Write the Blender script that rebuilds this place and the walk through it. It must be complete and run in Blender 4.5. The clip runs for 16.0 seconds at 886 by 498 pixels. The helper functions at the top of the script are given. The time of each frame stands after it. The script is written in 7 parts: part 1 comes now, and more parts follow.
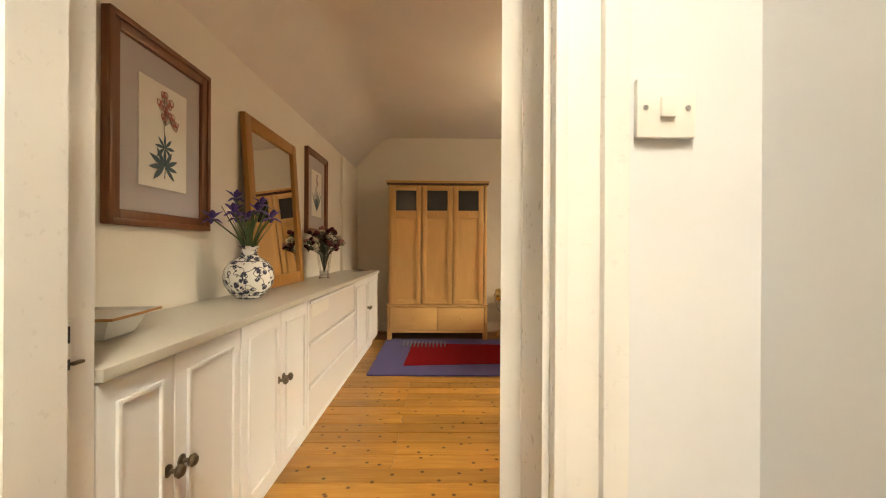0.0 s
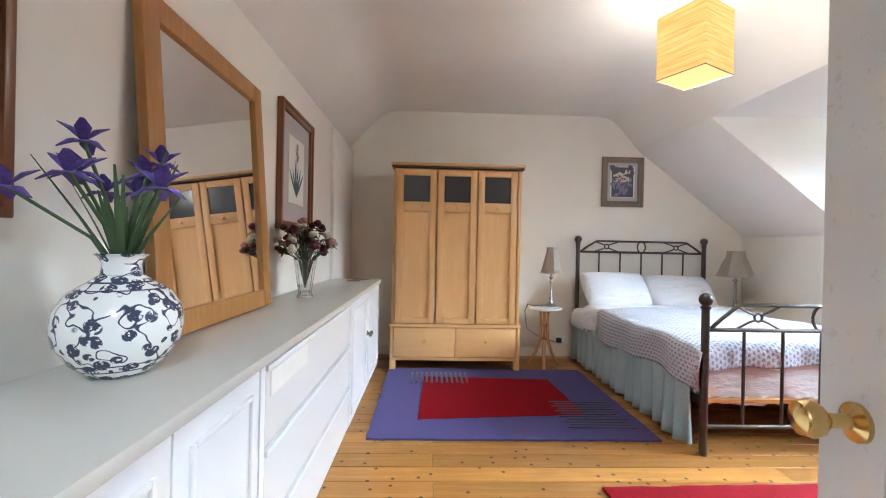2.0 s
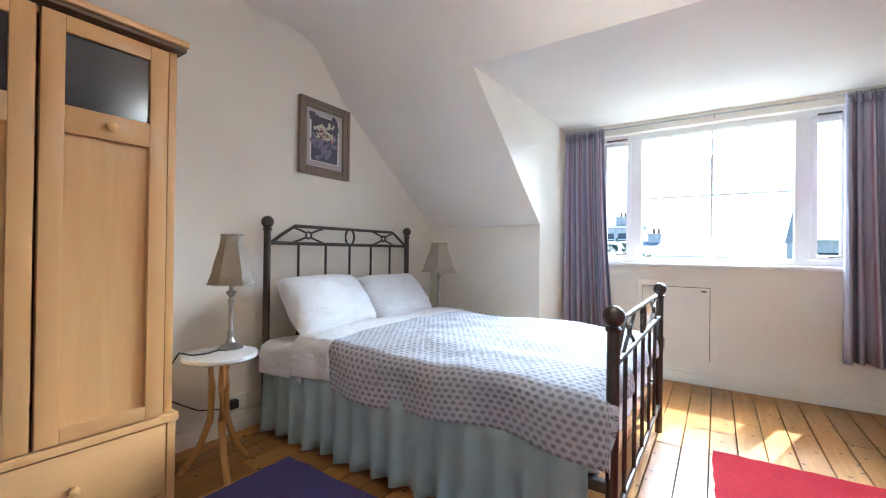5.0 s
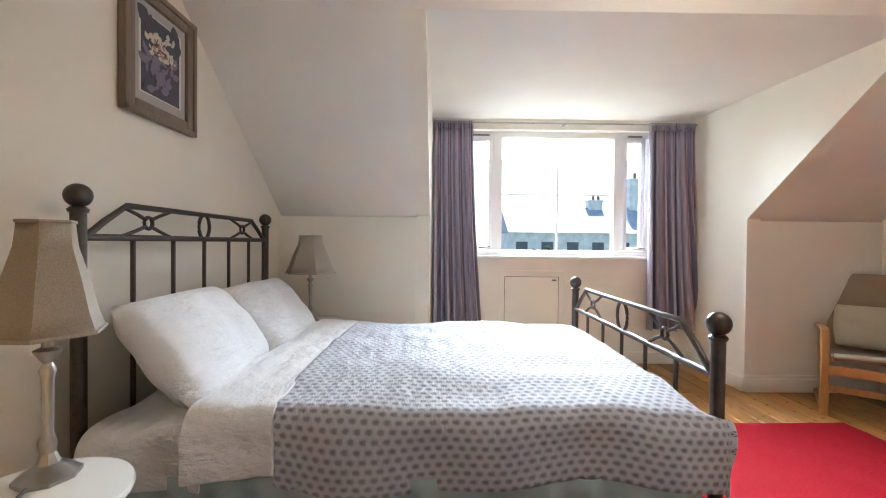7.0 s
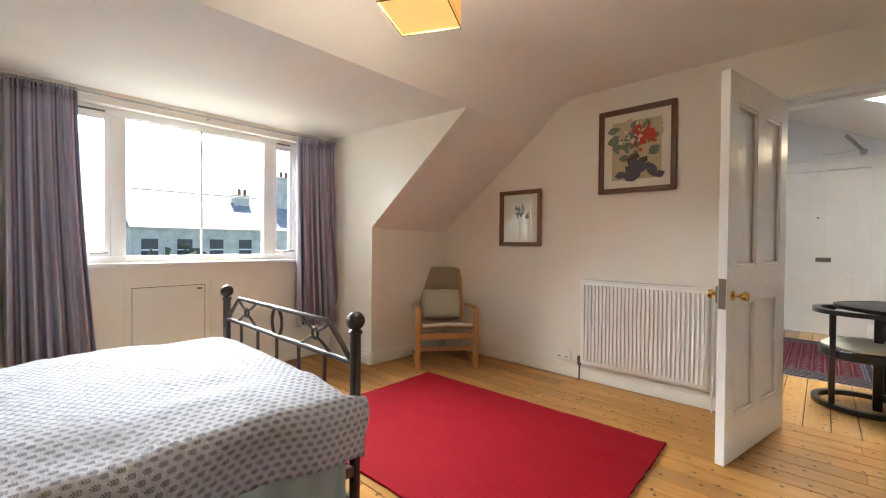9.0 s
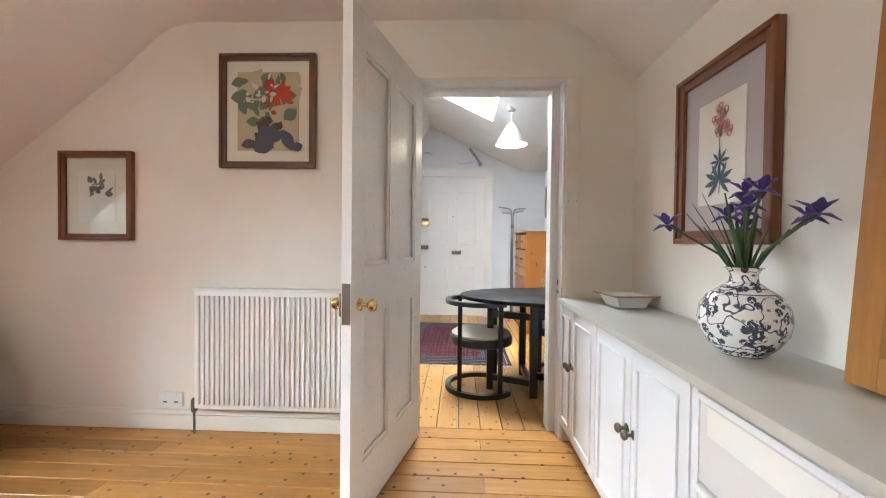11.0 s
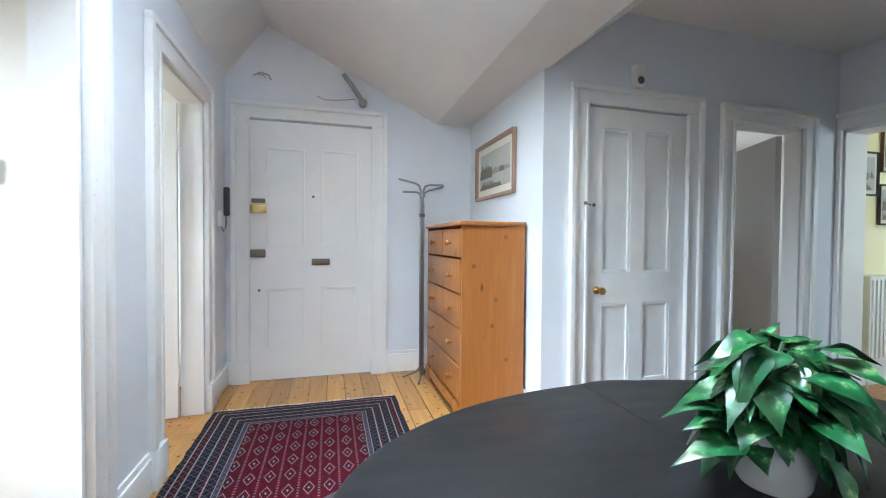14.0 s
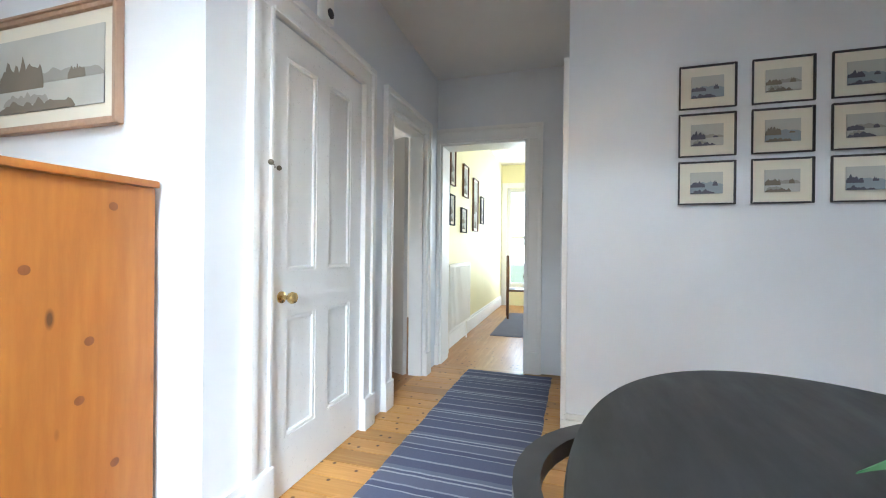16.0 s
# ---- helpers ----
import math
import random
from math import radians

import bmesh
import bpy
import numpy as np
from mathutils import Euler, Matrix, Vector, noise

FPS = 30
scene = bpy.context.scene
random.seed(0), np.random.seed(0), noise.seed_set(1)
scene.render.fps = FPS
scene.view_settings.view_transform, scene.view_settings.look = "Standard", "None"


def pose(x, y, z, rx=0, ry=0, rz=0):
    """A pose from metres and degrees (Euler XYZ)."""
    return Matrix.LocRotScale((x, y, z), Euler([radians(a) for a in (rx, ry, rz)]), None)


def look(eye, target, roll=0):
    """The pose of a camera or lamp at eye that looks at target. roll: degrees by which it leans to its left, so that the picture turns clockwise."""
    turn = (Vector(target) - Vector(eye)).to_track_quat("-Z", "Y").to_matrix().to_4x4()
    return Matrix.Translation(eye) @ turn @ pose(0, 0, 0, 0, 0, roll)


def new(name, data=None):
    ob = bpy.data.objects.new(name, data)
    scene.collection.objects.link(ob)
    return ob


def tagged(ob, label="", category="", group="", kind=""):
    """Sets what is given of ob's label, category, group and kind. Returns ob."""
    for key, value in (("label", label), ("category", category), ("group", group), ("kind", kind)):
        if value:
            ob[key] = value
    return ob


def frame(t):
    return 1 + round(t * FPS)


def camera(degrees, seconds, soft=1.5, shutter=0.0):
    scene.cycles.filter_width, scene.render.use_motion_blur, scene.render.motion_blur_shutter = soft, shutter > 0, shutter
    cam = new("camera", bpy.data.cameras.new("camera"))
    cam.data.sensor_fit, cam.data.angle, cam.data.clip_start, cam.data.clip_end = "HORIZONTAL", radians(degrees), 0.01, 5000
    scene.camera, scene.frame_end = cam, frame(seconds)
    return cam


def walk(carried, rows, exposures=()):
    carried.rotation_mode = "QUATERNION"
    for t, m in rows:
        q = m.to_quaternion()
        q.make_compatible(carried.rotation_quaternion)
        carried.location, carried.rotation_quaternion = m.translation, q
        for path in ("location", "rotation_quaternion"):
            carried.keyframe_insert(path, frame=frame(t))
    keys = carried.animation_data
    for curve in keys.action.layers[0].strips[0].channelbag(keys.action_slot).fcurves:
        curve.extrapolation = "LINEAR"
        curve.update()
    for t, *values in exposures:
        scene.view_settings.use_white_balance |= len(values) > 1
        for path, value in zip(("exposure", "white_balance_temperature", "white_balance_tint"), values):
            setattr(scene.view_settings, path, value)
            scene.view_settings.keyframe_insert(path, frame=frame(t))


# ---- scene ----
cam = camera(94.6, 16.0, 1.1)
PATH = [
    (0, (0.28, -0.237, 1.089), (0.299, 1.763, 1.088), 0.3),
    (0.5, (0.19, 0.1, 1.126), (-0.06, 2.085, 1.111), 1.0),
    (1, (0.114, 0.403, 1.122), (-0.179, 2.382, 1.108), 1.0),
    (1.5, (0.062, 0.665, 1.125), (-0.139, 2.655, 1.114), 1.2),
    (2, (0.009, 0.876, 1.126), (0.077, 2.875, 1.119), 1.2),
    (2.5, (-0.048, 1.077, 1.117), (0.389, 3.028, 1.112), 1.2),
    (3, (-0.071, 1.324, 1.132), (0.743, 3.151, 1.117), 0.9),
    (3.5, (-0.054, 1.607, 1.108), (1.059, 3.269, 1.102), 0.8),
    (4, (-0.033, 1.963, 1.099), (1.293, 3.46, 1.086), 0.8),
    (4.2, (-0.005, 2.132, 1.078), (1.399, 3.557, 1.077), 0.8),
    (6.3, (0.209, 3.695, 1.082), (2.16, 4.136, 1.056), 0.7),
    (6.5, (0.231, 3.785, 1.09), (2.207, 4.09, 1.064), 0.6),
    (7, (0.296, 3.969, 1.108), (2.296, 3.953, 1.079), 0.6),
    (7.5, (0.297, 4.07, 1.13), (2.269, 3.742, 1.106), 0.7),
    (8, (0.276, 4.125, 1.156), (2.139, 3.397, 1.135), 0.5),
    (8.5, (0.256, 4.114, 1.162), (1.904, 2.981, 1.14), 0.5),
    (9, (0.232, 4.029, 1.171), (1.594, 2.564, 1.142), 0.5),
    (9.5, (0.204, 3.878, 1.17), (1.233, 2.163, 1.138), 0.5),
    (10, (0.192, 3.676, 1.169), (0.882, 1.799, 1.131), 0.6),
    (10.2, (0.188, 3.576, 1.169), (0.747, 1.656, 1.128), 0.6),
    (12.3, (0.158, 1.80, 1.153), (-0.181, -0.17, 1.118), 0.4),
    (12.5, (0.145, 1.605, 1.158), (-0.205, -0.362, 1.124), 0.3),
    (13, (0.150, 1.145, 1.158), (-0.25, -0.813, 1.122), 0.2),
    (13.5, (0.143, 0.704, 1.185), (-0.308, -1.244, 1.14), 0.3),
    (14, (0.148, 0.287, 1.187), (-0.382, -1.641, 1.144), 0.4),
    (14.5, (0.142, -0.055, 1.161), (-0.642, -1.894, 1.132), 0.6),
    (15, (0.145, -0.342, 1.146), (-1.11, -1.899, 1.124), 0.6),
    (15.5, (0.103, -0.605, 1.109), (-1.56, -1.715, 1.098), 0.6),
    (16, (-0.033, -0.822, 1.09), (-1.945, -1.406, 1.085), 0.6),
]
EXPOSURES = [(0.0, 1.3, 9800, 9), (0.5, 1.8, 10000, 8), (1.0, 2.05, 6800, 5), (1.6, 2.0, 5500, 4), (2.5, 1.85, 5200, 4), (4.0, 1.75, 5100, 3), (7.0, 1.65, 5900, 4), (8.0, 1.5, 6100, 4), (9.0, 1.4, 6400, 5), (10.2, 1.75, 6200, 5), (12.3, 1.9, 5300, 5), (13.0, 1.8, 5300, 4), (13.5, 1.6, 5300, 4), (14.0, 1.65, 5300, 3), (15.0, 1.85, 5600, 4), (16.0, 2.1, 5600, 5)]
walk(cam, [(t, look(eye, target, roll)) for t, eye, target, roll in PATH], EXPOSURES)

# ---- light ----
world = bpy.data.worlds.new("sky")
scene.world = world
world.use_nodes = True
_wn = world.node_tree.nodes
_sky = _wn.new("ShaderNodeTexSky")
_sky.sky_type = "NISHITA"
_sky.sun_disc = False
SUN_EL, SUN_AZ = 53.5, -20.0    # elevation; azimuth counted from +x towards +y
_sky.sun_elevation = radians(SUN_EL)
_sky.sun_rotation = radians(90 - SUN_AZ)
_wn["Background"].inputs[1].default_value = 0.15
world.node_tree.links.new(_sky.outputs[0], _wn["Background"].inputs[0])
_sun = bpy.data.lights.new("sun", "SUN")
_sun.energy, _sun.angle, _sun.color = 5.0, radians(0.6), (1, 0.95, 0.86)
_so = new("sun", _sun)
_d = Vector((math.cos(radians(SUN_AZ)) * math.cos(radians(SUN_EL)), math.sin(radians(SUN_AZ)) * math.cos(radians(SUN_EL)), math.sin(radians(SUN_EL))))
_so.matrix_world = look(_d * 60, (0, 0, 0))


def area(name, eye, target, sx, sy, watts, color):
    d = bpy.data.lights.new(name, "AREA")
    d.shape, d.size, d.size_y, d.energy, d.color = "RECTANGLE", sx, sy, watts, color
    o = new(name, d)
    o.matrix_world = look(eye, target)
    return o


def bulb(name, at, watts, color, r=0.03):
    d = bpy.data.lights.new(name, "POINT")
    d.energy, d.color, d.shadow_soft_size = watts, color, r
    o = new(name, d)
    o.location = at
    return o


# sky light as added area lamps: outside dormer, over roof light, in rooms beyond
area("dormer_daylight", (7.5, 2.87, 3.6), (0.3, 2.87, 1.0), 5.0, 2.0, 780, (0.93, 0.97, 1.0))
area("rooflight_daylight", (0.34, -1.06, 3.24), (-2.4, 0.2, 1.0), 0.5, 1.1, 58, (0.9, 0.95, 1.0))
# added lamps at unseen windows, for the light that shows through the side doorways
area("study_daylight", (2.6, -0.4, 1.6), (1.2, -1.3, 1.2), 1.0, 1.2, 1.5, (1.0, 0.97, 0.9))
area("bathroom_daylight", (2.6, -2.2, 1.7), (1.2, -2.6, 1.2), 0.9, 1.2, 5, (1.0, 0.98, 0.85))
area("dining_daylight", (-7.93, -1.35, 1.6), (-4, -1.7, 1.0), 1.0, 1.6, 12, (0.95, 0.98, 1.0))
# added lamps at the unseen side window and the unseen back room window
area("dining_side_daylight", (-6.2, 1.55, 1.7), (-5.5, -2.1, 1.2), 1.4, 1.3, 20, (0.86, 0.94, 1.0))
area("back_room_daylight", (-4.8, -5.15, 1.55), (-4.2, -2.4, 1.2), 1.0, 1.1, 8, (0.95, 0.98, 1.0))
bulb("bedroom_bulb", (1.36, 2.95, 2.055), 6, (1.0, 0.90, 0.76), 0.012)
bulb("hall_bulb", (-0.31, -1.04, 2.13), 4, (1.0, 0.78, 0.5), 0.035)

# ---- materials ----
class Nodes:
    def __init__(self, name):
        self.m = bpy.data.materials.new(name)
        self.m.use_nodes = True
        self.t = self.m.node_tree
        self.b = self.t.nodes["Principled BSDF"]

    def n(self, kind, **kw):
        nd = self.t.nodes.new(kind)
        for k, v in kw.items():
            nd.inputs[k].default_value = v
        return nd

    def l(self, a, b):
        self.t.links.new(a, b)

    def coord(self, scale=(1, 1, 1), kind="Object", spread=False):
        tc = self.n("ShaderNodeTexCoord")
        mp = self.n("ShaderNodeMapping")
        mp.inputs["Scale"].default_value = scale
        self.l(tc.outputs[kind], mp.inputs[0])
        if spread:
            oi = self.n("ShaderNodeObjectInfo")
            ml = self.n("ShaderNodeMath")
            ml.operation = "MULTIPLY"
            ml.inputs[1].default_value = 37.0
            self.l(oi.outputs["Random"], ml.inputs[0])
            cb = self.n("ShaderNodeCombineXYZ")
            for i in range(3):
                self.l(ml.outputs[0], cb.inputs[i])
            self.l(cb.outputs[0], mp.inputs["Location"])
        return mp.outputs[0]

    def noise(self, vec, scale, detail=4, rough=0.55):
        nd = self.n("ShaderNodeTexNoise", Scale=scale, Detail=detail, Roughness=rough)
        self.l(vec, nd.inputs["Vector"])
        return nd.outputs["Fac"]

    def ramp(self, fac, *stops):
        r = self.n("ShaderNodeValToRGB")
        e = r.color_ramp.elements
        while len(e) < len(stops):
            e.new(0.5)
        for el, (p, c) in zip(e, stops):
            el.position, el.color = p, (*c, 1) if len(c) == 3 else c
        self.l(fac, r.inputs[0])
        return r.outputs[0]

    def mix(self, a, b, fac, mode="MIX"):
        x = self.n("ShaderNodeMix")
        x.data_type, x.blend_type = "RGBA", mode
        for v, i in ((fac, 0), (a, 6), (b, 7)):
            if hasattr(v, "links"):
                self.l(v, x.inputs[i])
            elif isinstance(v, (int, float)):
                x.inputs[i].default_value = v
            else:
                x.inputs[i].default_value = (*v, 1)
        return x.outputs[2]

    def math(self, op, a, b=None):
        x = self.n("ShaderNodeMath")
        x.operation = op
        for v, i in ((a, 0), (b, 1)):
            if v is None:
                continue
            if hasattr(v, "links"):
                self.l(v, x.inputs[i])
            else:
                x.inputs[i].default_value = v
        return x.outputs[0]

    def bump(self, h, strength=0.2, dist=0.002):
        x = self.n("ShaderNodeBump", Strength=strength, Distance=dist)
        self.l(h, x.inputs["Height"])
        self.l(x.outputs[0], self.b.inputs["Normal"])

    def color(self, c):
        if hasattr(c, "links"):
            self.l(c, self.b.inputs["Base Color"])
        else:
            self.b.inputs["Base Color"].default_value = (*c, 1)

    def rough(self, r):
        if hasattr(r, "links"):
            self.l(r, self.b.inputs["Roughness"])
        else:
            self.b.inputs["Roughness"].default_value = r


def shade(c, k):
    return tuple(min(1, v * k) for v in c)


def paint(name, c, rough=0.55, vary=0.06, grain=140, relief=0.12):
    """Painted plaster or wood: slight clouds, fine relief, uneven gloss."""
    k = Nodes(name)
    v = k.coord()
    big = k.noise(v, 1.7, 3)
    fine = k.noise(v, grain, 3)
    k.color(k.ramp(big, (0.3, shade(c, 1 - vary)), (0.7, shade(c, 1 + vary * 0.4))))
    k.b.inputs["Roughness"].default_value = rough
    mr = k.math("ADD", k.math("MULTIPLY", fine, 0.16), rough - 0.08)
    k.rough(mr)
    k.bump(fine, relief, 0.0015)
    return k.m


def wood(name, a, b, dark, scale=(1, 14, 14), rough=0.4, knots=0.0, coat=0.0, spread=True, wear=0.0, streak=0.16, flat=False):
    """Grain runs along x of the object coordinates, or along the axis with the small scale."""
    k = Nodes(name)
    v = k.coord(scale, "Object", spread)
    g = k.noise(v, 2.2, 6, 0.62)
    col = k.ramp(g, (0.28, a), (0.55, b), (0.8, a))
    lines = k.n("ShaderNodeTexWave", Scale=0.9, Distortion=7.0, Detail=4.0)
    k.l(v, lines.inputs["Vector"])
    lines.bands_direction = "X" if scale[0] >= scale[2] else "Z"
    col = k.mix(col, shade(b, 0.72), k.math("MULTIPLY", lines.outputs["Fac"], streak))
    if knots:
        kv = k.coord((2.6, 2.6, 1) if flat else tuple(s ** 0.45 for s in scale), "Object", spread)
        vo = k.n("ShaderNodeTexVoronoi", Scale=knots)
        if flat:
            vo.voronoi_dimensions = "2D"
        k.l(kv, vo.inputs["Vector"])
        kn = k.ramp(vo.outputs["Distance"], (0.05, (1, 1, 1)), (0.11, (0, 0, 0)))
        if flat:
            some = k.n("ShaderNodeSeparateColor")
            k.l(vo.outputs["Color"], some.inputs[0])
            kn = k.math("MULTIPLY", kn, k.math("GREATER_THAN", some.outputs[0], 0.35))
        col = k.mix(col, dark, kn)
    oi = k.n("ShaderNodeObjectInfo")
    tone = k.ramp(oi.outputs["Random"], (0.0, (0.68, 0.64, 0.58)), (1.0, (1.15, 1.12, 1.05)))
    col = k.mix(col, tone, 1.0, "MULTIPLY") if spread else col
    if wear:
        w = k.noise(k.coord((1, 1, 1), "Object", spread), 3.0, 4)
        col = k.mix(col, dark, k.math("MULTIPLY", k.ramp(w, (0.5, (0, 0, 0)), (0.75, (1, 1, 1))), wear))
    k.color(col)
    k.rough(k.math("ADD", k.math("MULTIPLY", g, 0.2), rough - 0.1))
    k.b.inputs["Coat Weight"].default_value = coat
    k.b.inputs["Coat Roughness"].default_value = 0.15
    k.bump(g, 0.12, 0.001)
    return k.m


def cloth(name, c, c2=None, rough=0.9, scale=260, sheen=0.2, folds=0.0):
    k = Nodes(name)
    v = k.coord()
    f = k.noise(v, scale, 2)
    big = k.noise(v, 5, 3)
    c2 = c2 or shade(c, 0.82)
    k.color(k.mix(k.ramp(f, (0.35, c2), (0.65, c)), shade(c2, 0.9), k.math("MULTIPLY", big, 0.25)))
    k.rough(rough)
    k.b.inputs["Sheen Weight"].default_value = sheen
    k.b.inputs["Specular IOR Level"].default_value = 0.12
    if folds:
        crease = k.noise(k.coord((3, 5, 9)), 2.4, 4, 0.55)
        k.bump(k.math("ADD", crease, k.math("MULTIPLY", f, 0.03)), folds, 0.03)
    else:
        k.bump(f, 0.35, 0.002)
    return k.m


def metal(name, c, rough=0.3, vary=0.15):
    k = Nodes(name)
    f = k.noise(k.coord(), 40, 4)
    k.color(k.ramp(f, (0.3, shade(c, 1 - vary)), (0.7, c)))
    k.b.inputs["Metallic"].default_value = 1
    k.rough(k.math("ADD", k.math("MULTIPLY", f, 0.25), rough - 0.1))
    return k.m


def glass(name, tint=(1, 1, 1), rough=0.0, ior=1.45):
    k = Nodes(name)
    k.color(tint)
    k.rough(rough)
    k.b.inputs["Transmission Weight"].default_value = 1
    k.b.inputs["IOR"].default_value = ior
    return k.m


def glow(name, c, strength, base=(0.8, 0.7, 0.5)):
    k = Nodes(name)
    k.color(base)
    k.b.inputs["Emission Color"].default_value = (*c, 1)
    k.b.inputs["Emission Strength"].default_value = strength
    return k.m


M = {}
M["cream"] = paint("cream_wall_paint", (0.80, 0.75, 0.66), 0.6, 0.05)
M["ceil"] = paint("ceiling_paint", (0.80, 0.76, 0.70), 0.65, 0.05)
M["hallwall"] = paint("pale_lilac_wall_paint", (0.72, 0.74, 0.77), 0.6, 0.05)
M["hallceil"] = paint("hall_ceiling_paint", (0.74, 0.74, 0.72), 0.65, 0.05)
M["yellow"] = paint("yellow_wall_paint", (0.82, 0.75, 0.45), 0.6, 0.05)
M["gloss"] = paint("white_gloss_paint", (0.80, 0.79, 0.77), 0.3, 0.05, 60, 0.08)
M["unit"] = paint("white_cabinet_paint", (0.74, 0.735, 0.73), 0.35, 0.03, 70, 0.05)
M["unitgrey"] = paint("pale_grey_drawer_paint", (0.66, 0.63, 0.60), 0.4, 0.03, 70, 0.05)
M["worktop"] = paint("putty_grey_worktop", (0.52, 0.49, 0.43), 0.35, 0.05, 200, 0.05)
M["dark"] = paint("dark_void", (0.03, 0.022, 0.016), 0.9)
M["board"] = wood("varnished_pine_floorboard", (0.49, 0.262, 0.072), (0.37, 0.172, 0.040), (0.05, 0.018, 0.006), (1, 16, 16), 0.38, 3.4, 0.10, True, 0.22, 0.16, True)
M["board_y"] = wood("varnished_pine_floorboard_hall", (0.56, 0.32, 0.105), (0.45, 0.23, 0.065), (0.07, 0.026, 0.009), (16, 1, 16), 0.38, 3.4, 0.10, True, 0.18, 0.16, True)
for _n in ("board", "board_y"):
    M[_n].node_tree.nodes["Principled BSDF"].inputs["Specular IOR Level"].default_value = 0.3
M["birch"] = wood("birch_veneer", (0.68, 0.41, 0.165), (0.63, 0.36, 0.135), (0.3, 0.16, 0.06), (9, 9, 0.7), 0.38, 0, 0.15, False, 0, 0.04)
M["birch_h"] = wood("birch_veneer_level", (0.68, 0.41, 0.165), (0.63, 0.36, 0.135), (0.3, 0.16, 0.06), (0.7, 9, 9), 0.38, 0, 0.15, False, 0, 0.04)
M["cornice"] = wood("dark_cornice_wood", (0.14, 0.07, 0.03), (0.10, 0.05, 0.025), (0.03, 0.01, 0.01), (1.2, 14, 14), 0.4, 0, 0, False)
M["pine"] = wood("waxed_knotty_pine", (0.39, 0.152, 0.028), (0.32, 0.115, 0.020), (0.09, 0.03, 0.008), (9, 9, 1), 0.4, 3.2, 0.1, False)
M["frame_red"] = wood("red_brown_frame_wood", (0.22, 0.075, 0.022), (0.17, 0.055, 0.018), (0.06, 0.02, 0.01), (12, 12, 1.5), 0.35, 0, 0.2, False)
M["frame_oak"] = wood("golden_oak_frame_wood", (0.46, 0.22, 0.055), (0.38, 0.17, 0.04), (0.1, 0.04, 0.01), (12, 12, 1.5), 0.4, 0, 0.1, False)
M["frame_brown"] = wood("brown_frame_wood", (0.16, 0.07, 0.028), (0.12, 0.05, 0.022), (0.04, 0.02, 0.01), (12, 12, 1.5), 0.4, 0, 0.1, False)
M["frame_pale"] = wood("pale_pinkish_frame_wood", (0.42, 0.28, 0.19), (0.36, 0.23, 0.15), (0.1, 0.06, 0.03), (12, 12, 1.5), 0.45, 0, 0, False)
M["frame_grey"] = wood("grey_brown_frame_wood", (0.26, 0.20, 0.15), (0.20, 0.15, 0.11), (0.06, 0.04, 0.03), (12, 12, 1.5), 0.45, 0, 0, False)
M["beech"] = wood("bent_beech_wood", (0.54, 0.28, 0.09), (0.47, 0.22, 0.065), (0.2, 0.1, 0.04), (8, 8, 1.5), 0.4, 0, 0.1, False)
M["blackwood"] = wood("black_stained_wood", (0.016, 0.014, 0.014), (0.011, 0.010, 0.010), (0.005, 0.005, 0.005), (10, 10, 1.5), 0.33, 0, 0.2, False)
M["tabletop"] = wood("black_tabletop", (0.012, 0.011, 0.011), (0.010, 0.010, 0.010), (0.008, 0.008, 0.008), (2, 9, 9), 0.48, 0, 0.0, False, 0, 0.0)
M["tabletop"].node_tree.nodes["Principled BSDF"].inputs["Specular IOR Level"].default_value = 0.2
M["brass"] = metal("polished_brass", (0.78, 0.56, 0.22), 0.18)
M["iron"] = metal("pewter_painted_iron", (0.115, 0.10, 0.09), 0.40, 0.3)
M["chrome"] = metal("brushed_steel", (0.5, 0.5, 0.5), 0.28)
M["steel"] = metal("dark_brushed_steel", (0.36, 0.36, 0.37), 0.3)
M["oldmetal"] = metal("dull_bronze_metal", (0.20, 0.17, 0.13), 0.4)
M["pewter"] = metal("pewter_lamp_metal", (0.42, 0.40, 0.37), 0.35)
M["mirror"] = metal("mirror_silver", (0.92, 0.92, 0.92), 0.1, 0.0)
M["mirror"].node_tree.nodes["Principled BSDF"].inputs["Roughness"].default_value = 0.0
for _l in list(M["mirror"].node_tree.nodes["Principled BSDF"].inputs["Roughness"].links):
    M["mirror"].node_tree.links.remove(_l)
M["pane"] = glass("window_glass", (1, 1, 1), 0.0, 1.1)
M["picglass"] = glass("picture_glass", (1, 1, 1), 0.0, 1.4)
M["crystal"] = glass("cut_crystal", (0.97, 0.98, 0.98), 0.02, 1.5)
M["smoke"] = paint("smoked_glass_pane", (0.045, 0.045, 0.05), 0.2, 0.2, 3, 0.0)
M["plastic"] = paint("white_plastic", (0.80, 0.79, 0.75), 0.35, 0.02, 60, 0.02)
M["ceramic"] = paint("white_glazed_ceramic", (0.80, 0.79, 0.76), 0.18, 0.03, 40, 0.02)
M["radiator"] = paint("white_radiator_enamel", (0.80, 0.78, 0.73), 0.35, 0.03, 60, 0.03)
M["linen"] = cloth("white_cotton", (0.80, 0.80, 0.83), (0.72, 0.72, 0.75), 0.9, 300, 0.2, 0.65)
M["valance"] = cloth("pale_sea_green_cotton", (0.40, 0.48, 0.49), (0.32, 0.40, 0.41), 0.9, 300)
M["lampcloth"] = cloth("taupe_lamp_fabric", (0.40, 0.35, 0.29), (0.32, 0.28, 0.23), 0.85, 300)
M["chairpad"] = cloth("taupe_canvas", (0.36, 0.28, 0.19), (0.29, 0.22, 0.15), 0.9, 300)
M["cushion"] = cloth("pale_olive_cushion_cloth", (0.52, 0.49, 0.38), (0.44, 0.41, 0.31), 0.9, 220)
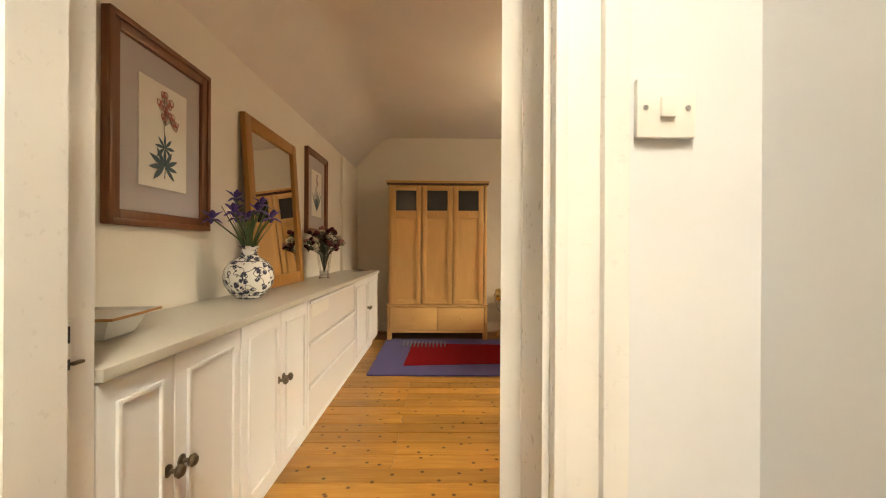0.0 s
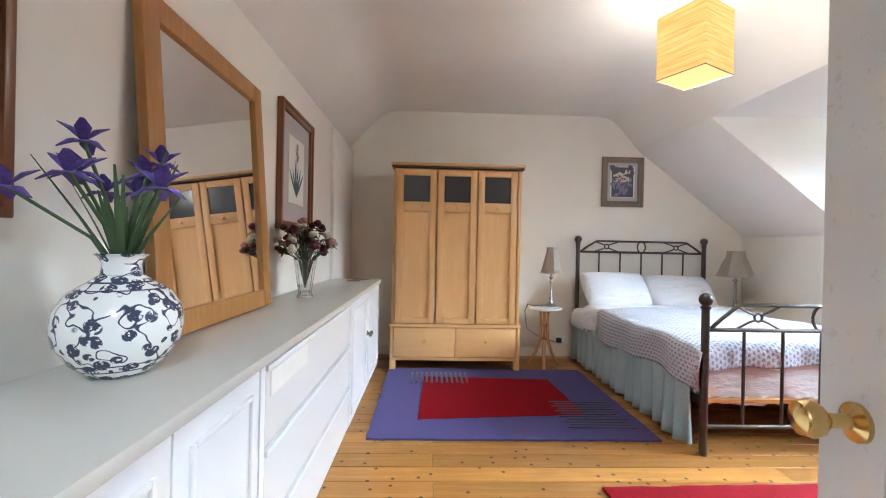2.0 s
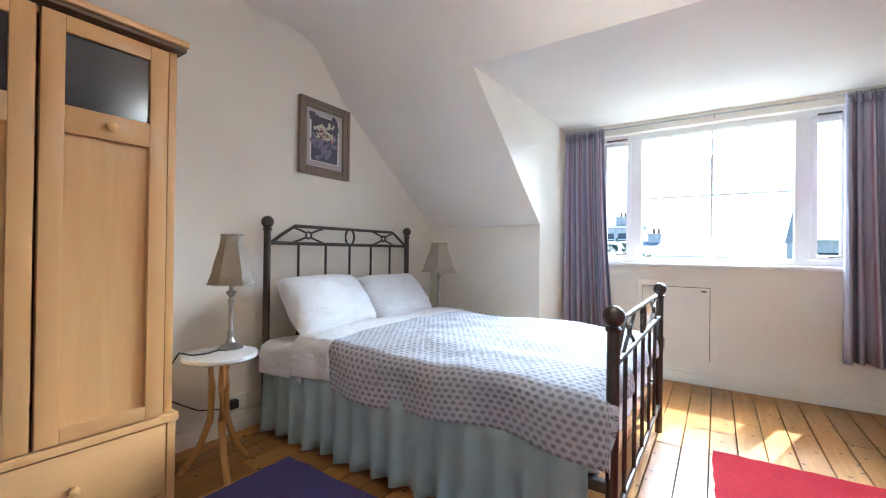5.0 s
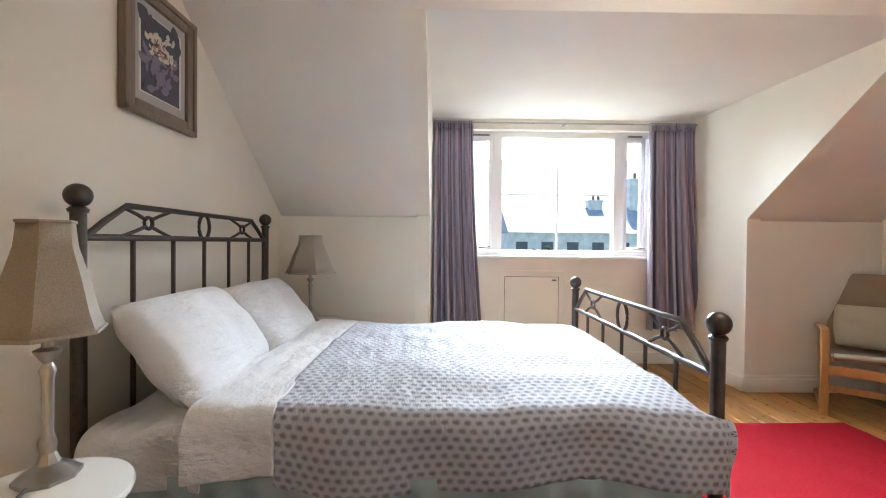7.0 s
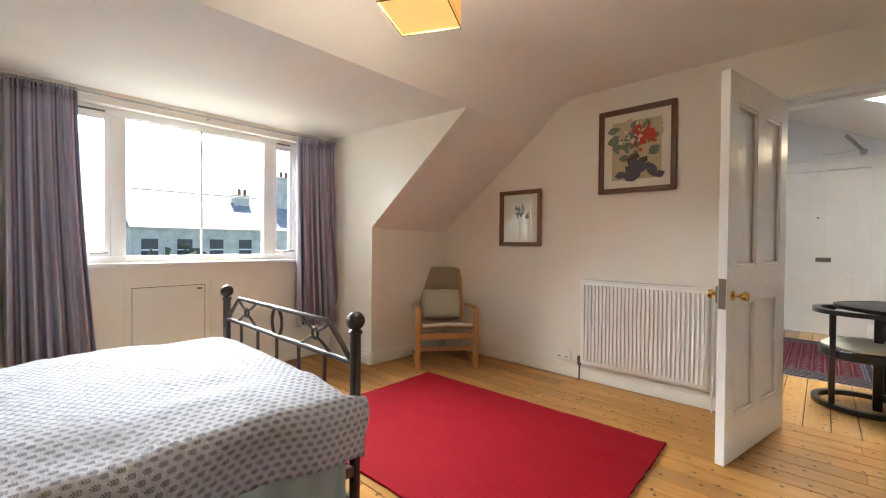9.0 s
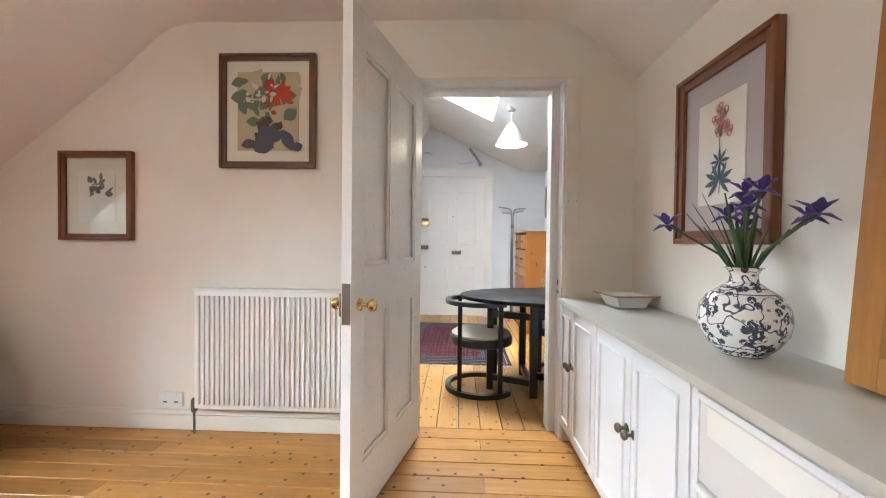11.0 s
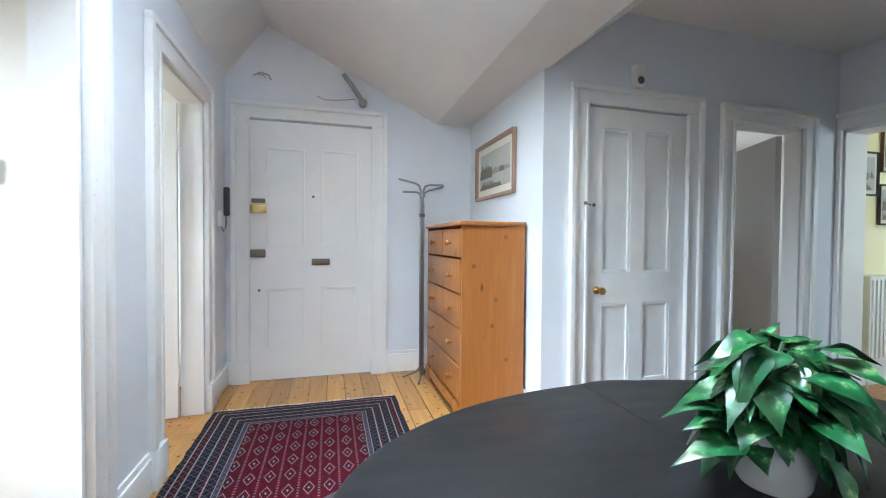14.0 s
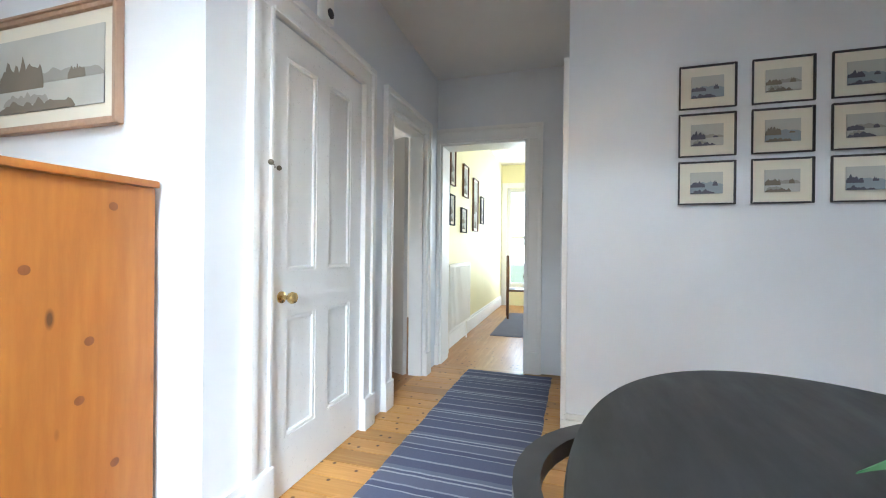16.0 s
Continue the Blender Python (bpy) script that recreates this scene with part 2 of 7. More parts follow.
M["seatcloth"] = cloth("cream_seat_cloth", (0.66, 0.62, 0.50), (0.58, 0.54, 0.43), 0.85, 220)
M["redrug"] = cloth("crimson_wool_pile", (0.246, 0.0017, 0.0084), (0.162, 0.0008, 0.0052), 0.95, 160, 0.0)
M["purple"] = cloth("violet_wool_pile", (0.10, 0.085, 0.25), (0.065, 0.052, 0.17), 0.95, 160, 0.05)
M["navy"] = cloth("dark_navy_wool_pile", (0.03, 0.028, 0.07), (0.02, 0.02, 0.05), 0.95, 160, 0.3)
M["paper"] = paint("cream_paper", (0.76, 0.73, 0.66), 0.7, 0.03)
M["mount"] = paint("mauve_grey_mount_card", (0.46, 0.42, 0.42), 0.8, 0.03)
M["mount_cream"] = paint("cream_mount_card", (0.72, 0.68, 0.57), 0.8, 0.03)
M["ink"] = paint("dark_ink", (0.05, 0.05, 0.055), 0.8)


def striped_curtain():
    k = Nodes("lilac_striped_curtain_cloth")
    v = k.coord((1, 1, 1), "UV")
    sx = k.n("ShaderNodeSeparateXYZ")
    k.l(v, sx.inputs[0])
    f = k.math("FRACT", k.math("MULTIPLY", sx.outputs[0], 9.0))
    col = k.ramp(f, (0.0, (0.36, 0.35, 0.46)), (0.30, (0.42, 0.40, 0.50)), (0.42, (0.24, 0.11, 0.16)), (0.5, (0.44, 0.41, 0.48)), (0.62, (0.05, 0.06, 0.12)), (0.70, (0.40, 0.38, 0.48)), (0.9, (0.22, 0.21, 0.30)))
    k.color(col)
    k.rough(0.75)
    k.b.inputs["Sheen Weight"].default_value = 0.2
    k.bump(k.noise(k.coord(), 300, 2), 0.3, 0.002)
    return k.m


def leafprint():
    """White duvet with staggered rows of small dark sprigs, three pairs of leaves each."""
    k = Nodes("sprigged_duvet_cotton")
    sx = k.n("ShaderNodeSeparateXYZ")
    k.l(k.coord((1, 1, 1), "UV"), sx.inputs[0])
    u = k.math("MULTIPLY", sx.outputs[0], 40.0)
    row = k.math("FLOOR", u)
    w = k.math("ADD", k.math("MULTIPLY", sx.outputs[1], 29.0), k.math("MULTIPLY", row, 0.5))
    fu = k.math("ABSOLUTE", k.math("SUBTRACT", k.math("FRACT", u), 0.5))
    fv = k.math("SUBTRACT", k.math("FRACT", w), 0.5)

    def leaf(cu, cv, lean, ru, rv):
        p = k.math("SUBTRACT", fu, cu)
        q = k.math("ADD", k.math("SUBTRACT", fv, cv), k.math("MULTIPLY", p, lean))
        a = k.math("DIVIDE", p, ru)
        c = k.math("DIVIDE", q, rv)
        return k.math("ADD", k.math("MULTIPLY", a, a), k.math("MULTIPLY", c, c))

    d = leaf(0.0, -0.02, 0.0, 0.045, 0.28)
    for cu, cv in ((0.19, -0.20), (0.21, -0.02), (0.17, 0.15)):
        d = k.math("MINIMUM", d, leaf(cu, cv, -0.5, 0.13, 0.062))
    d = k.math("MINIMUM", d, leaf(0.0, 0.30, 0.0, 0.09, 0.07))
    ragged = k.math("MULTIPLY", k.math("SUBTRACT", k.noise(k.coord((1, 1, 1), "UV"), 260, 2), 0.5), 0.3)
    spot = k.ramp(k.math("ADD", d, ragged), (0.95, (1, 1, 1)), (1.25, (0, 0, 0)))
    cl = k.ramp(k.noise(k.coord(), 200, 2), (0.3, (0.46, 0.47, 0.54)), (0.7, (0.54, 0.55, 0.62)))
    k.color(k.mix(cl, (0.060, 0.048, 0.055), k.math("MULTIPLY", spot, 0.9)))
    k.rough(0.85)
    k.b.inputs["Specular IOR Level"].default_value = 0.15
    k.b.inputs["Sheen Weight"].default_value = 0.15
    crease = k.noise(k.coord((5, 11, 5)), 2.0, 4, 0.6)
    k.bump(k.math("ADD", k.math("MULTIPLY", crease, 1.0), k.math("MULTIPLY", k.noise(k.coord(), 300, 2), 0.03)), 0.45, 0.03)
    return k.m


def paper_shade():
    k = Nodes("ribbed_amber_paper_shade")
    v = k.coord((3, 3, 90))
    f = k.noise(v, 1.6, 3)
    col = k.ramp(f, (0.3, (0.50, 0.17, 0.02)), (0.7, (0.70, 0.35, 0.08)))
    k.color(col)
    k.rough(0.7)
    k.l(k.ramp(f, (0.3, (1.0, 0.36, 0.06)), (0.7, (1.0, 0.58, 0.20))), k.b.inputs["Emission Color"])
    k.b.inputs["Emission Strength"].default_value = 0.30
    k.b.inputs["Transmission Weight"].default_value = 0.0
    k.bump(f, 0.5, 0.003)
    return k.m


def willow():
    """White porcelain with a dark blue-black scrolling flower pattern."""
    k = Nodes("blue_and_white_porcelain")
    v = k.coord()
    vo = k.n("ShaderNodeTexVoronoi", Scale=31.0)
    k.l(v, vo.inputs["Vector"])
    blob = k.ramp(vo.outputs["Distance"], (0.42, (1, 1, 1)), (0.47, (0, 0, 0)))
    petal = k.noise(v, 110, 2)
    flower = k.math("MULTIPLY", blob, k.ramp(petal, (0.38, (0, 0, 0)), (0.46, (1, 1, 1))))
    n1 = k.noise(v, 22, 1)
    vine = k.ramp(k.math("ABSOLUTE", k.math("SUBTRACT", n1, 0.5)), (0.014, (1, 1, 1)), (0.026, (0, 0, 0)))
    sx = k.n("ShaderNodeSeparateXYZ")
    k.l(v, sx.inputs[0])
    band = k.math("GREATER_THAN", k.math("SINE", k.math("MULTIPLY", sx.outputs[2], 420.0)), 0.82)
    edge = k.ramp(sx.outputs[2], (0.0, (1, 1, 1)), (0.035, (1, 1, 1)), (0.037, (0, 0, 0)), (0.180, (0, 0, 0)), (0.182, (1, 1, 1)), (0.21, (1, 1, 1)), (0.212, (0, 0, 0)))
    pat = k.math("MAXIMUM", k.math("MAXIMUM", flower, vine), k.math("MULTIPLY", band, edge))
    k.color(k.mix((0.80, 0.79, 0.75), (0.055, 0.06, 0.10), pat))
    k.rough(0.15)
    k.b.inputs["Coat Weight"].default_value = 0.4
    return k.m


def hall_rug():
    """Dark red and navy rug with borders, rows of medallions in the field."""
    k = Nodes("red_and_navy_knotted_wool")
    v = k.coord((1, 1, 1), "UV")
    sx = k.n("ShaderNodeSeparateXYZ")
    k.l(v, sx.inputs[0])
    U, V = sx.outputs[0], sx.outputs[1]     # metres
    hw, hl = 0.62, 0.985
    au, av = k.math("ABSOLUTE", U), k.math("ABSOLUTE", V)
    eu, ev = k.math("SUBTRACT", hw, au), k.math("SUBTRACT", hl, av)
    e = k.math("MINIMUM", eu, ev)
    es = k.math("MULTIPLY", e, 1.0)
    navy, dusk, cream, red, plum = (0.012, 0.011, 0.022), (0.05, 0.045, 0.075), (0.27, 0.23, 0.21), (0.085, 0.002, 0.009), (0.04, 0.004, 0.010)

    def steps(fac, *stops):
        r = k.n("ShaderNodeValToRGB")
        r.color_ramp.interpolation = "CONSTANT"
        while len(r.color_ramp.elements) < len(stops):
            r.color_ramp.elements.new(0.5)
        for el, (p, c) in zip(r.color_ramp.elements, stops):
            el.position, el.color = p, (*c, 1)
        k.l(fac, r.inputs[0])
        return r.outputs[0]

    border = steps(es, (0.0, navy), (0.035, cream), (0.042, plum), (0.07, navy), (0.078, cream), (0.085, navy), (0.13, cream), (0.137, navy), (0.17, plum), (0.185, cream), (0.192, navy), (0.235, cream), (0.242, dusk), (0.262, cream), (0.268, navy))
    along = k.math("ADD", U, V)
    zig = k.math("ABSOLUTE", k.math("SUBTRACT", k.math("FRACT", k.math("MULTIPLY", along, 22.0)), 0.5))
    hook = k.math("ABSOLUTE", k.math("SUBTRACT", k.math("FRACT", k.math("MULTIPLY", k.math("SUBTRACT", U, V), 22.0)), 0.5))
    lattice = k.math("LESS_THAN", k.math("MINIMUM", zig, hook), 0.07)
    bcol = k.mix(border, cream, k.math("MULTIPLY", lattice, 0.25))
    fu = k.math("SUBTRACT", k.math("FRACT", k.math("MULTIPLY", U, 10.5)), 0.5)
    fv = k.math("SUBTRACT", k.math("FRACT", k.math("MULTIPLY", V, 7.0)), 0.5)
    d = k.math("ADD", k.math("MULTIPLY", k.math("ABSOLUTE", fu), 1.3), k.math("ABSOLUTE", fv))
    med = steps(d, (0.0, cream), (0.08, navy), (0.17, red), (0.27, navy), (0.33, cream), (0.38, red), (0.62, navy), (0.70, red))
    cell = k.math("LESS_THAN", k.math("ABSOLUTE", k.math("SUBTRACT", k.math("ABSOLUTE", fu), 0.5)), 0.06)
    fine = k.math("GREATER_THAN", k.math("FRACT", k.math("MULTIPLY", V, 46.0)), 0.6)
    med = k.mix(med, cream, k.math("MULTIPLY", cell, k.math("MULTIPLY", fine, 0.6)))
    col = k.mix(bcol, med, k.math("GREATER_THAN", e, 0.275))
    n = k.noise(k.coord(), 220, 2)
    k.color(k.mix(col, (0, 0, 0), k.math("MULTIPLY", n, 0.45)))
    k.b.inputs["Specular IOR Level"].default_value = 0.1
    k.rough(0.95)
    k.bump(n, 0.4, 0.003)
    return k.m


def runner_cloth():
    k = Nodes("blue_grey_striped_cotton")
    v = k.coord((1, 1, 1), "UV")
    sx = k.n("ShaderNodeSeparateXYZ")
    k.l(v, sx.inputs[0])
    U = sx.outputs[0]
    f = k.math("FRACT", k.math("MULTIPLY", U, 2.6))
    stops = [(0.0, (0.10, 0.115, 0.19)), (0.2, (0.36, 0.37, 0.43)), (0.24, (0.09, 0.10, 0.17)), (0.42, (0.16, 0.17, 0.24)), (0.5, (0.42, 0.43, 0.48)), (0.53, (0.09, 0.10, 0.17)), (0.58, (0.40, 0.41, 0.46)), (0.61, (0.12, 0.13, 0.20)), (0.8, (0.32, 0.33, 0.39)), (0.83, (0.08, 0.09, 0.16)), (0.93, (0.38, 0.39, 0.44)), (0.95, (0.10, 0.115, 0.19))]
    r = k.n("ShaderNodeValToRGB")
    r.color_ramp.interpolation = "CONSTANT"
    while len(r.color_ramp.elements) < len(stops):
        r.color_ramp.elements.new(0.5)
    for el, (p, c) in zip(r.color_ramp.elements, stops):
        el.position, el.color = p, (*c, 1)
    k.l(f, r.inputs[0])
    n = k.noise(k.coord((8, 200, 8)), 3, 3)
    k.color(k.mix(r.outputs[0], (0.02, 0.02, 0.03), k.math("MULTIPLY", n, 0.35)))
    k.rough(0.95)
    k.bump(n, 0.5, 0.003)
    return k.m


def leaf_green():
    k = Nodes("variegated_pothos_leaf")
    v = k.coord((1, 1, 1), "Object")
    n = k.noise(v, 22, 3)
    oi = k.n("ShaderNodeObjectInfo")
    a = k.ramp(n, (0.45, (0.012, 0.075, 0.022)), (0.58, (0.035, 0.16, 0.05)), (0.67, (0.30, 0.40, 0.20)))
    tone = k.ramp(oi.outputs["Random"], (0, (0.7, 0.75, 0.7)), (1, (1.2, 1.15, 1.0)))
    k.color(k.mix(a, tone, 1.0, "MULTIPLY"))
    k.rough(0.3)
    return k.m


M["curtain"], M["duvet"], M["shade"], M["willow"] = striped_curtain(), leafprint(), paper_shade(), willow()
M["hallrug"], M["runner"], M["leaf"] = hall_rug(), runner_cloth(), leaf_green()
M["iris"] = cloth("violet_iris_petal", (0.10, 0.06, 0.30), (0.07, 0.04, 0.2), 0.7, 90)
M["stem"] = paint("green_stem", (0.06, 0.11, 0.04), 0.6, 0.2)
M["bloom_red"] = cloth("dark_red_petal", (0.10, 0.012, 0.02), (0.06, 0.008, 0.014), 0.7, 90)
M["bloom_pink"] = cloth("faded_pink_petal", (0.42, 0.22, 0.19), (0.34, 0.16, 0.14), 0.7, 90)
M["bloom_cream"] = cloth("cream_petal", (0.60, 0.54, 0.42), (0.5, 0.45, 0.33), 0.7, 90)
M["dryleaf"] = paint("olive_leaf", (0.06, 0.075, 0.03), 0.6, 0.3)
M["conelamp_out"] = glow("white_cone_shade_outside", (1.0, 0.80, 0.62), 0.02, (0.6, 0.58, 0.55))
M["conelamp_in"] = glow("white_cone_shade_inside", (1.0, 0.72, 0.35), 0.5, (0.85, 0.8, 0.7))
M["bulb"] = glow("bulb_glass", (1.0, 0.8, 0.5), 6.0)
M["cable"] = paint("dark_cable", (0.03, 0.03, 0.03), 0.6)
M["stonewall"] = paint("grey_sandstone", (0.58, 0.56, 0.53), 0.85, 0.25, 8, 0.4)
M["slate"] = paint("blue_grey_slate", (0.24, 0.26, 0.29), 0.7, 0.25, 8, 0.4)
M["farpane"] = paint("dark_far_window", (0.05, 0.06, 0.08), 0.2, 0.1)
M["grass"] = paint("distant_ground", (0.10, 0.12, 0.07), 0.95, 0.3, 2, 0.3)
M["foliage"] = paint("distant_foliage", (0.10, 0.12, 0.08), 0.9, 0.4, 3, 0.6)
M["kitchen_door"] = paint("grey_white_door", (0.55, 0.53, 0.50), 0.4, 0.04)

# ---- mesh helpers ----
def box(bm, a, b, bevel=0.0):
    x0, y0, z0 = (min(p, q) for p, q in zip(a, b))
    x1, y1, z1 = (max(p, q) for p, q in zip(a, b))
    vs = [bm.verts.new(p) for p in ((x0, y0, z0), (x1, y0, z0), (x1, y1, z0), (x0, y1, z0), (x0, y0, z1), (x1, y0, z1), (x1, y1, z1), (x0, y1, z1))]
    fs = [bm.faces.new([vs[i] for i in f]) for f in ((3, 2, 1, 0), (4, 5, 6, 7), (0, 1, 5, 4), (1, 2, 6, 5), (2, 3, 7, 6), (3, 0, 4, 7))]
    if bevel:
        es = {e for f in fs for e in f.edges}
        bmesh.ops.bevel(bm, geom=list(es), offset=bevel, segments=2, affect="EDGES", profile=0.6)
    return bm


def prism(bm, pts, vec):
    """A polygon of points pushed along a vector."""
    v = Vector(vec)
    a = [bm.verts.new(p) for p in pts]
    b = [bm.verts.new(Vector(p) + v) for p in pts]
    n = len(pts)
    bm.faces.new(a[::-1])
    bm.faces.new(b)
    for i in range(n):
        j = (i + 1) % n
        bm.faces.new((a[i], a[j], b[j], b[i]))
    bmesh.ops.recalc_face_normals(bm, faces=bm.faces)
    return bm


def lathe(bm, prof, at=(0, 0, 0), seg=24, axis="Z"):
    rings = []
    for r, z in prof:
        ring = []
        for i in range(seg):
            a = 2 * math.pi * i / seg
            p = (r * math.cos(a), r * math.sin(a), z)
            if axis == "X":
                p = (z, p[0], p[1])
            elif axis == "Y":
                p = (p[0], z, p[1])
            ring.append(bm.verts.new(Vector(p) + Vector(at)))
        rings.append(ring)
    for a, b in zip(rings, rings[1:]):
        for i in range(seg):
            j = (i + 1) % seg
            bm.faces.new((a[i], a[j], b[j], b[i]))
    bm.faces.new(rings[0][::-1])
    bm.faces.new(rings[-1])
    bmesh.ops.recalc_face_normals(bm, faces=bm.faces)
    return bm


def tube(bm, pts, r, seg=10, r1=None, flat=1.0):
    """A round bar along points; r1: radius at the end; flat: squash of the section."""
    pts = [Vector(p) for p in pts]
    rings = []
    up = Vector((0, 0, 1))
    for i, p in enumerate(pts):
        d = (pts[min(i + 1, len(pts) - 1)] - pts[max(i - 1, 0)]).normalized()
        s = d.cross(up)
        if s.length < 0.05:
            s = d.cross(Vector((0, 1, 0)))
        s.normalize()
        t = s.cross(d).normalized()
        rad = r if r1 is None else r + (r1 - r) * i / max(1, len(pts) - 1)
        rings.append([bm.verts.new(p + s * (rad * math.cos(2 * math.pi * k / seg)) + t * (rad * flat * math.sin(2 * math.pi * k / seg))) for k in range(seg)])
    for a, b in zip(rings, rings[1:]):
        for i in range(seg):
            j = (i + 1) % seg
            bm.faces.new((a[i], a[j], b[j], b[i]))
    bm.faces.new(rings[0][::-1])
    bm.faces.new(rings[-1])
    bmesh.ops.recalc_face_normals(bm, faces=bm.faces)
    return bm


def bar(bm, pts, w, h):
    """A rectangular bar swept level along points: w across, h high."""
    pts = [Vector(p) for p in pts]
    rings = []
    for i, p in enumerate(pts):
        d = (pts[min(i + 1, len(pts) - 1)] - pts[max(i - 1, 0)])
        d.z = 0
        d.normalize()
        s = Vector((d.y, -d.x, 0))
        rings.append([bm.verts.new(p + s * (w / 2 * a) + Vector((0, 0, h / 2 * b))) for a, b in ((1, 1), (-1, 1), (-1, -1), (1, -1))])
    for a, b in zip(rings, rings[1:]):
        for i in range(4):
            j = (i + 1) % 4
            bm.faces.new((a[i], a[j], b[j], b[i]))
    bm.faces.new(rings[0][::-1])
    bm.faces.new(rings[-1])
    bmesh.ops.recalc_face_normals(bm, faces=bm.faces)
    return bm


def ball(bm, at, r, squash=1.0, seg=14):
    return lathe(bm, [(max(1e-4, r * math.sin(math.pi * i / 8)), -r * squash * math.cos(math.pi * i / 8)) for i in range(9)], at, seg)


def B():
    return bmesh.new()


def mesh_of(name, bm, material, smooth=40):
    me = bpy.data.meshes.new(name)
    bm.to_mesh(me)
    bm.free()
    me.materials.append(material)
    if smooth:
        me.shade_smooth()
        me.set_sharp_from_angle(angle=radians(smooth))
    return me


def part(name, bm, material, parent, label="", smooth=40):
    o = new(name, mesh_of(name, bm, material, smooth))
    o.parent = parent
    if label:
        o["label"] = label
    return o


def thing(name, label, category, at=(0, 0, 0), rz=0.0, group=""):
    o = new(name)
    o.empty_display_size = 0.1
    o.matrix_basis = pose(*at, 0, 0, rz)
    return tagged(o, label, category, group)


def setting(name, bm, material, label="", category="", smooth=30):
    return tagged(new(name, mesh_of(name, bm, material, smooth)), label, category, "", "structure")


def wallbox(bm, axis, c0, c1, u0, u1, z0, z1, holes=()):
    """A wall slab between c0 and c1 across `axis`, running u0..u1, with openings (ua, ub, za, zb)."""
    def seg(ua, ub, za, zb):
        if ub - ua < 1e-4 or zb - za < 1e-4:
            return
        if axis == "x":
            box(bm, (c0, ua, za), (c1, ub, zb))
        else:
            box(bm, (ua, c0, za), (ub, c1, zb))
    u = u0
    for ua, ub, za, zb in sorted(holes):
        seg(u, ua, z0, z1)
        seg(ua, ub, z0, za)
        seg(ua, ub, zb, z1)
        u = ub
    seg(u, u1, z0, z1)
    return bm


def clamp(v, a, b):
    return max(a, min(b, v))


# ---- bedroom shell ----
Y0, Y1 = 0.60, 5.17          # door wall, bed wall
XL, XK, XW = -0.83, 3.38, 4.10   # cabinet wall, knee wall, window wall
D0, D1 = 1.64, 4.045         # dormer cheeks
DOOR = (-0.385, 0.45)       # bedroom doorway


def zc(y):
    return 2.46 + 0.02 * (y - Y0)


setting("wall_south", wallbox(B(), "y", 0.49, Y0, -0.95, 3.5, 0, 2.75, [(DOOR[0] - .045, DOOR[1] + .012, 0, 2.12)]), M["cream"], "cream painted plaster wall round the bedroom door", "wall")
setting("wall_north", wallbox(B(), "y", Y1, Y1 + 0.15, -0.95, 3.5, 0, 2.75), M["cream"], "cream painted plaster wall behind the bed", "wall")
b = wallbox(B(), "x", -0.95, XL, 0.49, Y1 + 0.1, 0, 2.3)
box(b, (XL, 4.36, 0.0), (XL + 0.03, Y1, 2.12), 0.008)
setting("wall_west", b, M["cream"], "cream painted plaster wall above the long cabinets", "wall")
b = B()
for ya, yb in ((Y0 - 0.08, D0), (D1, Y1 + 0.08)):
    box(b, (XK, ya + (0.1005 if ya > 2 else 0), 0), (XK + 0.12, yb - (0.1005 if yb < 2 else 0), 1.30))
setting("wall_knee", b, M["cream"], "cream low knee walls under the sloping roof", "wall")
b = B()
for y, dy in ((D0, -0.1), (D1, 0.1)):
    prism(b, [(2.22, y, 2.2), (XK, y, 1.315), (XW + 0.2, y, 1.315), (XW + 0.2, y, 2.27)], (0, dy, 0))
    prism(b, [(XK, y, 1.315), (XK, y, 0), (XW + 0.2, y, 0), (XW + 0.2, y, 1.315)], (0, dy, 0))
bmesh.ops.remove_doubles(b, verts=b.verts, dist=1e-5)
setting("wall_dormer", b, M["cream"], "cream painted side walls of the dormer", "wall")
WIN = (1.98, 3.77, 1.0, 2.17)
setting("wall_east", wallbox(B(), "x", XW, XW + 0.2, D0 - 0.1, D1 + 0.1, 0, 2.4, [WIN]), M["cream"], "cream wall under the dormer window", "wall")
def soft_profile(pts, r=0.16, n=6):
    """Corners of an (x, z) line rounded by short curves of reach r."""
    out = [pts[0]]
    for p, c, q in zip(pts, pts[1:], pts[2:]):
        vp, vq = Vector(p) - Vector(c), Vector(q) - Vector(c)
        a, e = Vector(c) + vp.normalized() * min(r, vp.length * .45), Vector(c) + vq.normalized() * min(r, vq.length * .45)
        for i in range(n + 1):
            t = i / n
            out.append(tuple(a * (1 - t) ** 2 + Vector(c) * (2 * t * (1 - t)) + e * t * t))
    return out + [pts[-1]]


b = B()
_near = soft_profile([(XL - 0.1, 2.02), (-0.45, zc(Y0)), (1.93, zc(Y0)), (2.22, 2.2)])
_far = soft_profile([(XL - 0.1, 2.05), (-0.45, zc(Y1)), (1.93, zc(Y1)), (2.22, 2.2)])
_rows = [[b.verts.new((x, y, z + up)) for x, z in pr] for pr, y, up in ((_near, Y0 - .1, 0), (_far, Y1 + .1, 0), (_far, Y1 + .1, .12), (_near, Y0 - .1, .12))]
for i in range(len(_near) - 1):
    for p, q in zip(_rows, _rows[1:] + _rows[:1]):
        b.faces.new((p[i], p[i + 1], q[i + 1], q[i]))
for i in (0, -1):
    b.faces.new([r[i] for r in _rows])
bmesh.ops.recalc_face_normals(b, faces=b.faces)
for ya, yb in ((Y0 - .1, D0 - .004), (D1 + .004, Y1 + .1)):
    prism(b, [(2.22, ya, 2.2), (3.46, ya, 1.254), (3.46, yb, 1.254), (2.22, yb, 2.2)], (0.08, 0, 0.12))
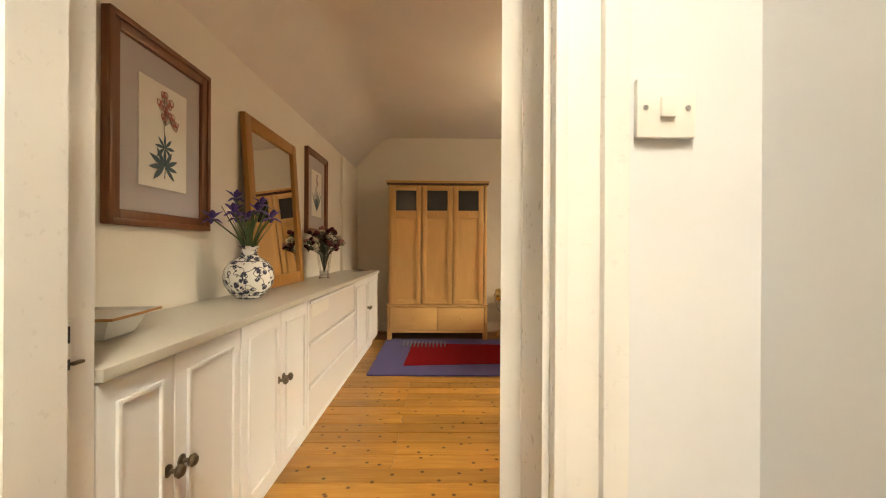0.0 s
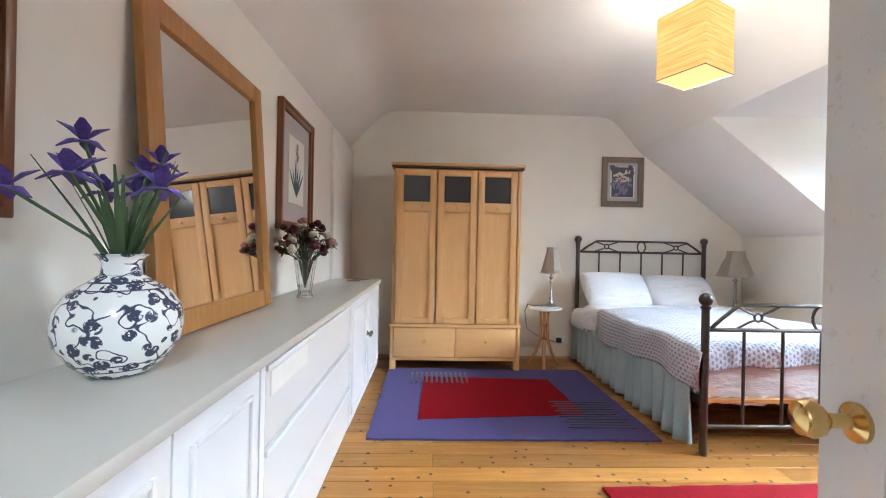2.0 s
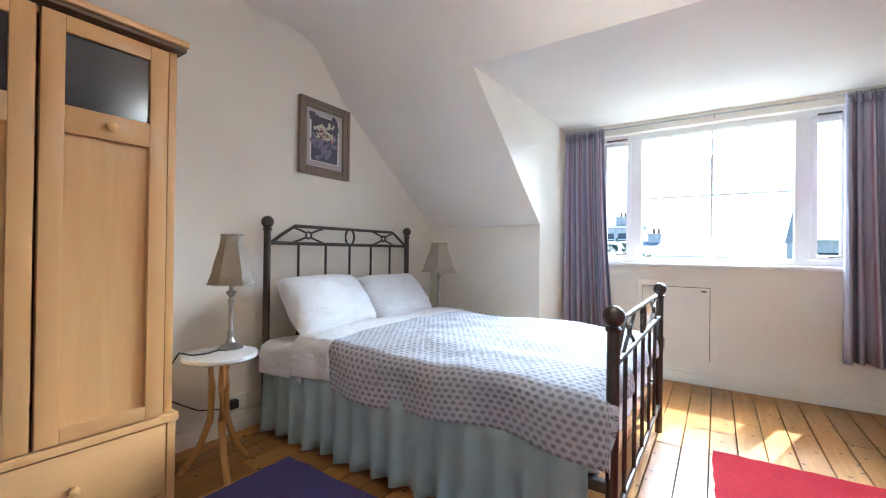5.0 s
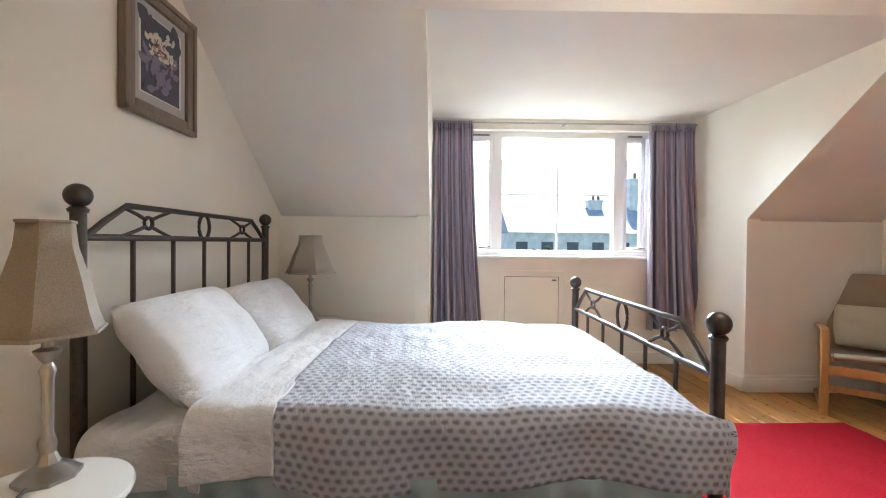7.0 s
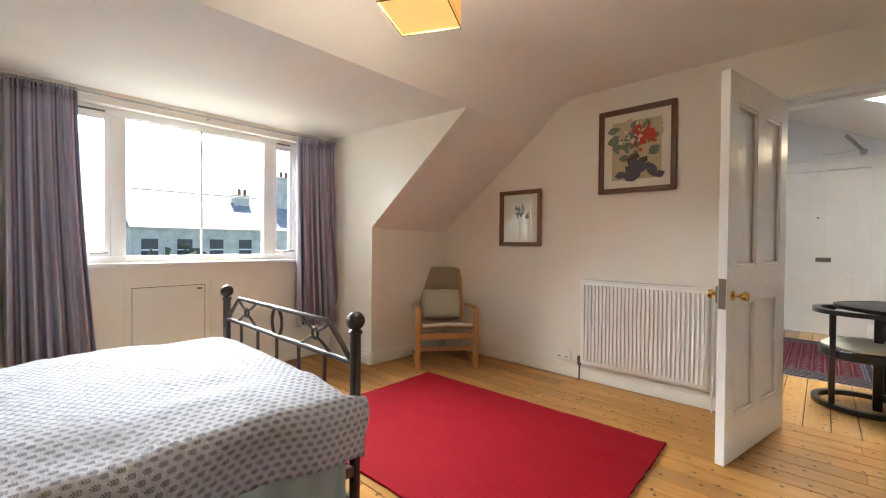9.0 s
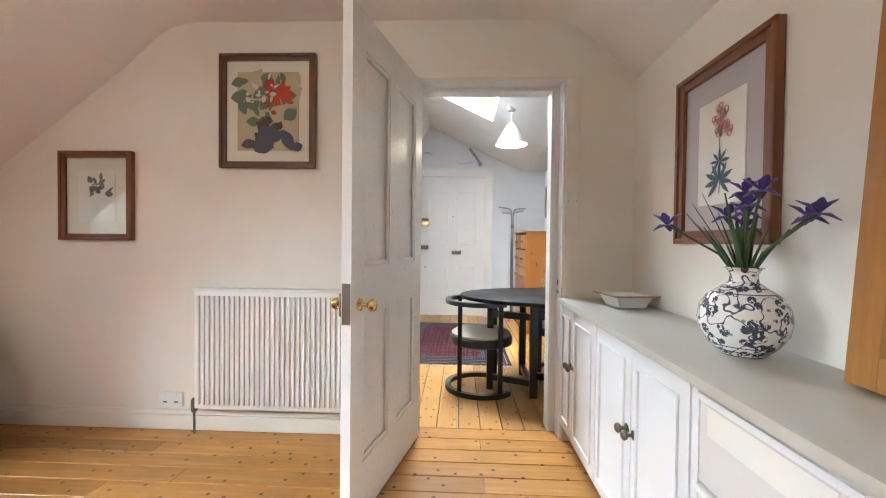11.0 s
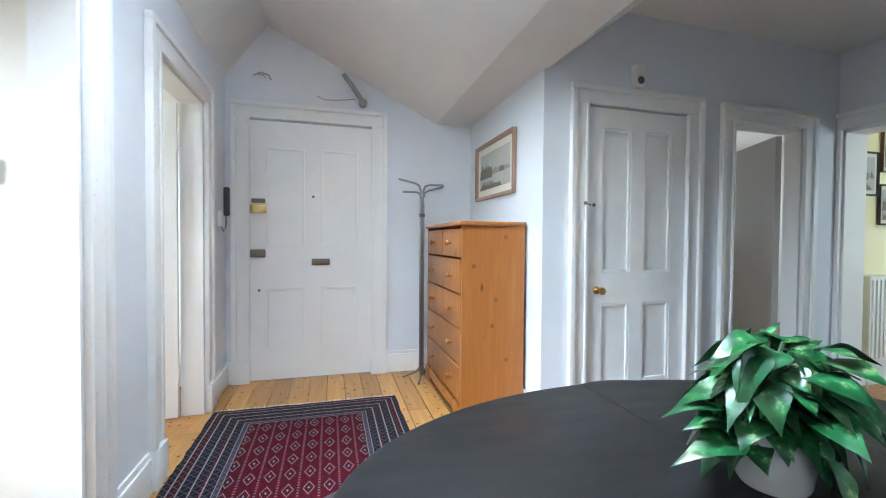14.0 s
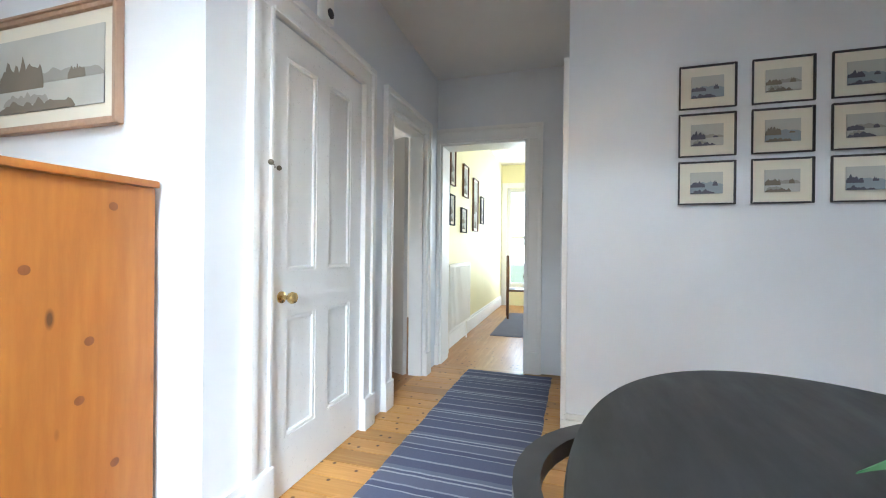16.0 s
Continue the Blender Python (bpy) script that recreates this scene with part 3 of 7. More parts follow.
prism(b, [(2.22, D0 - .05, 2.2), (4.3, D0 - .05, 2.27), (4.3, D1 + .05, 2.27), (2.22, D1 + .05, 2.2)], (0, 0, 0.12))
setting("ceiling_bedroom", b, M["ceil"], "off-white coomb ceiling with sloping sides and dormer", "ceiling")

# ---- hall shell ----
HX, HE, HC = 0.97, -3.37, -1.12     # hall side wall, entry wall, recess wall
CY, PX, PY, AX = -2.0, -2.38, -0.825, -3.69    # cupboard wall, picture wall and its corner, far doorway wall
D1H, D2H = (-1.40, -0.55), (-2.80, -2.02)      # side doorways
ENT = (-0.20, 0.79, 2.175)
setting("wall_hall_south", wallbox(B(), "y", 0.38, 0.49, -0.952, 1.1, 0, 3.0, [(DOOR[0], DOOR[1], 0, 2.10)]), M["hallwall"], "pale lilac painted hall wall round the bedroom door", "wall")
b = wallbox(B(), "x", HX, HX + 0.14, HE - .1, 0.49, 0, 3.0, [(D2H[0], D2H[1], 0, 2.10), (D1H[0], D1H[1], 0, 2.10)])
box(b, (0.77, 0.02, 0), (HX, 0.38, 2.9))
setting("wall_hall_side", b, M["hallwall"], "pale lilac hall wall with two doorways", "wall")
setting("wall_hall_entry", wallbox(B(), "y", HE - 0.2, HE, HC - 0.2, 1.1, 0, 3.1, [(ENT[0], ENT[1], 0, ENT[2])]), M["hallwall"], "pale lilac wall round the front door", "wall")
setting("wall_hall_recess", wallbox(B(), "x", HC - 0.12, HC, HE - .1, CY - 0.12, 0, 2.7), M["hallwall"], "pale lilac wall beside the pine chest", "wall")
CUP = (-2.215, -1.425, 2.06)
R3 = (-3.31, -2.62, 2.05)
setting("wall_cupboard", wallbox(B(), "y", CY - 0.12, CY, AX - .1, HC, 0, 2.8, [(R3[0], R3[1], 0, R3[2]), (CUP[0], CUP[1], 0, CUP[2])]), M["hallwall"], "pale lilac passage wall with cupboard door", "wall")
ARCH = (-2.0 + 0.03, -1.17, 2.06)
setting("wall_passage_end", wallbox(B(), "x", AX - 0.14, AX, CY - .1, -0.5, 0, 2.8, [(ARCH[0], ARCH[1], 0, ARCH[2])]), M["hallwall"], "pale lilac wall with doorway to the dining room", "wall")
b = wallbox(B(), "x", -1.07, -0.9525, 0.38, 1.2, 0, 2.8)
wallbox(b, "y", 1.2, 1.3, PX - .12, -0.9525, 0, 2.8)
setting("wall_hall_alcove", b, M["hallwall"], "pale lilac walls at the closed end of the hall", "wall")
b = wallbox(B(), "x", PX - 0.12, PX, PY, 1.2, 0, 2.8)
wallbox(b, "y", PY, PY + 0.12, AX, PX - 0.12, 0, 2.8)
setting("wall_hall_pictures", b, M["hallwall"], "pale lilac wall hung with small framed prints", "wall")
SKY = (-0.18, 0.52, -1.70, -0.42)


def hs(x):
    return 2.25 + (x + 0.78) * (2.94 - 2.25) / (0.65 + 0.78)


b = B()


def slab(b, x0, x1, y0, y1, f0, f1, up=0.12):
    prism(b, [(x0, y0, f0), (x1, y0, f1), (x1, y1, f1), (x0, y1, f0)], (0, 0, up))


ya, yb = HE - .1, 0.42
slab(b, 0.65, HX + 0.1, ya, yb, 2.94, 2.36)
slab(b, -0.78, SKY[0], ya, yb, 2.25, hs(SKY[0]))
slab(b, SKY[1], 0.65, ya, yb, hs(SKY[1]), 2.94)
slab(b, SKY[0], SKY[1], ya, SKY[2], hs(SKY[0]), hs(SKY[1]))
slab(b, SKY[0], SKY[1], SKY[3], yb, hs(SKY[0]), hs(SKY[1]))
slab(b, HC - 0.02, -0.78, ya, yb, 2.25, 2.25)
slab(b, HC - 0.02, -1.0, yb, 1.3, 2.25, 2.25)
slab(b, -1.72, HC - 0.02, CY - .1, 1.3, 2.68, 2.25)
slab(b, AX - .1, -1.72, CY - .1, 1.3, 2.66, 2.68)
# shaft of the roof light
for x in (SKY[0], SKY[1]):
    prism(b, [(x, SKY[2], hs(x) + .121), (x, SKY[3], hs(x) + .121), (x, SKY[3], hs(x) + (.3 if x < 0 else .62)), (x, SKY[2], hs(x) + (.3 if x < 0 else .62))], (-0.05 if x < 0 else 0.05, 0, 0))
for y in (SKY[2], SKY[3]):
    prism(b, [(SKY[0], y, hs(SKY[0]) + .121), (SKY[1], y, hs(SKY[1]) + .121), (SKY[1], y, hs(SKY[1]) + .62), (SKY[0], y, hs(SKY[0]) + .3)], (0, -0.05 if y < -1 else 0.05, 0))
setting("ceiling_hall", b, M["hallceil"], "off-white sloping hall ceiling with a roof light", "ceiling")

# ---- rooms beyond the openings ----
b = wallbox(B(), "x", 2.75, 2.85, -3.5, 0.5, 0, 2.5, [(-2.7, -1.8, 1.0, 2.2), (-0.9, 0.1, 1.0, 2.2)])
wallbox(b, "y", -1.60, -1.50, HX + .14, 2.75, 0, 2.5)
wallbox(b, "y", -3.5, -3.4, HX + .14, 2.75, 0, 2.5)
wallbox(b, "y", 0.4, 0.5, HX + .14, 2.75, 0, 2.5)
setting("wall_side_rooms", b, M["cream"], "cream walls of the rooms off the hall", "wall")
setting("ceiling_side_rooms", box(B(), (HX + .14, -3.5, 2.5), (2.85, 0.5, 2.6)), M["ceil"], "white ceiling of the side rooms", "ceiling")
b = wallbox(B(), "y", -2.20, -2.06, -8.1, AX - .14, 0, 2.7)
wallbox(b, "x", -8.1, -7.95, -2.1, 1.7, 0, 2.7, [(-1.95, -0.95, 0.35, 2.25)])
wallbox(b, "y", 1.6, 1.75, -8.1, AX - .14, 0, 2.7, [(-6.9, -5.5, 0.9, 2.2)])
wallbox(b, "x", AX - .24, AX - .141, -2.1, 1.7, 0, 2.7, [(ARCH[0], ARCH[1], 0, ARCH[2])])
setting("wall_dining", b, M["yellow"], "yellow painted dining room walls", "wall")
setting("ceiling_dining", box(B(), (-8.1, -2.2, 2.7), (AX - .14, 1.75, 2.8)), M["ceil"], "white dining room ceiling", "ceiling")
b = wallbox(B(), "y", -5.3, -5.2, -6.1, -2.4, 0, 2.6, [(-5.3, -4.3, 1.0, 2.1)])
wallbox(b, "x", -6.1, -6.0, -5.2, -2.21, 0, 2.6)
wallbox(b, "x", -2.5, -2.4, -5.2, -2.12, 0, 2.6)
wallbox(b, "y", -2.30, -2.21, -6.0, AX - .1, 0, 2.6)
wallbox(b, "y", -2.8, -2.7, -2.4, HC - .12, 0, 2.6)
setting("wall_back_room", b, M["cream"], "plain walls of the room behind the passage", "wall")
setting("ceiling_back_room", box(B(), (-6.1, -5.3, 2.6), (HC - .12, -2.12, 2.7)), M["ceil"], "plain ceiling of the back room", "ceiling")
setting("subfloor", box(B(), (-8.2, -5.4, -0.2), (4.3, 5.4, -0.022)), M["dark"], "dark gap below the floorboards", "floor")
for nm, a, c in (("floor_dining", (-8.1, -2.2, -0.02), (AX - .03, 1.7, -0.002)), ("floor_side_rooms", (HX + .02, -3.5, -0.02), (2.85, 0.5, -0.002)), ("floor_back_room", (-6.1, -5.3, -0.02), (HC - .12, CY - 0.06, -0.002))):
    setting(nm, box(B(), a, c), M["board"], "varnished pine floorboards", "floor")


# ---- doors, frames, skirtings ----
def architrave(name, axis, c, u0, u1, top, side, label="white gloss painted moulded door frame", w=0.13, d=0.03, plinth=True):
    """Frame round an opening on the face at c; side: +1 or -1, the way it stands proud."""
    o = thing(name, label, "door frame")
    o["kind"] = "structure"
    def put(b, ua, ub, za, zb, k=1.0):
        p, q = c + 0.001 * side, c + side * d * k
        return box(b, (p, ua, za), (q, ub, zb), 0.004) if axis == "x" else box(b, (ua, p, za), (ub, q, zb), 0.004)
    for ua, ub, s in ((u0 - w, u0, -1), (u1, u1 + w, 1)):
        b = B()
        lo, hi = ua, ub
        put(b, lo, hi, 0.0, top, 0.7)
        out = (lo - 0.0025, lo + 0.035) if s < 0 else (hi - 0.035, hi + 0.0025)
        inn = (hi - 0.016, hi + 0.003) if s < 0 else (lo - 0.003, lo + 0.016)
        put(b, *out, 0.0, top + w - 0.036, 1.25)
        put(b, *inn, 0.0, top, 1.0)
        if plinth:
            put(b, lo - 0.004, hi + 0.004, 0, 0.19, 1.45)
        part("jamb_moulding", b, M["gloss"], o)
    b = B()
    put(b, u0 - w, u1 + w, top, top + w - 0.03, 0.7)
    put(b, u0 - w - 0.0025, u1 + w + 0.0025, top + w - 0.035, top + w, 1.25)
    put(b, u0 + 0.0032, u1 - 0.0032, top - 0.003, top + 0.016, 1.0)
    part("head_moulding", b, M["gloss"], o)
    return o


def lining(name, axis, c0, c1, u0, u1, top, t=0.02):
    o = thing(name, "white gloss painted door lining", "door frame")
    o["kind"] = "structure"
    for ua, ub, za, zb, nm in ((u0, u0 + t, 0, top, "jamb"), (u1 - t, u1, 0, top, "jamb"), (u0, u1, top - t, top, "head")):
        b = B()
        box(b, (c0, ua, za), (c1, ub, zb)) if axis == "x" else box(b, (ua, c0, za), (ub, c1, zb))
        part(nm, b, M["gloss"], o)
    return o


def panel_door(name, label, w, h, panels, material=None, t=0.042):
    """A door leaf in its own x (0..w), y (0..t), z; panels: (x0, x1, z0, z1) sunk on both faces."""
    o = thing(name, label, "door")
    m = material or M["gloss"]
    b = B()
    xs = sorted({0, w, *[p[0] for p in panels], *[p[1] for p in panels]})
    zs = sorted({0.006, h, *[p[2] for p in panels], *[p[3] for p in panels]})
    for i in range(len(xs) - 1):
        for j in range(len(zs) - 1):
            cx, cz = (xs[i] + xs[i + 1]) / 2, (zs[j] + zs[j + 1]) / 2
            sunk = any(p[0] < cx < p[1] and p[2] < cz < p[3] for p in panels)
            k = 0.018 if sunk else 0.0
            box(b, (xs[i], k, zs[j]), (xs[i + 1], t - k, zs[j + 1]))
    bmesh.ops.remove_doubles(b, verts=b.verts, dist=1e-5)
    part("leaf", b, m, o, "", 20)
    for p in panels:
        for y0, y1 in ((0.002, 0.016), (t - 0.016, t - 0.002)):
            b = B()
            e = 0.02
            out = y0 if y0 < t / 2 else y1
            for q in ((p[0], p[0] + e, p[2], p[3]), (p[1] - e, p[1], p[2], p[3]), (p[0] + e, p[1] - e, p[2], p[2] + e), (p[0] + e, p[1] - e, p[3] - e, p[3])):
                box(b, (q[0], y0, q[2]), (q[1], y1, q[3]), 0.005)
            part("panel_moulding", b, m, o)
    return o


def knob(parent, at, m, ny, r=0.026, name="door_knob", label="polished brass knob"):
    """A round knob on a face whose outward way is ny along y."""
    b = B()
    lathe(b, [(r * 1.0, 0.0), (r * 1.0, 0.006), (r * .4, 0.012), (r * .36, 0.035), (r * .8, 0.045), (r, 0.058), (r * .85, 0.07), (r * .3, 0.075)], (0, 0, 0), 20, "Y")
    if ny < 0:
        bmesh.ops.scale(b, vec=(1, -1, 1), verts=b.verts)
        bmesh.ops.recalc_face_normals(b, faces=b.faces)
    bmesh.ops.translate(b, vec=at, verts=b.verts)
    return part(name, b, m, parent, label)


lining("door_lining_1", "y", 0.382, 0.488, DOOR[0] + .0005, DOOR[1] - .0005, 2.0995, 0.012)
lining("door_rebate", "y", 0.492, Y0 - .002, DOOR[0] - 0.0445, DOOR[1] + 0.0115, 2.1195, 0.012)
architrave("door_frame_1", "y", 0.38, DOOR[0], DOOR[1], 2.10, -1, w=0.10)
architrave("door_frame_2", "x", HX, *D1H, 2.10, -1)
architrave("door_frame_3", "x", HX, *D2H, 2.10, -1)
architrave("door_frame_4", "y", HE, ENT[0], ENT[1], ENT[2], 1)
architrave("door_frame_5", "y", CY, CUP[0], CUP[1], CUP[2], 1, w=0.12)
architrave("door_frame_6", "y", CY, R3[0], R3[1], R3[2], 1, w=0.115)
architrave("door_frame_7", "x", AX, ARCH[0], ARCH[1], ARCH[2], 1)
lining("door_lining_2", "x", HX + .002, HX + .138, D1H[0] + .0005, D1H[1] - .0005, 2.0995)
lining("door_lining_3", "x", HX + .002, HX + .138, D2H[0] + .0005, D2H[1] - .0005, 2.0995)
lining("door_lining_4", "x", AX - .238, AX - .002, ARCH[0] + .0005, ARCH[1] - .0005, ARCH[2] - .0005)
lining("door_lining_5", "y", CY - .118, CY - .002, R3[0] + .0005, R3[1] - .0005, R3[2] - .0005)
b = box(B(), (-0.505, 0.601, 0.0), (DOOR[0] - .045, 0.612, 2.12), 0.004)
box(b, (-0.505, 0.601, 2.1205), (0.57, 0.612, 2.18), 0.004)
box(b, (DOOR[1] + .018, 0.601, 0.0), (DOOR[1] + 0.12, 0.612, 2.12), 0.004)
setting("trim_bedroom_door", b, M["cream"], "cream painted flat facing round the bedroom door", "trim")

# bedroom door, open into the room
_LW = 0.87
leaf = panel_door("bedroom_door", "white painted four-panel bedroom door standing open", _LW, 2.08, [(0.11, 0.385, 1.05, 1.93), (0.485, 0.76, 1.05, 1.93), (0.11, 0.385, 0.24, 0.86), (0.485, 0.76, 0.24, 0.86)])
leaf.matrix_basis = pose(0.450, 0.606, 0.006, 0, 0, math.degrees(math.atan2(1.482 - 0.626, 0.634 - 0.446)))
knob(leaf, (_LW - 0.07, 0, 0.90), M["brass"], -1)
knob(leaf, (_LW - 0.07, 0.042, 0.90), M["brass"], 1)
b = box(B(), (_LW - 0.001, 0.004, 0.83), (_LW + 0.002, 0.038, 0.99))
box(b, (_LW - 0.002, -0.012, 0.86), (_LW - 0.1, 0.0, 0.95), 0.003)
part("lock_plate", b, M["oldmetal"], leaf, "dull bronze lock plate")

# front door
fd = panel_door("front_door", "white painted four-panel front door, shut", ENT[1] - ENT[0], ENT[2] - .01, [(0.12, 0.43, 1.12, 1.95), (0.56, 0.87, 1.12, 1.95), (0.12, 0.43, 0.26, 0.78), (0.56, 0.87, 0.26, 0.78)])
fd.matrix_basis = pose(ENT[0], HE - 0.055, 0, 0, 0, 0)
b = box(B(), (0.355, 0.042, 0.965), (0.505, 0.056, 1.022), 0.004)
part("letter_plate", b, M["oldmetal"], fd, "dull metal letter plate")
part("letter_flap", box(B(), (0.372, 0.0565, 0.977), (0.488, 0.060, 1.010), 0.002), M["oldmetal"], fd)
b = box(B(), (0.86, 0.042, 1.40), (0.985, 0.072, 1.47), 0.006)
part("rim_lock", b, M["brass"], fd, "brass rim lock")
part("bolt_case", box(B(), (0.87, 0.042, 1.485), (0.975, 0.065, 1.52), 0.004), M["oldmetal"], fd, "dark bolt case")
part("lower_lock", box(B(), (0.87, 0.042, 1.035), (0.985, 0.07, 1.10), 0.005), M["oldmetal"], fd, "dark metal lower lock")
part("spyhole", lathe(B(), [(0.011, 0), (0.011, 0.006), (0.006, 0.008)], (0.49, 0.042, 1.55), 14, "Y"), M["oldmetal"], fd, "small dark spyhole")
part("keyhole_cover", lathe(B(), [(0.012, 0), (0.010, 0.008)], (0.92, 0.042, 0.76), 14, "Y"), M["oldmetal"], fd, "small dark keyhole cover")

# cupboard door
cd = panel_door("cupboard_door", "white painted four-panel cupboard door, shut", CUP[1] - CUP[0], CUP[2] - .01, [(0.12, 0.345, 0.98, 1.92), (0.445, 0.67, 0.98, 1.92), (0.12, 0.345, 0.25, 0.78), (0.445, 0.67, 0.25, 0.78)])
cd.matrix_basis = pose(CUP[0], CY - 0.045, 0, 0, 0, 0)
knob(cd, (0.70, 0.042, 0.87), M["brass"], 1)
part("finger_plate", box(B(), (0.74, 0.042, 0.85), (0.765, 0.046, 0.905), 0.002), M["plastic"], cd, "white keyhole plate")
b = tube(B(), [(0.76, 0.05, 1.42), (0.80, 0.075, 1.425)], 0.006)
ball(b, (0.815, 0.08, 1.428), 0.012)
ball(b, (0.735, 0.055, 1.42), 0.011)
part("hook_latch", b, M["oldmetal"], cd, "small dark hook latch")


def skirting(name, axis, c, u0, u1, side, h=0.19, d=0.022, m="gloss"):
    b = B()
    for za, zb, k in ((0, h - 0.03, 1.0), (h - 0.03, h, 0.6)):
        p, q = c, c + side * d * k
        box(b, (p, u0, za), (q, u1, zb), 0.003) if axis == "x" else box(b, (u0, p, za), (u1, q, zb), 0.003)
    return setting(name, b, M[m], "painted wooden skirting board", "skirting")


skirting("baseboard_1", "y", Y1, -0.8, 3.38, -1, 0.12, 0.018, "cream")
skirting("baseboard_2", "y", Y0, DOOR[1] + .061, 3.38, 1, 0.12, 0.018, "cream")
skirting("baseboard_3", "x", XK, Y0, D0, -1, 0.13, 0.018, "cream")
skirting("baseboard_4", "x", XK, D1, Y1, -1, 0.13, 0.018, "cream")
skirting("baseboard_5", "y", D0, XK + .0, XW, 1, 0.13, 0.018, "cream")
skirting("baseboard_6", "y", D1, XK + .0, XW, -1, 0.13, 0.018, "cream")
skirting("baseboard_7", "x", XW, D0 + .02, D1 - .02, -1, 0.11, 0.018, "cream")
skirting("baseboard_8", "y", HE, HC, ENT[0] - .134, 1)
skirting("baseboard_9", "x", HC, HE, CY + .022, 1)
skirting("baseboard_10", "y", CY, HC + .024, CUP[1] + .124, 1)
skirting("baseboard_11", "x", HX, D1H[0] - .134, D2H[1] + .134, -1)
skirting("baseboard_12", "x", HX, HE, D2H[0] - .134, -1)
skirting("baseboard_13", "x", PX, PY - .022, 1.2, 1)
skirting("baseboard_14", "y", PY, -2.54, PX + .024, -1)
skirting("baseboard_15", "y", 0.38, -1.07, DOOR[0] - .134, -1)
skirting("baseboard_16", "y", -2.06, -7.95, AX - .24, 1)
skirting("baseboard_17", "y", HE, ENT[1] + .134, HX, 1)
setting("trim_passage", box(B(), (PX - .16, PY - .028, 0), (PX + .012, PY, 2.14), 0.004), M["gloss"], "white gloss painted edge trim of the passage", "trim")

# ---- bedroom: long row of cabinets ----
def cabinet_door(o, y0, y1, z0, z1, x, hinge):
    b = box(B(), (x - 0.018, y0 + 0.003, z0), (x, y1 - 0.003, z1), 0.002)
    d = part("door", b, M["unit"], o)
    b = B()
    e, w = 0.05, 0.012
    for q in ((y0 + e, y0 + e + w, z0 + e, z1 - e), (y1 - e - w, y1 - e, z0 + e, z1 - e), (y0 + e + w, y1 - e - w, z0 + e, z0 + e + w), (y0 + e + w, y1 - e - w, z1 - e - w, z1 - e)):
        box(b, (x, q[0], q[2]), (x + 0.009, q[1], q[3]), 0.003)
    part("moulding", b, M["unit"], d)
    ky = y1 - 0.028 if hinge < 0 else y0 + 0.028
    b = lathe(B(), [(0.016, 0), (0.016, 0.004), (0.006, 0.008), (0.006, 0.02), (0.015, 0.026), (0.018, 0.034), (0.012, 0.042), (0.003, 0.044)], (x, ky, 0.51), 16, "X")
    part("knob", b, M["oldmetal"], d, "small dark brass knob")


CX, CZ = -0.42, 0.84
ZB = 0.10
def cabinet(y0, y1, label):
    o = thing("cabinet", label, "cabinet", group="row of low cabinets")
    b = box(B(), (XL + 0.002, y0, ZB), (CX - 0.02, y0 + 0.018, CZ - 0.03))
    box(b, (XL + 0.002, y1 - 0.018, ZB), (CX - 0.02, y1, CZ - 0.03))
    box(b, (XL + 0.002, y0 + .018, ZB), (CX - 0.02, y1 - .018, ZB + 0.018))
    box(b, (XL + 0.002, y0 + .018, ZB + .018), (XL + 0.012, y1 - .018, CZ - 0.03))
    part("body", b, M["unit"], o)
    part("plinth", box(B(), (XL + 0.01, y0 + 0.002, 0), (CX - 0.06, y1 - 0.002, ZB - 0.001)), M["unit"], o)
    return o


for y0, ym, y1, label in ((0.605, 0.855, 1.215, "white painted two-door cabinet beside the bedroom door"), (1.22, 1.585, 1.945, "white painted two-door cabinet with dark brass knobs"), (3.17, 3.77, 4.44, "white painted two-door cabinet near the wardrobe")):
    o = cabinet(y0, y1, label)
    cabinet_door(o, y0, ym, ZB + 0.01, CZ - 0.035, CX, -1)
    cabinet_door(o, ym, y1, ZB + 0.01, CZ - 0.035, CX, 1)
o = cabinet(1.95, 3.165, "pale grey three-drawer cabinet with plain fronts")
for i in range(3):
    h = (CZ - 0.035 - ZB - 0.01) / 3
    z0 = ZB + 0.01 + i * h
    d = part("drawer_front", box(B(), (CX - 0.018, 1.985, z0 + 0.004), (CX - 0.001, 3.16, z0 + h - 0.004), 0.003), M["unitgrey"], o, "plain pale grey drawer front")
    part("drawer_lip", box(B(), (CX - 0.002, 1.985, z0 + h - 0.022), (CX + 0.008, 3.16, z0 + h - 0.005), 0.004), M["unit"], d, "rounded white pull edge")
    if i == 2:
        part("sticker", box(B(), (CX - 0.001, 2.02, z0 + h - 0.10), (CX + 0.001, 2.36, z0 + h - 0.03)), M["paper"], d, "white paper sticker")
part("stile", box(B(), (CX - 0.018, 1.952, ZB + 0.01), (CX, 1.982, CZ - 0.035), 0.002), M["unit"], o)
b = box(B(), (XL + 0.002, 0.602, CZ - 0.029), (CX + 0.018, 4.46, CZ), 0.005)
tagged(new("worktop", mesh_of("worktop", b, M["worktop"])), "long putty-grey worktop over the white cabinets", "worktop")


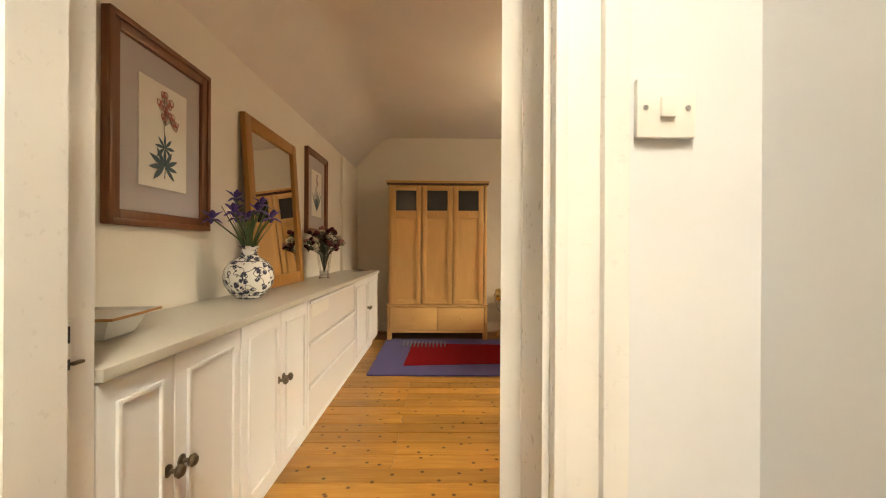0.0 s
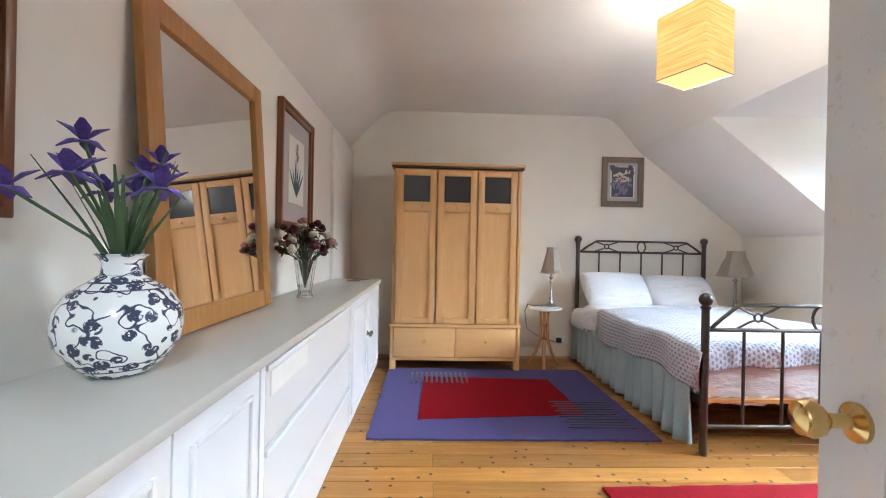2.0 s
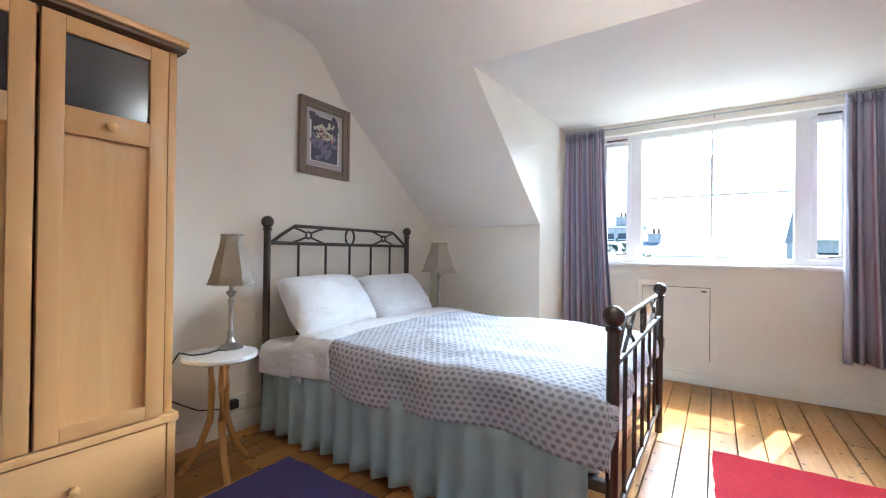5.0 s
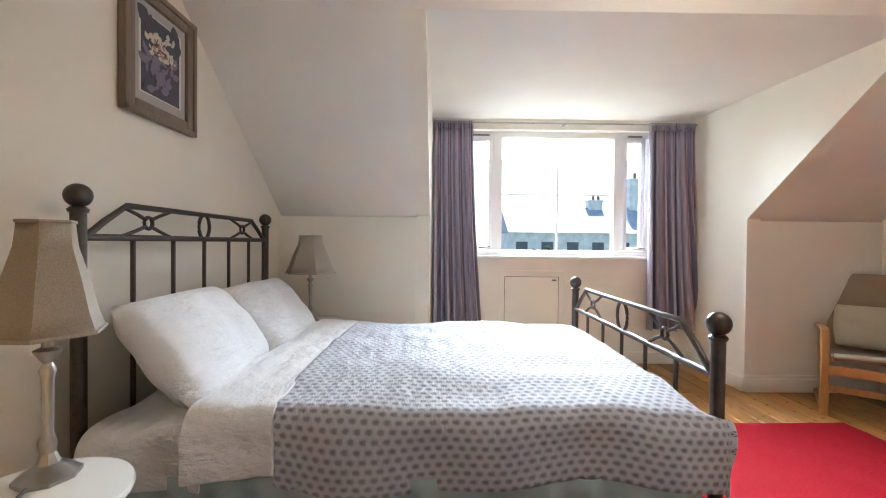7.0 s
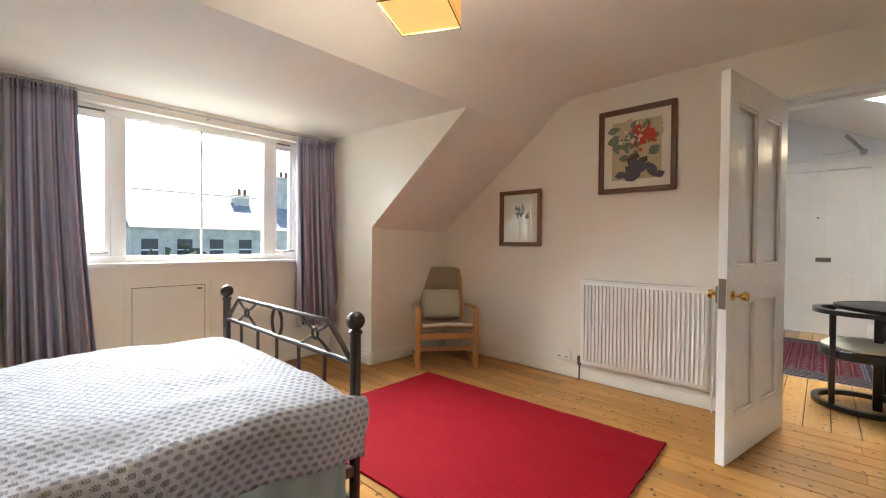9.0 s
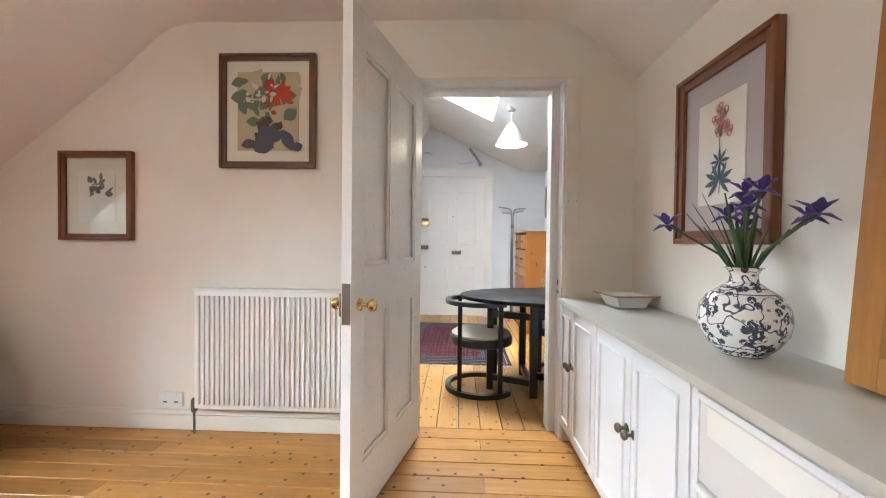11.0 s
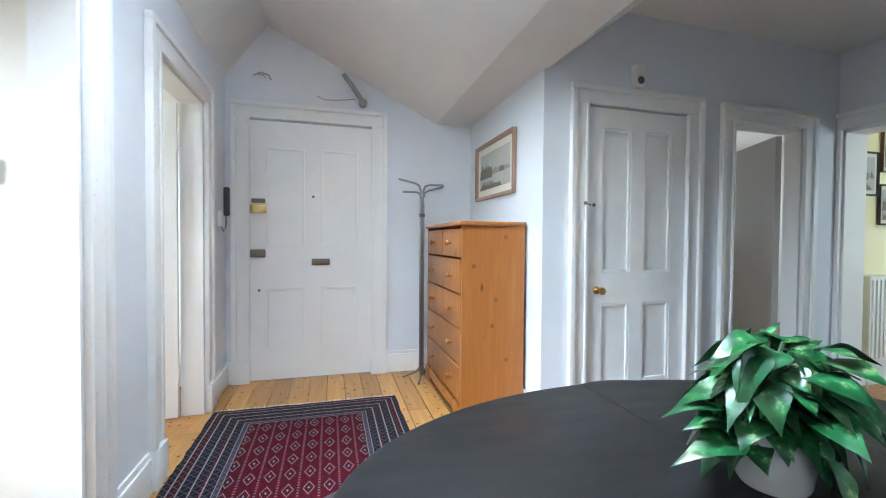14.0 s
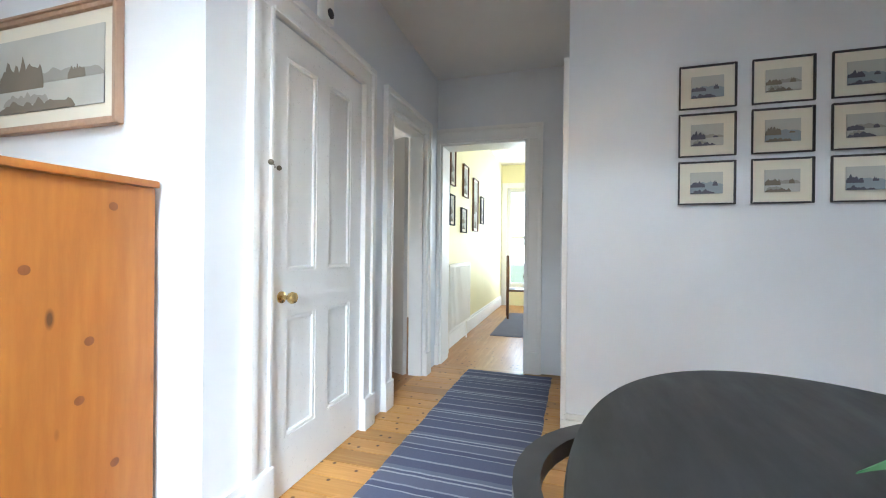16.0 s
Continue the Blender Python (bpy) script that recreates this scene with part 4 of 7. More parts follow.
# ---- pictures and mirror ----
def picture(name, label, w, h, frame_m, fw, mount_m, mw, art, depth=0.028, glazed=True):
    """Hung on a wall: local x across, z up from the bottom edge, y = 0 the wall, -y into the room."""
    o = thing(name, label, "picture")
    for p, q, nm in (((-w / 2, 0), (-w / 2 + fw, h), "side"), ((w / 2 - fw, 0), (w / 2, h), "side"), ((-w / 2 + fw, 0), (w / 2 - fw, fw), "rail"), ((-w / 2 + fw, h - fw), (w / 2 - fw, h), "rail")):
        b = box(B(), (p[0], -depth, p[1]), (q[0], -0.002, q[1]), 0.006)
        cx, cz = (p[0] + q[0]) / 2, (p[1] + q[1]) / 2
        if nm == "side":
            s = 1 if cx < 0 else -1
            box(b, (cx - s * fw / 2, -depth - 0.008, p[1]), (cx - s * fw * .1, -depth + 0.004, q[1]), 0.004)
        else:
            s = 1 if cz < h / 2 else -1
            box(b, (p[0] - fw, -depth - 0.008, cz - s * fw / 2), (q[0] + fw, -depth + 0.004, cz - s * fw * .1), 0.004)
        part("frame_" + nm, b, frame_m, o)
    part("mount", box(B(), (-w / 2 + fw - .004, -0.012, fw - .004), (w / 2 - fw + .004, -0.004, h - fw + .004)), mount_m, o)
    if art:
        art(o, w - 2 * fw - 2 * mw, h - 2 * fw - 2 * mw, fw + mw)
    return o


def sheet(parent, x0, z0, x1, z1, m, name="print", y=-0.0155, label=""):
    return part(name, box(B(), (x0, y, z0), (x1, -0.012, z1)), m, parent, label)


def petal_shape(bm, x, z, r, ang, fat=0.4, y=-0.0172, n=9, t=0.001):
    """A flat leaf or petal cut-out lying on the paper."""
    up, dn = [], []
    for i in range(n):
        f = i / (n - 1)
        wv = math.sin(math.pi * f) * fat * r * 0.5
        up.append((f * r, wv))
        dn.append((f * r, -wv))
    pts = up + dn[-2:0:-1]
    ca, sa = math.cos(ang), math.sin(ang)
    prism(bm, [(x + px * ca - pz * sa, y, z + px * sa + pz * ca) for px, pz in pts], (0, t, 0))


def ribbon(bm, pts, w0, w1, y, t=0.001):
    """A flat tapering stroke along (x, z) points on the paper."""
    a, c = [], []
    for i, p in enumerate(pts):
        p0, p1 = pts[max(0, i - 1)], pts[min(len(pts) - 1, i + 1)]
        d = Vector((p1[0] - p0[0], p1[1] - p0[1])).normalized()
        w = (w0 + (w1 - w0) * i / (len(pts) - 1)) / 2
        a.append((p[0] - d.y * w, y, p[1] + d.x * w))
        c.append((p[0] + d.y * w, y, p[1] - d.x * w))
    prism(bm, a + c[::-1], (0, t, 0))


def flower_art(stem_m, leaf_m, petals, seed, ground, bulb=False):
    """A botanical plate: thin stem, two whorls of narrow leaves, nodding recurved blossoms."""
    def art(o, w, h, z0):
        rnd = random.Random(seed)
        sheet(o, -w / 2, z0, w / 2, z0 + h, ground)
        part("stem", ribbon_of([(0.02 * w * math.sin(k * .6), z0 + h * (.10 + .075 * k)) for k in range(9)], .012 * w, .008 * w, -0.0172), stem_m, o)
        whorls = ((.22, 9, .30), (.40, 7, .21)) if not bulb else ((.12, 6, .34),)
        for lv, cnt, ln in whorls:
            for i in range(cnt):
                a = -0.75 + i / (cnt - 1) * (math.pi + 1.5) if not bulb else 0.9 + i / (cnt - 1) * 1.4
                b = B()
                petal_shape(b, 0.012 * w * math.cos(a), z0 + h * lv, ln * w * rnd.uniform(.85, 1.1) * (2.2 if bulb else 1), a, .10 if bulb else .23, -0.0176 - 0.0001 * i)
                part("leaf", b, leaf_m, o)
        heads = ((-.02, .90), (.10, .84), (-.10, .80), (.13, .72), (.02, .76), (.20, .66), (-.03, .68)) if not bulb else ((-.03, .80), (.06, .74), (.0, .88))
        for n, (hx, hz) in enumerate(heads):
            cx, cz = hx * w, z0 + h * hz
            part("stalk", ribbon_of([(0.01 * w, z0 + h * .62), ((cx + .01 * w) / 2, cz + .01 * h), (cx, cz)], .007 * w, .006 * w, -0.0174 - .0001 * n), stem_m, o)
            for q in range(6):
                a = q * math.pi / 3 + rnd.uniform(-.3, .3)
                r = w * rnd.uniform(.07, .10)
                pts = []
                for k in range(6):
                    f = k / 5
                    an = a + 1.5 * f * f * (1 if q % 2 else -1)
                    pts.append((cx + math.cos(an) * r * f, cz + math.sin(an) * r * f))
                part("petal", ribbon_of(pts, .034 * w, .008 * w, -0.0182 - .0004 * n - .00005 * q), petals[(n + q) % len(petals)], o)
    return art


def ribbon_of(pts, w0, w1, y):
    b = B()
    ribbon(b, pts, w0, w1, y)
    return b


def view_art(seed, sky_m, far_m, near_m, water_m, trees=0.5):
    """An engraved view: pale sky, a wavering far shore, darker trees on one side, still water."""
    def art(o, w, h, z0):
        def skyline(name, base, top, x0, x1, rough, m, y, bottom):
            n = 26
            pts = [(x0 * w, y, z0 + h * bottom)]
            for i in range(n + 1):
                f = i / n
                e = math.sin(math.pi * min(1, f * 1.02)) ** .4
                z = base + (top - base) * e * (0.65 + rough * noise.noise(Vector((f * 7 + seed, seed * 1.7, 0))) + .5 * rough * noise.noise(Vector((f * 14, seed, 3))))
                pts.append(((x0 + (x1 - x0) * f) * w, y, z0 + h * clamp(z, bottom + .01, .97)))
            pts.append((x1 * w, y, z0 + h * bottom))
            part(name, prism(B(), pts, (0, .0008, 0)), m, o)
        sheet(o, -w / 2, z0, w / 2, z0 + h, sky_m, "sky_paper")
        sheet(o, -w / 2, z0, w / 2, z0 + h * .40, water_m, "water", -0.0162)
        skyline("far_shore", .40, .58, -.5, .5, .5, far_m, -0.0170, .36)
        skyline("tree_mass", .40, .40 + trees, -.5, -.05, .7, near_m, -0.0176, .30)
        skyline("reflection", .12, .30, -.45, .0, .6, far_m, -0.0176, .10)
        skyline("bank", .02, .20, -.5, .25, .8, near_m, -0.0184, .0)
        skyline("small_tree", .40, .55 + .1 * math.sin(seed), .18, .34, .6, near_m, -0.0176, .36)
    return art


def patch_art(cols, seed, n=60, ground=None, bright=None):
    """A painting suggested by overlapping dabs."""
    def art(o, w, h, z0):
        rnd = random.Random(seed)
        sheet(o, -w / 2, z0, w / 2, z0 + h, ground)
        for j, (m, za, zb, r, cnt, xa, xb) in enumerate(cols):
            b = B()
            for i in range(cnt):
                petal_shape(b, rnd.uniform(xa, xb) * w, z0 + h * rnd.uniform(za, zb), r * w * rnd.uniform(.6, 1.3), rnd.uniform(-.5, 3.6), rnd.uniform(.3, .8), -0.0172 - 0.0006 * j - 0.00001 * i, 7)
            bmesh.ops.delete(b, geom=[f for f in b.faces if not (-w / 2 < f.calc_center_median().x < w / 2 and z0 < f.calc_center_median().z < z0 + h)], context="FACES")
            q = part("brushwork", b, m, o)
            q["kind"] = "stuff"
    return art


A = {k: paint("art_" + k, c, 0.8, 0.25, 60, 0.05) for k, c in {
    "leafblue": (0.07, 0.12, 0.14), "coral": (0.50, 0.13, 0.10), "rose": (0.55, 0.25, 0.2), "sage": (0.16, 0.20, 0.14), "slate": (0.10, 0.10, 0.13),
    "ivory": (0.66, 0.62, 0.50), "straw": (0.52, 0.44, 0.27), "scarlet": (0.48, 0.06, 0.03), "mauve": (0.24, 0.21, 0.30), "sepia": (0.20, 0.17, 0.13), "mist": (0.50, 0.50, 0.46), "stone": (0.34, 0.33, 0.29), "water": (0.28, 0.33, 0.36), "umber": (0.10, 0.07, 0.05)}.items()}

p = picture("flower_print", "large framed lily print in a red-brown wooden frame", 0.59, 0.72, M["frame_red"], 0.055, M["mount"], 0.10, flower_art(A["sage"], A["leafblue"], [A["coral"], A["rose"]], 4, M["paper"]))
p.matrix_basis = pose(XL, 1.40, 1.165, 0, 0, 90)
p = picture("flower_print", "tall framed bulb-flower print in a red-brown wooden frame", 0.60, 0.72, M["frame_red"], 0.05, M["mount"], 0.11, flower_art(A["sage"], A["leafblue"], [A["mauve"], A["rose"]], 9, M["paper"], True))
p.matrix_basis = pose(XL, 3.42, 1.21, 0, 0, 90)
p = picture("flower_painting", "small flower painting in a wide grey-brown frame", 0.445, 0.525, M["frame_grey"], 0.06, M["mount"], 0.045, patch_art([(A["slate"], 0, 1, .3, 24, -.5, .5), (A["mauve"], .05, .5, .22, 30, -.4, .4), (A["ivory"], .5, .85, .12, 45, -.35, .35), (A["rose"], .45, .7, .08, 20, -.3, .3)], 2, ground=A["slate"]))
sheet(p, -0.13, 0.10, 0.13, 0.425, M["paper"], "inner_slip", -0.014)
p.matrix_basis = pose(2.047, Y1, 1.598, 0, 0, 0)
p = picture("flower_painting", "framed still life of red flowers in a jug", 0.58, 0.675, M["frame_brown"], 0.04, M["mount_cream"], 0.065, patch_art([(A["straw"], 0, 1, .3, 20, -.5, .5), (A["sage"], .35, .9, .22, 34, -.4, .3), (A["scarlet"], .5, .82, .16, 26, 0.0, .36), (A["ivory"], .6, .9, .1, 16, -.35, .1), (A["umber"], .05, .35, .16, 22, -.2, .2), (A["slate"], .0, .14, .3, 14, -.4, .4)], 6, ground=A["straw"]))
p.matrix_basis = pose(1.33, Y0, 1.588, 0, 0, 180)
p = picture("botanical_print", "small botanical print in a dark red-brown frame", 0.46, 0.54, M["frame_red"], 0.04, M["mount_cream"], 0.075, patch_art([(A["sage"], .5, .8, .2, 16, -.3, .3), (A["slate"], .55, .72, .12, 12, -.15, .15)], 8, ground=M["paper"]))
part("glazing", box(B(), (-0.19, -0.022, 0.04), (0.19, -0.020, 0.50)), M["picglass"], p, "clear picture glass").visible_shadow = False
p.matrix_basis = pose(2.388, Y0, 1.147, 0, 0, 180)

o = thing("mirror", "golden oak framed mirror leaning on the wall", "mirror")
mw, mh, fw = 0.80, 1.0, 0.075
for x0, x1, z0, z1, nm in ((-mw / 2, -mw / 2 + fw, 0, mh, "side"), (mw / 2 - fw, mw / 2, 0, mh, "side"), (-mw / 2 + fw, mw / 2 - fw, 0, fw, "rail"), (-mw / 2 + fw, mw / 2 - fw, mh - fw, mh, "rail")):
    part("frame_" + nm, box(B(), (x0, -0.03, z0), (x1, 0, z1), 0.004), M["frame_oak"], o)
part("mirror_glass", box(B(), (-mw / 2 + fw - .003, -0.016, fw - .003), (mw / 2 - fw + .003, -0.006, mh - fw + .003)), M["mirror"], o, "silvered mirror glass")
o.matrix_basis = Matrix.Translation((XL + 0.075, 2.425, CZ + 0.003)) @ pose(0, 0, 0, 0, 0, 90) @ pose(0, 0, 0, -4.0, 0, 0)

# ---- wardrobe ----
o = thing("wardrobe", "three-door birch wardrobe with dark glass panes and two drawers", "wardrobe", (0.262, 4.58, 0))
o.scale = (0.95, 1.2, 0.985)
W = 1.225
hb, D = 0.44, 0.455
b = box(B(), (-W / 2, 0.012, hb), (-W / 2 + 0.03, D, 1.88), 0.003)
box(b, (W / 2 - 0.03, 0.012, hb), (W / 2, D, 1.88), 0.003)
box(b, (-W / 2 + .03, D - 0.012, hb), (W / 2 - .03, D, 1.88))
box(b, (-W / 2 + .03, 0.03, 1.85), (W / 2 - .03, D - .012, 1.88))
part("carcass", b, M["birch"], o)
b = box(B(), (-W / 2 - 0.025, -0.03, 1.89), (W / 2 + 0.025, D + .005, 1.915), 0.006)
part("cornice_top", b, M["birch_h"], o)
part("cornice_moulding", box(B(), (-W / 2 - 0.018, -0.022, 1.872), (W / 2 + 0.018, D, 1.889), 0.004), M["cornice"], o, "dark cornice moulding")
b = box(B(), (-W / 2 - 0.015, -0.012, 0.41), (W / 2 + 0.015, D, hb), 0.003)
box(b, (-W / 2 - 0.01, 0.0, 0.10), (-W / 2 + 0.022, D, 0.41), 0.003)
box(b, (W / 2 - 0.022, 0.0, 0.10), (W / 2 + 0.01, D, 0.41), 0.003)
box(b, (-W / 2 + .022, 0.004, 0.10), (W / 2 - .022, D, 0.13), 0.003)
box(b, (-W / 2 + .022, D - .02, 0.13), (W / 2 - .022, D, 0.41))
part("base", b, M["birch_h"], o)
for x in (-W / 2 - 0.01, W / 2 - 0.045):
    for y in (0.0, D - 0.055):
        part("leg", box(B(), (x, y, 0), (x + 0.055, y + 0.055, 0.10), 0.003), M["birch"], o)
for i in range(2):
    x0 = -W / 2 + 0.026 + i * (W / 2 - 0.024)
    d = part("drawer", box(B(), (x0, -0.004, 0.136), (x0 + W / 2 - 0.03, 0.014, 0.404), 0.003), M["birch_h"], o)
    part("knob", lathe(B(), [(0.008, 0), (0.007, -0.014), (0.016, -0.02), (0.016, -0.028), (0.004, -0.032)], (x0 + W / 4 - 0.015, -0.004, 0.28), 14, "Y"), M["birch"], d, "turned birch knob")
dw = (W - 0.066) / 3
for i in range(3):
    x0 = -W / 2 + 0.033 + i * dw
    x1 = x0 + dw - 0.011
    za, zm, zn, zb = hb + 0.006, 1.47, 1.56, 1.855
    e = 0.062
    d = part("door", box(B(), (x0 + .002, 0.004, za + .002), (x1 - .002, 0.013, zb - .002)), M["birch"], o)
    for q, nm in (((x0, x0 + e, za, zb), "stile"), ((x1 - e, x1, za, zb), "stile"), ((x0 + e, x1 - e, za, za + 0.05), "rail"), ((x0 + e, x1 - e, zm, zn), "rail"), ((x0 + e, x1 - e, zb - 0.055, zb), "rail")):
        part(nm, box(B(), (q[0], -0.012, q[2]), (q[1], 0.0145, q[3]), 0.003), M["birch"] if nm == "stile" else M["birch_h"], d)
    part("pane", box(B(), (x0 + e - .002, 0.000, zn - .002), (x1 - e + .002, 0.0035, zb - .053)), M["smoke"], d, "dark smoked glass pane")
    part("knob", lathe(B(), [(0.008, 0), (0.007, -0.012), (0.017, -0.018), (0.017, -0.026), (0.004, -0.03)], ((x0 + x1) / 2 + (0.06 if i == 0 else 0), -0.006, 1.515 - 0.0), 14, "Y"), M["birch"], d, "turned birch knob")

# ---- bed ----
bed = thing("bed", "double bed with a dark pewter-coloured iron frame, made up", "bed", (2.225, 0, 0))
HWB = 0.669


def bed_end(y, ztop, zlow, zrail, zring, n, bottom=None):
    for sx in (-1, 1):
        b = tube(B(), [(sx * HWB, y, 0), (sx * HWB, y, ztop - 0.05)], 0.021, 14)
        lathe(b, [(0.025, ztop - .06), (0.028, ztop - .05), (0.02, ztop - .042)], (sx * HWB, y, 0), 14)
        p = part("post", b, M["iron"], bed)
        part("finial", ball(B(), (sx * HWB, y, ztop - 0.008), 0.037), M["iron"], p)
    part("rail", tube(B(), [(-HWB, y, zrail), (HWB, y, zrail)], 0.012, 10), M["iron"], bed)
    if bottom:
        part("rail", tube(B(), [(-HWB, y, bottom), (HWB, y, bottom)], 0.012, 10), M["iron"], bed)
    a = HWB * 0.71
    b = tube(B(), [(-HWB + .03, y, zrail + 0.005), (-HWB * .86, y, zrail + (zring - zrail) * .45), (-a, y, zring), (a, y, zring), (HWB * .86, y, zrail + (zring - zrail) * .45), (HWB - .03, y, zrail + 0.005)], 0.011, 10)
    part("top_rail", b, M["iron"], bed)
    zm, hr = (zrail + zring) / 2, (zring - zrail) / 2
    b = tube(B(), [(math.cos(t) * hr * .75, y, zm + math.sin(t) * hr) for t in [i * math.pi / 10 for i in range(21)]], 0.008, 8)
    part("ring", b, M["iron"], bed)
    for sx in (-1, 1):
        cx = sx * HWB * 0.55
        b = tube(B(), [(cx + math.cos(t) * .022, y, zm + math.sin(t) * .022) for t in [i * math.pi / 6 for i in range(13)]], 0.007, 8)
        for u, v in ((-1, -1), (-1, 1), (1, -1), (1, 1)):
            tube(b, [(cx + u * .018, y, zm + v * .014), (cx + u * .06, y, zm + v * .03), (cx + u * .12, y, zm + v * (hr - .008))], 0.007, 8)
        part("scroll", b, M["iron"], bed)
    for i in range(n):
        x = -HWB + (i + 1) * 2 * HWB / (n + 1)
        part("spindle", tube(B(), [(x, y, zlow), (x, y, zrail)], 0.0085, 8), M["iron"], bed)


bed_end(5.075, 1.25, 0.35, 1.115, 1.228, 5)
bed_end(3.10, 0.875, 0.16, 0.70, 0.84, 5, 0.16)
for sx in (-1, 1):
    part("side_rail", box(B(), (sx * HWB - .015, 3.11, 0.27), (sx * HWB + .015, 5.07, 0.31), 0.004), M["iron"], bed)
part("slat_base", box(B(), (-HWB + .02, 3.13, 0.28), (HWB - .02, 5.05, 0.30)), M["beech"], bed)

BX0, BX1, BY0, BY1 = 2.225 - 0.655, 2.225 + 0.655, 3.15, 5.04
b = box(B(), (BX0, BY0, 0.302), (BX1, BY1, 0.52), 0.03)
tagged(new("mattress", mesh_of("mattress", b, M["linen"])), "white sheeted mattress on the iron bed", "mattress")


def gather(pts, m, zt, zb, amp, n, name, label, cat, seed=1, flare=0.0):
    """Gathered cloth hanging along a line of points (x, y)."""
    rnd = random.Random(seed)
    b = B()
    uv = b.loops.layers.uv.new("UVMap")
    total, segs = 0, []
    for p, q in zip(pts, pts[1:]):
        ln = math.dist(p, q)
        segs.append((p, q, ln))
        total += ln
    cols, rows = n * 8, 9
    grid = []
    ph = [rnd.uniform(-.8, .8) for _ in range(n + 3)]
    for i in range(cols + 1):
        s = total * i / cols
        for p, q, ln in segs:
            if s <= ln + 1e-6:
                break
            s -= ln
        f = s / ln
        x, y = p[0] + (q[0] - p[0]) * f, p[1] + (q[1] - p[1]) * f
        nx, ny = (q[1] - p[1]) / ln, -(q[0] - p[0]) / ln
        k = i / 8.0
        wv = math.sin(2 * math.pi * k + ph[int(k) % len(ph)] * .6) + .35 * math.sin(2 * math.pi * k * .37 + 1)
        col = []
        for j in range(rows):
            g = j / (rows - 1)
            a = amp * (0.25 + 0.75 * g) * wv
            out = flare * total * (i / cols) * g ** 1.5
            col.append(b.verts.new((x + nx * a - ny * out, y + ny * a + nx * out, zt + (zb - zt) * g + (0.006 * math.sin(k * 1.7) * g))))
        grid.append(col)
    for i in range(cols):
        for j in range(rows - 1):
            f = b.faces.new((grid[i][j], grid[i + 1][j], grid[i + 1][j + 1], grid[i][j + 1]))
            for lp, (u, v) in zip(f.loops, ((i, j), (i + 1, j), (i + 1, j + 1), (i, j + 1))):
                lp[uv].uv = (u / cols * total * 1.2, v / (rows - 1))
    bmesh.ops.recalc_face_normals(b, faces=b.faces)
    ob = tagged(new(name, mesh_of(name, b, m, 80)), label, cat)
    md = ob.modifiers.new("thickness", "SOLIDIFY")
    md.thickness = 0.003
    return ob


gather([(BX0 - .055, 5.03), (BX0 - .055, 3.17)], M["valance"], 0.40, 0.02, 0.030, 15, "valance", "pale sea-green gathered bed valance", "valance", seed=4)
gather([(BX1 + .055, 3.17), (BX1 + .055, 5.03)], M["valance"], 0.40, 0.02, 0.030, 15, "valance", "pale sea-green gathered bed valance", "valance", seed=5)
gather([(BX0 + .02, 3.165), (BX1 - .02, 3.165)], M["linen"], 0.47, 0.26, 0.010, 12, "sheet_hem", "white sheet hanging below the duvet at the foot", "sheet", seed=6)


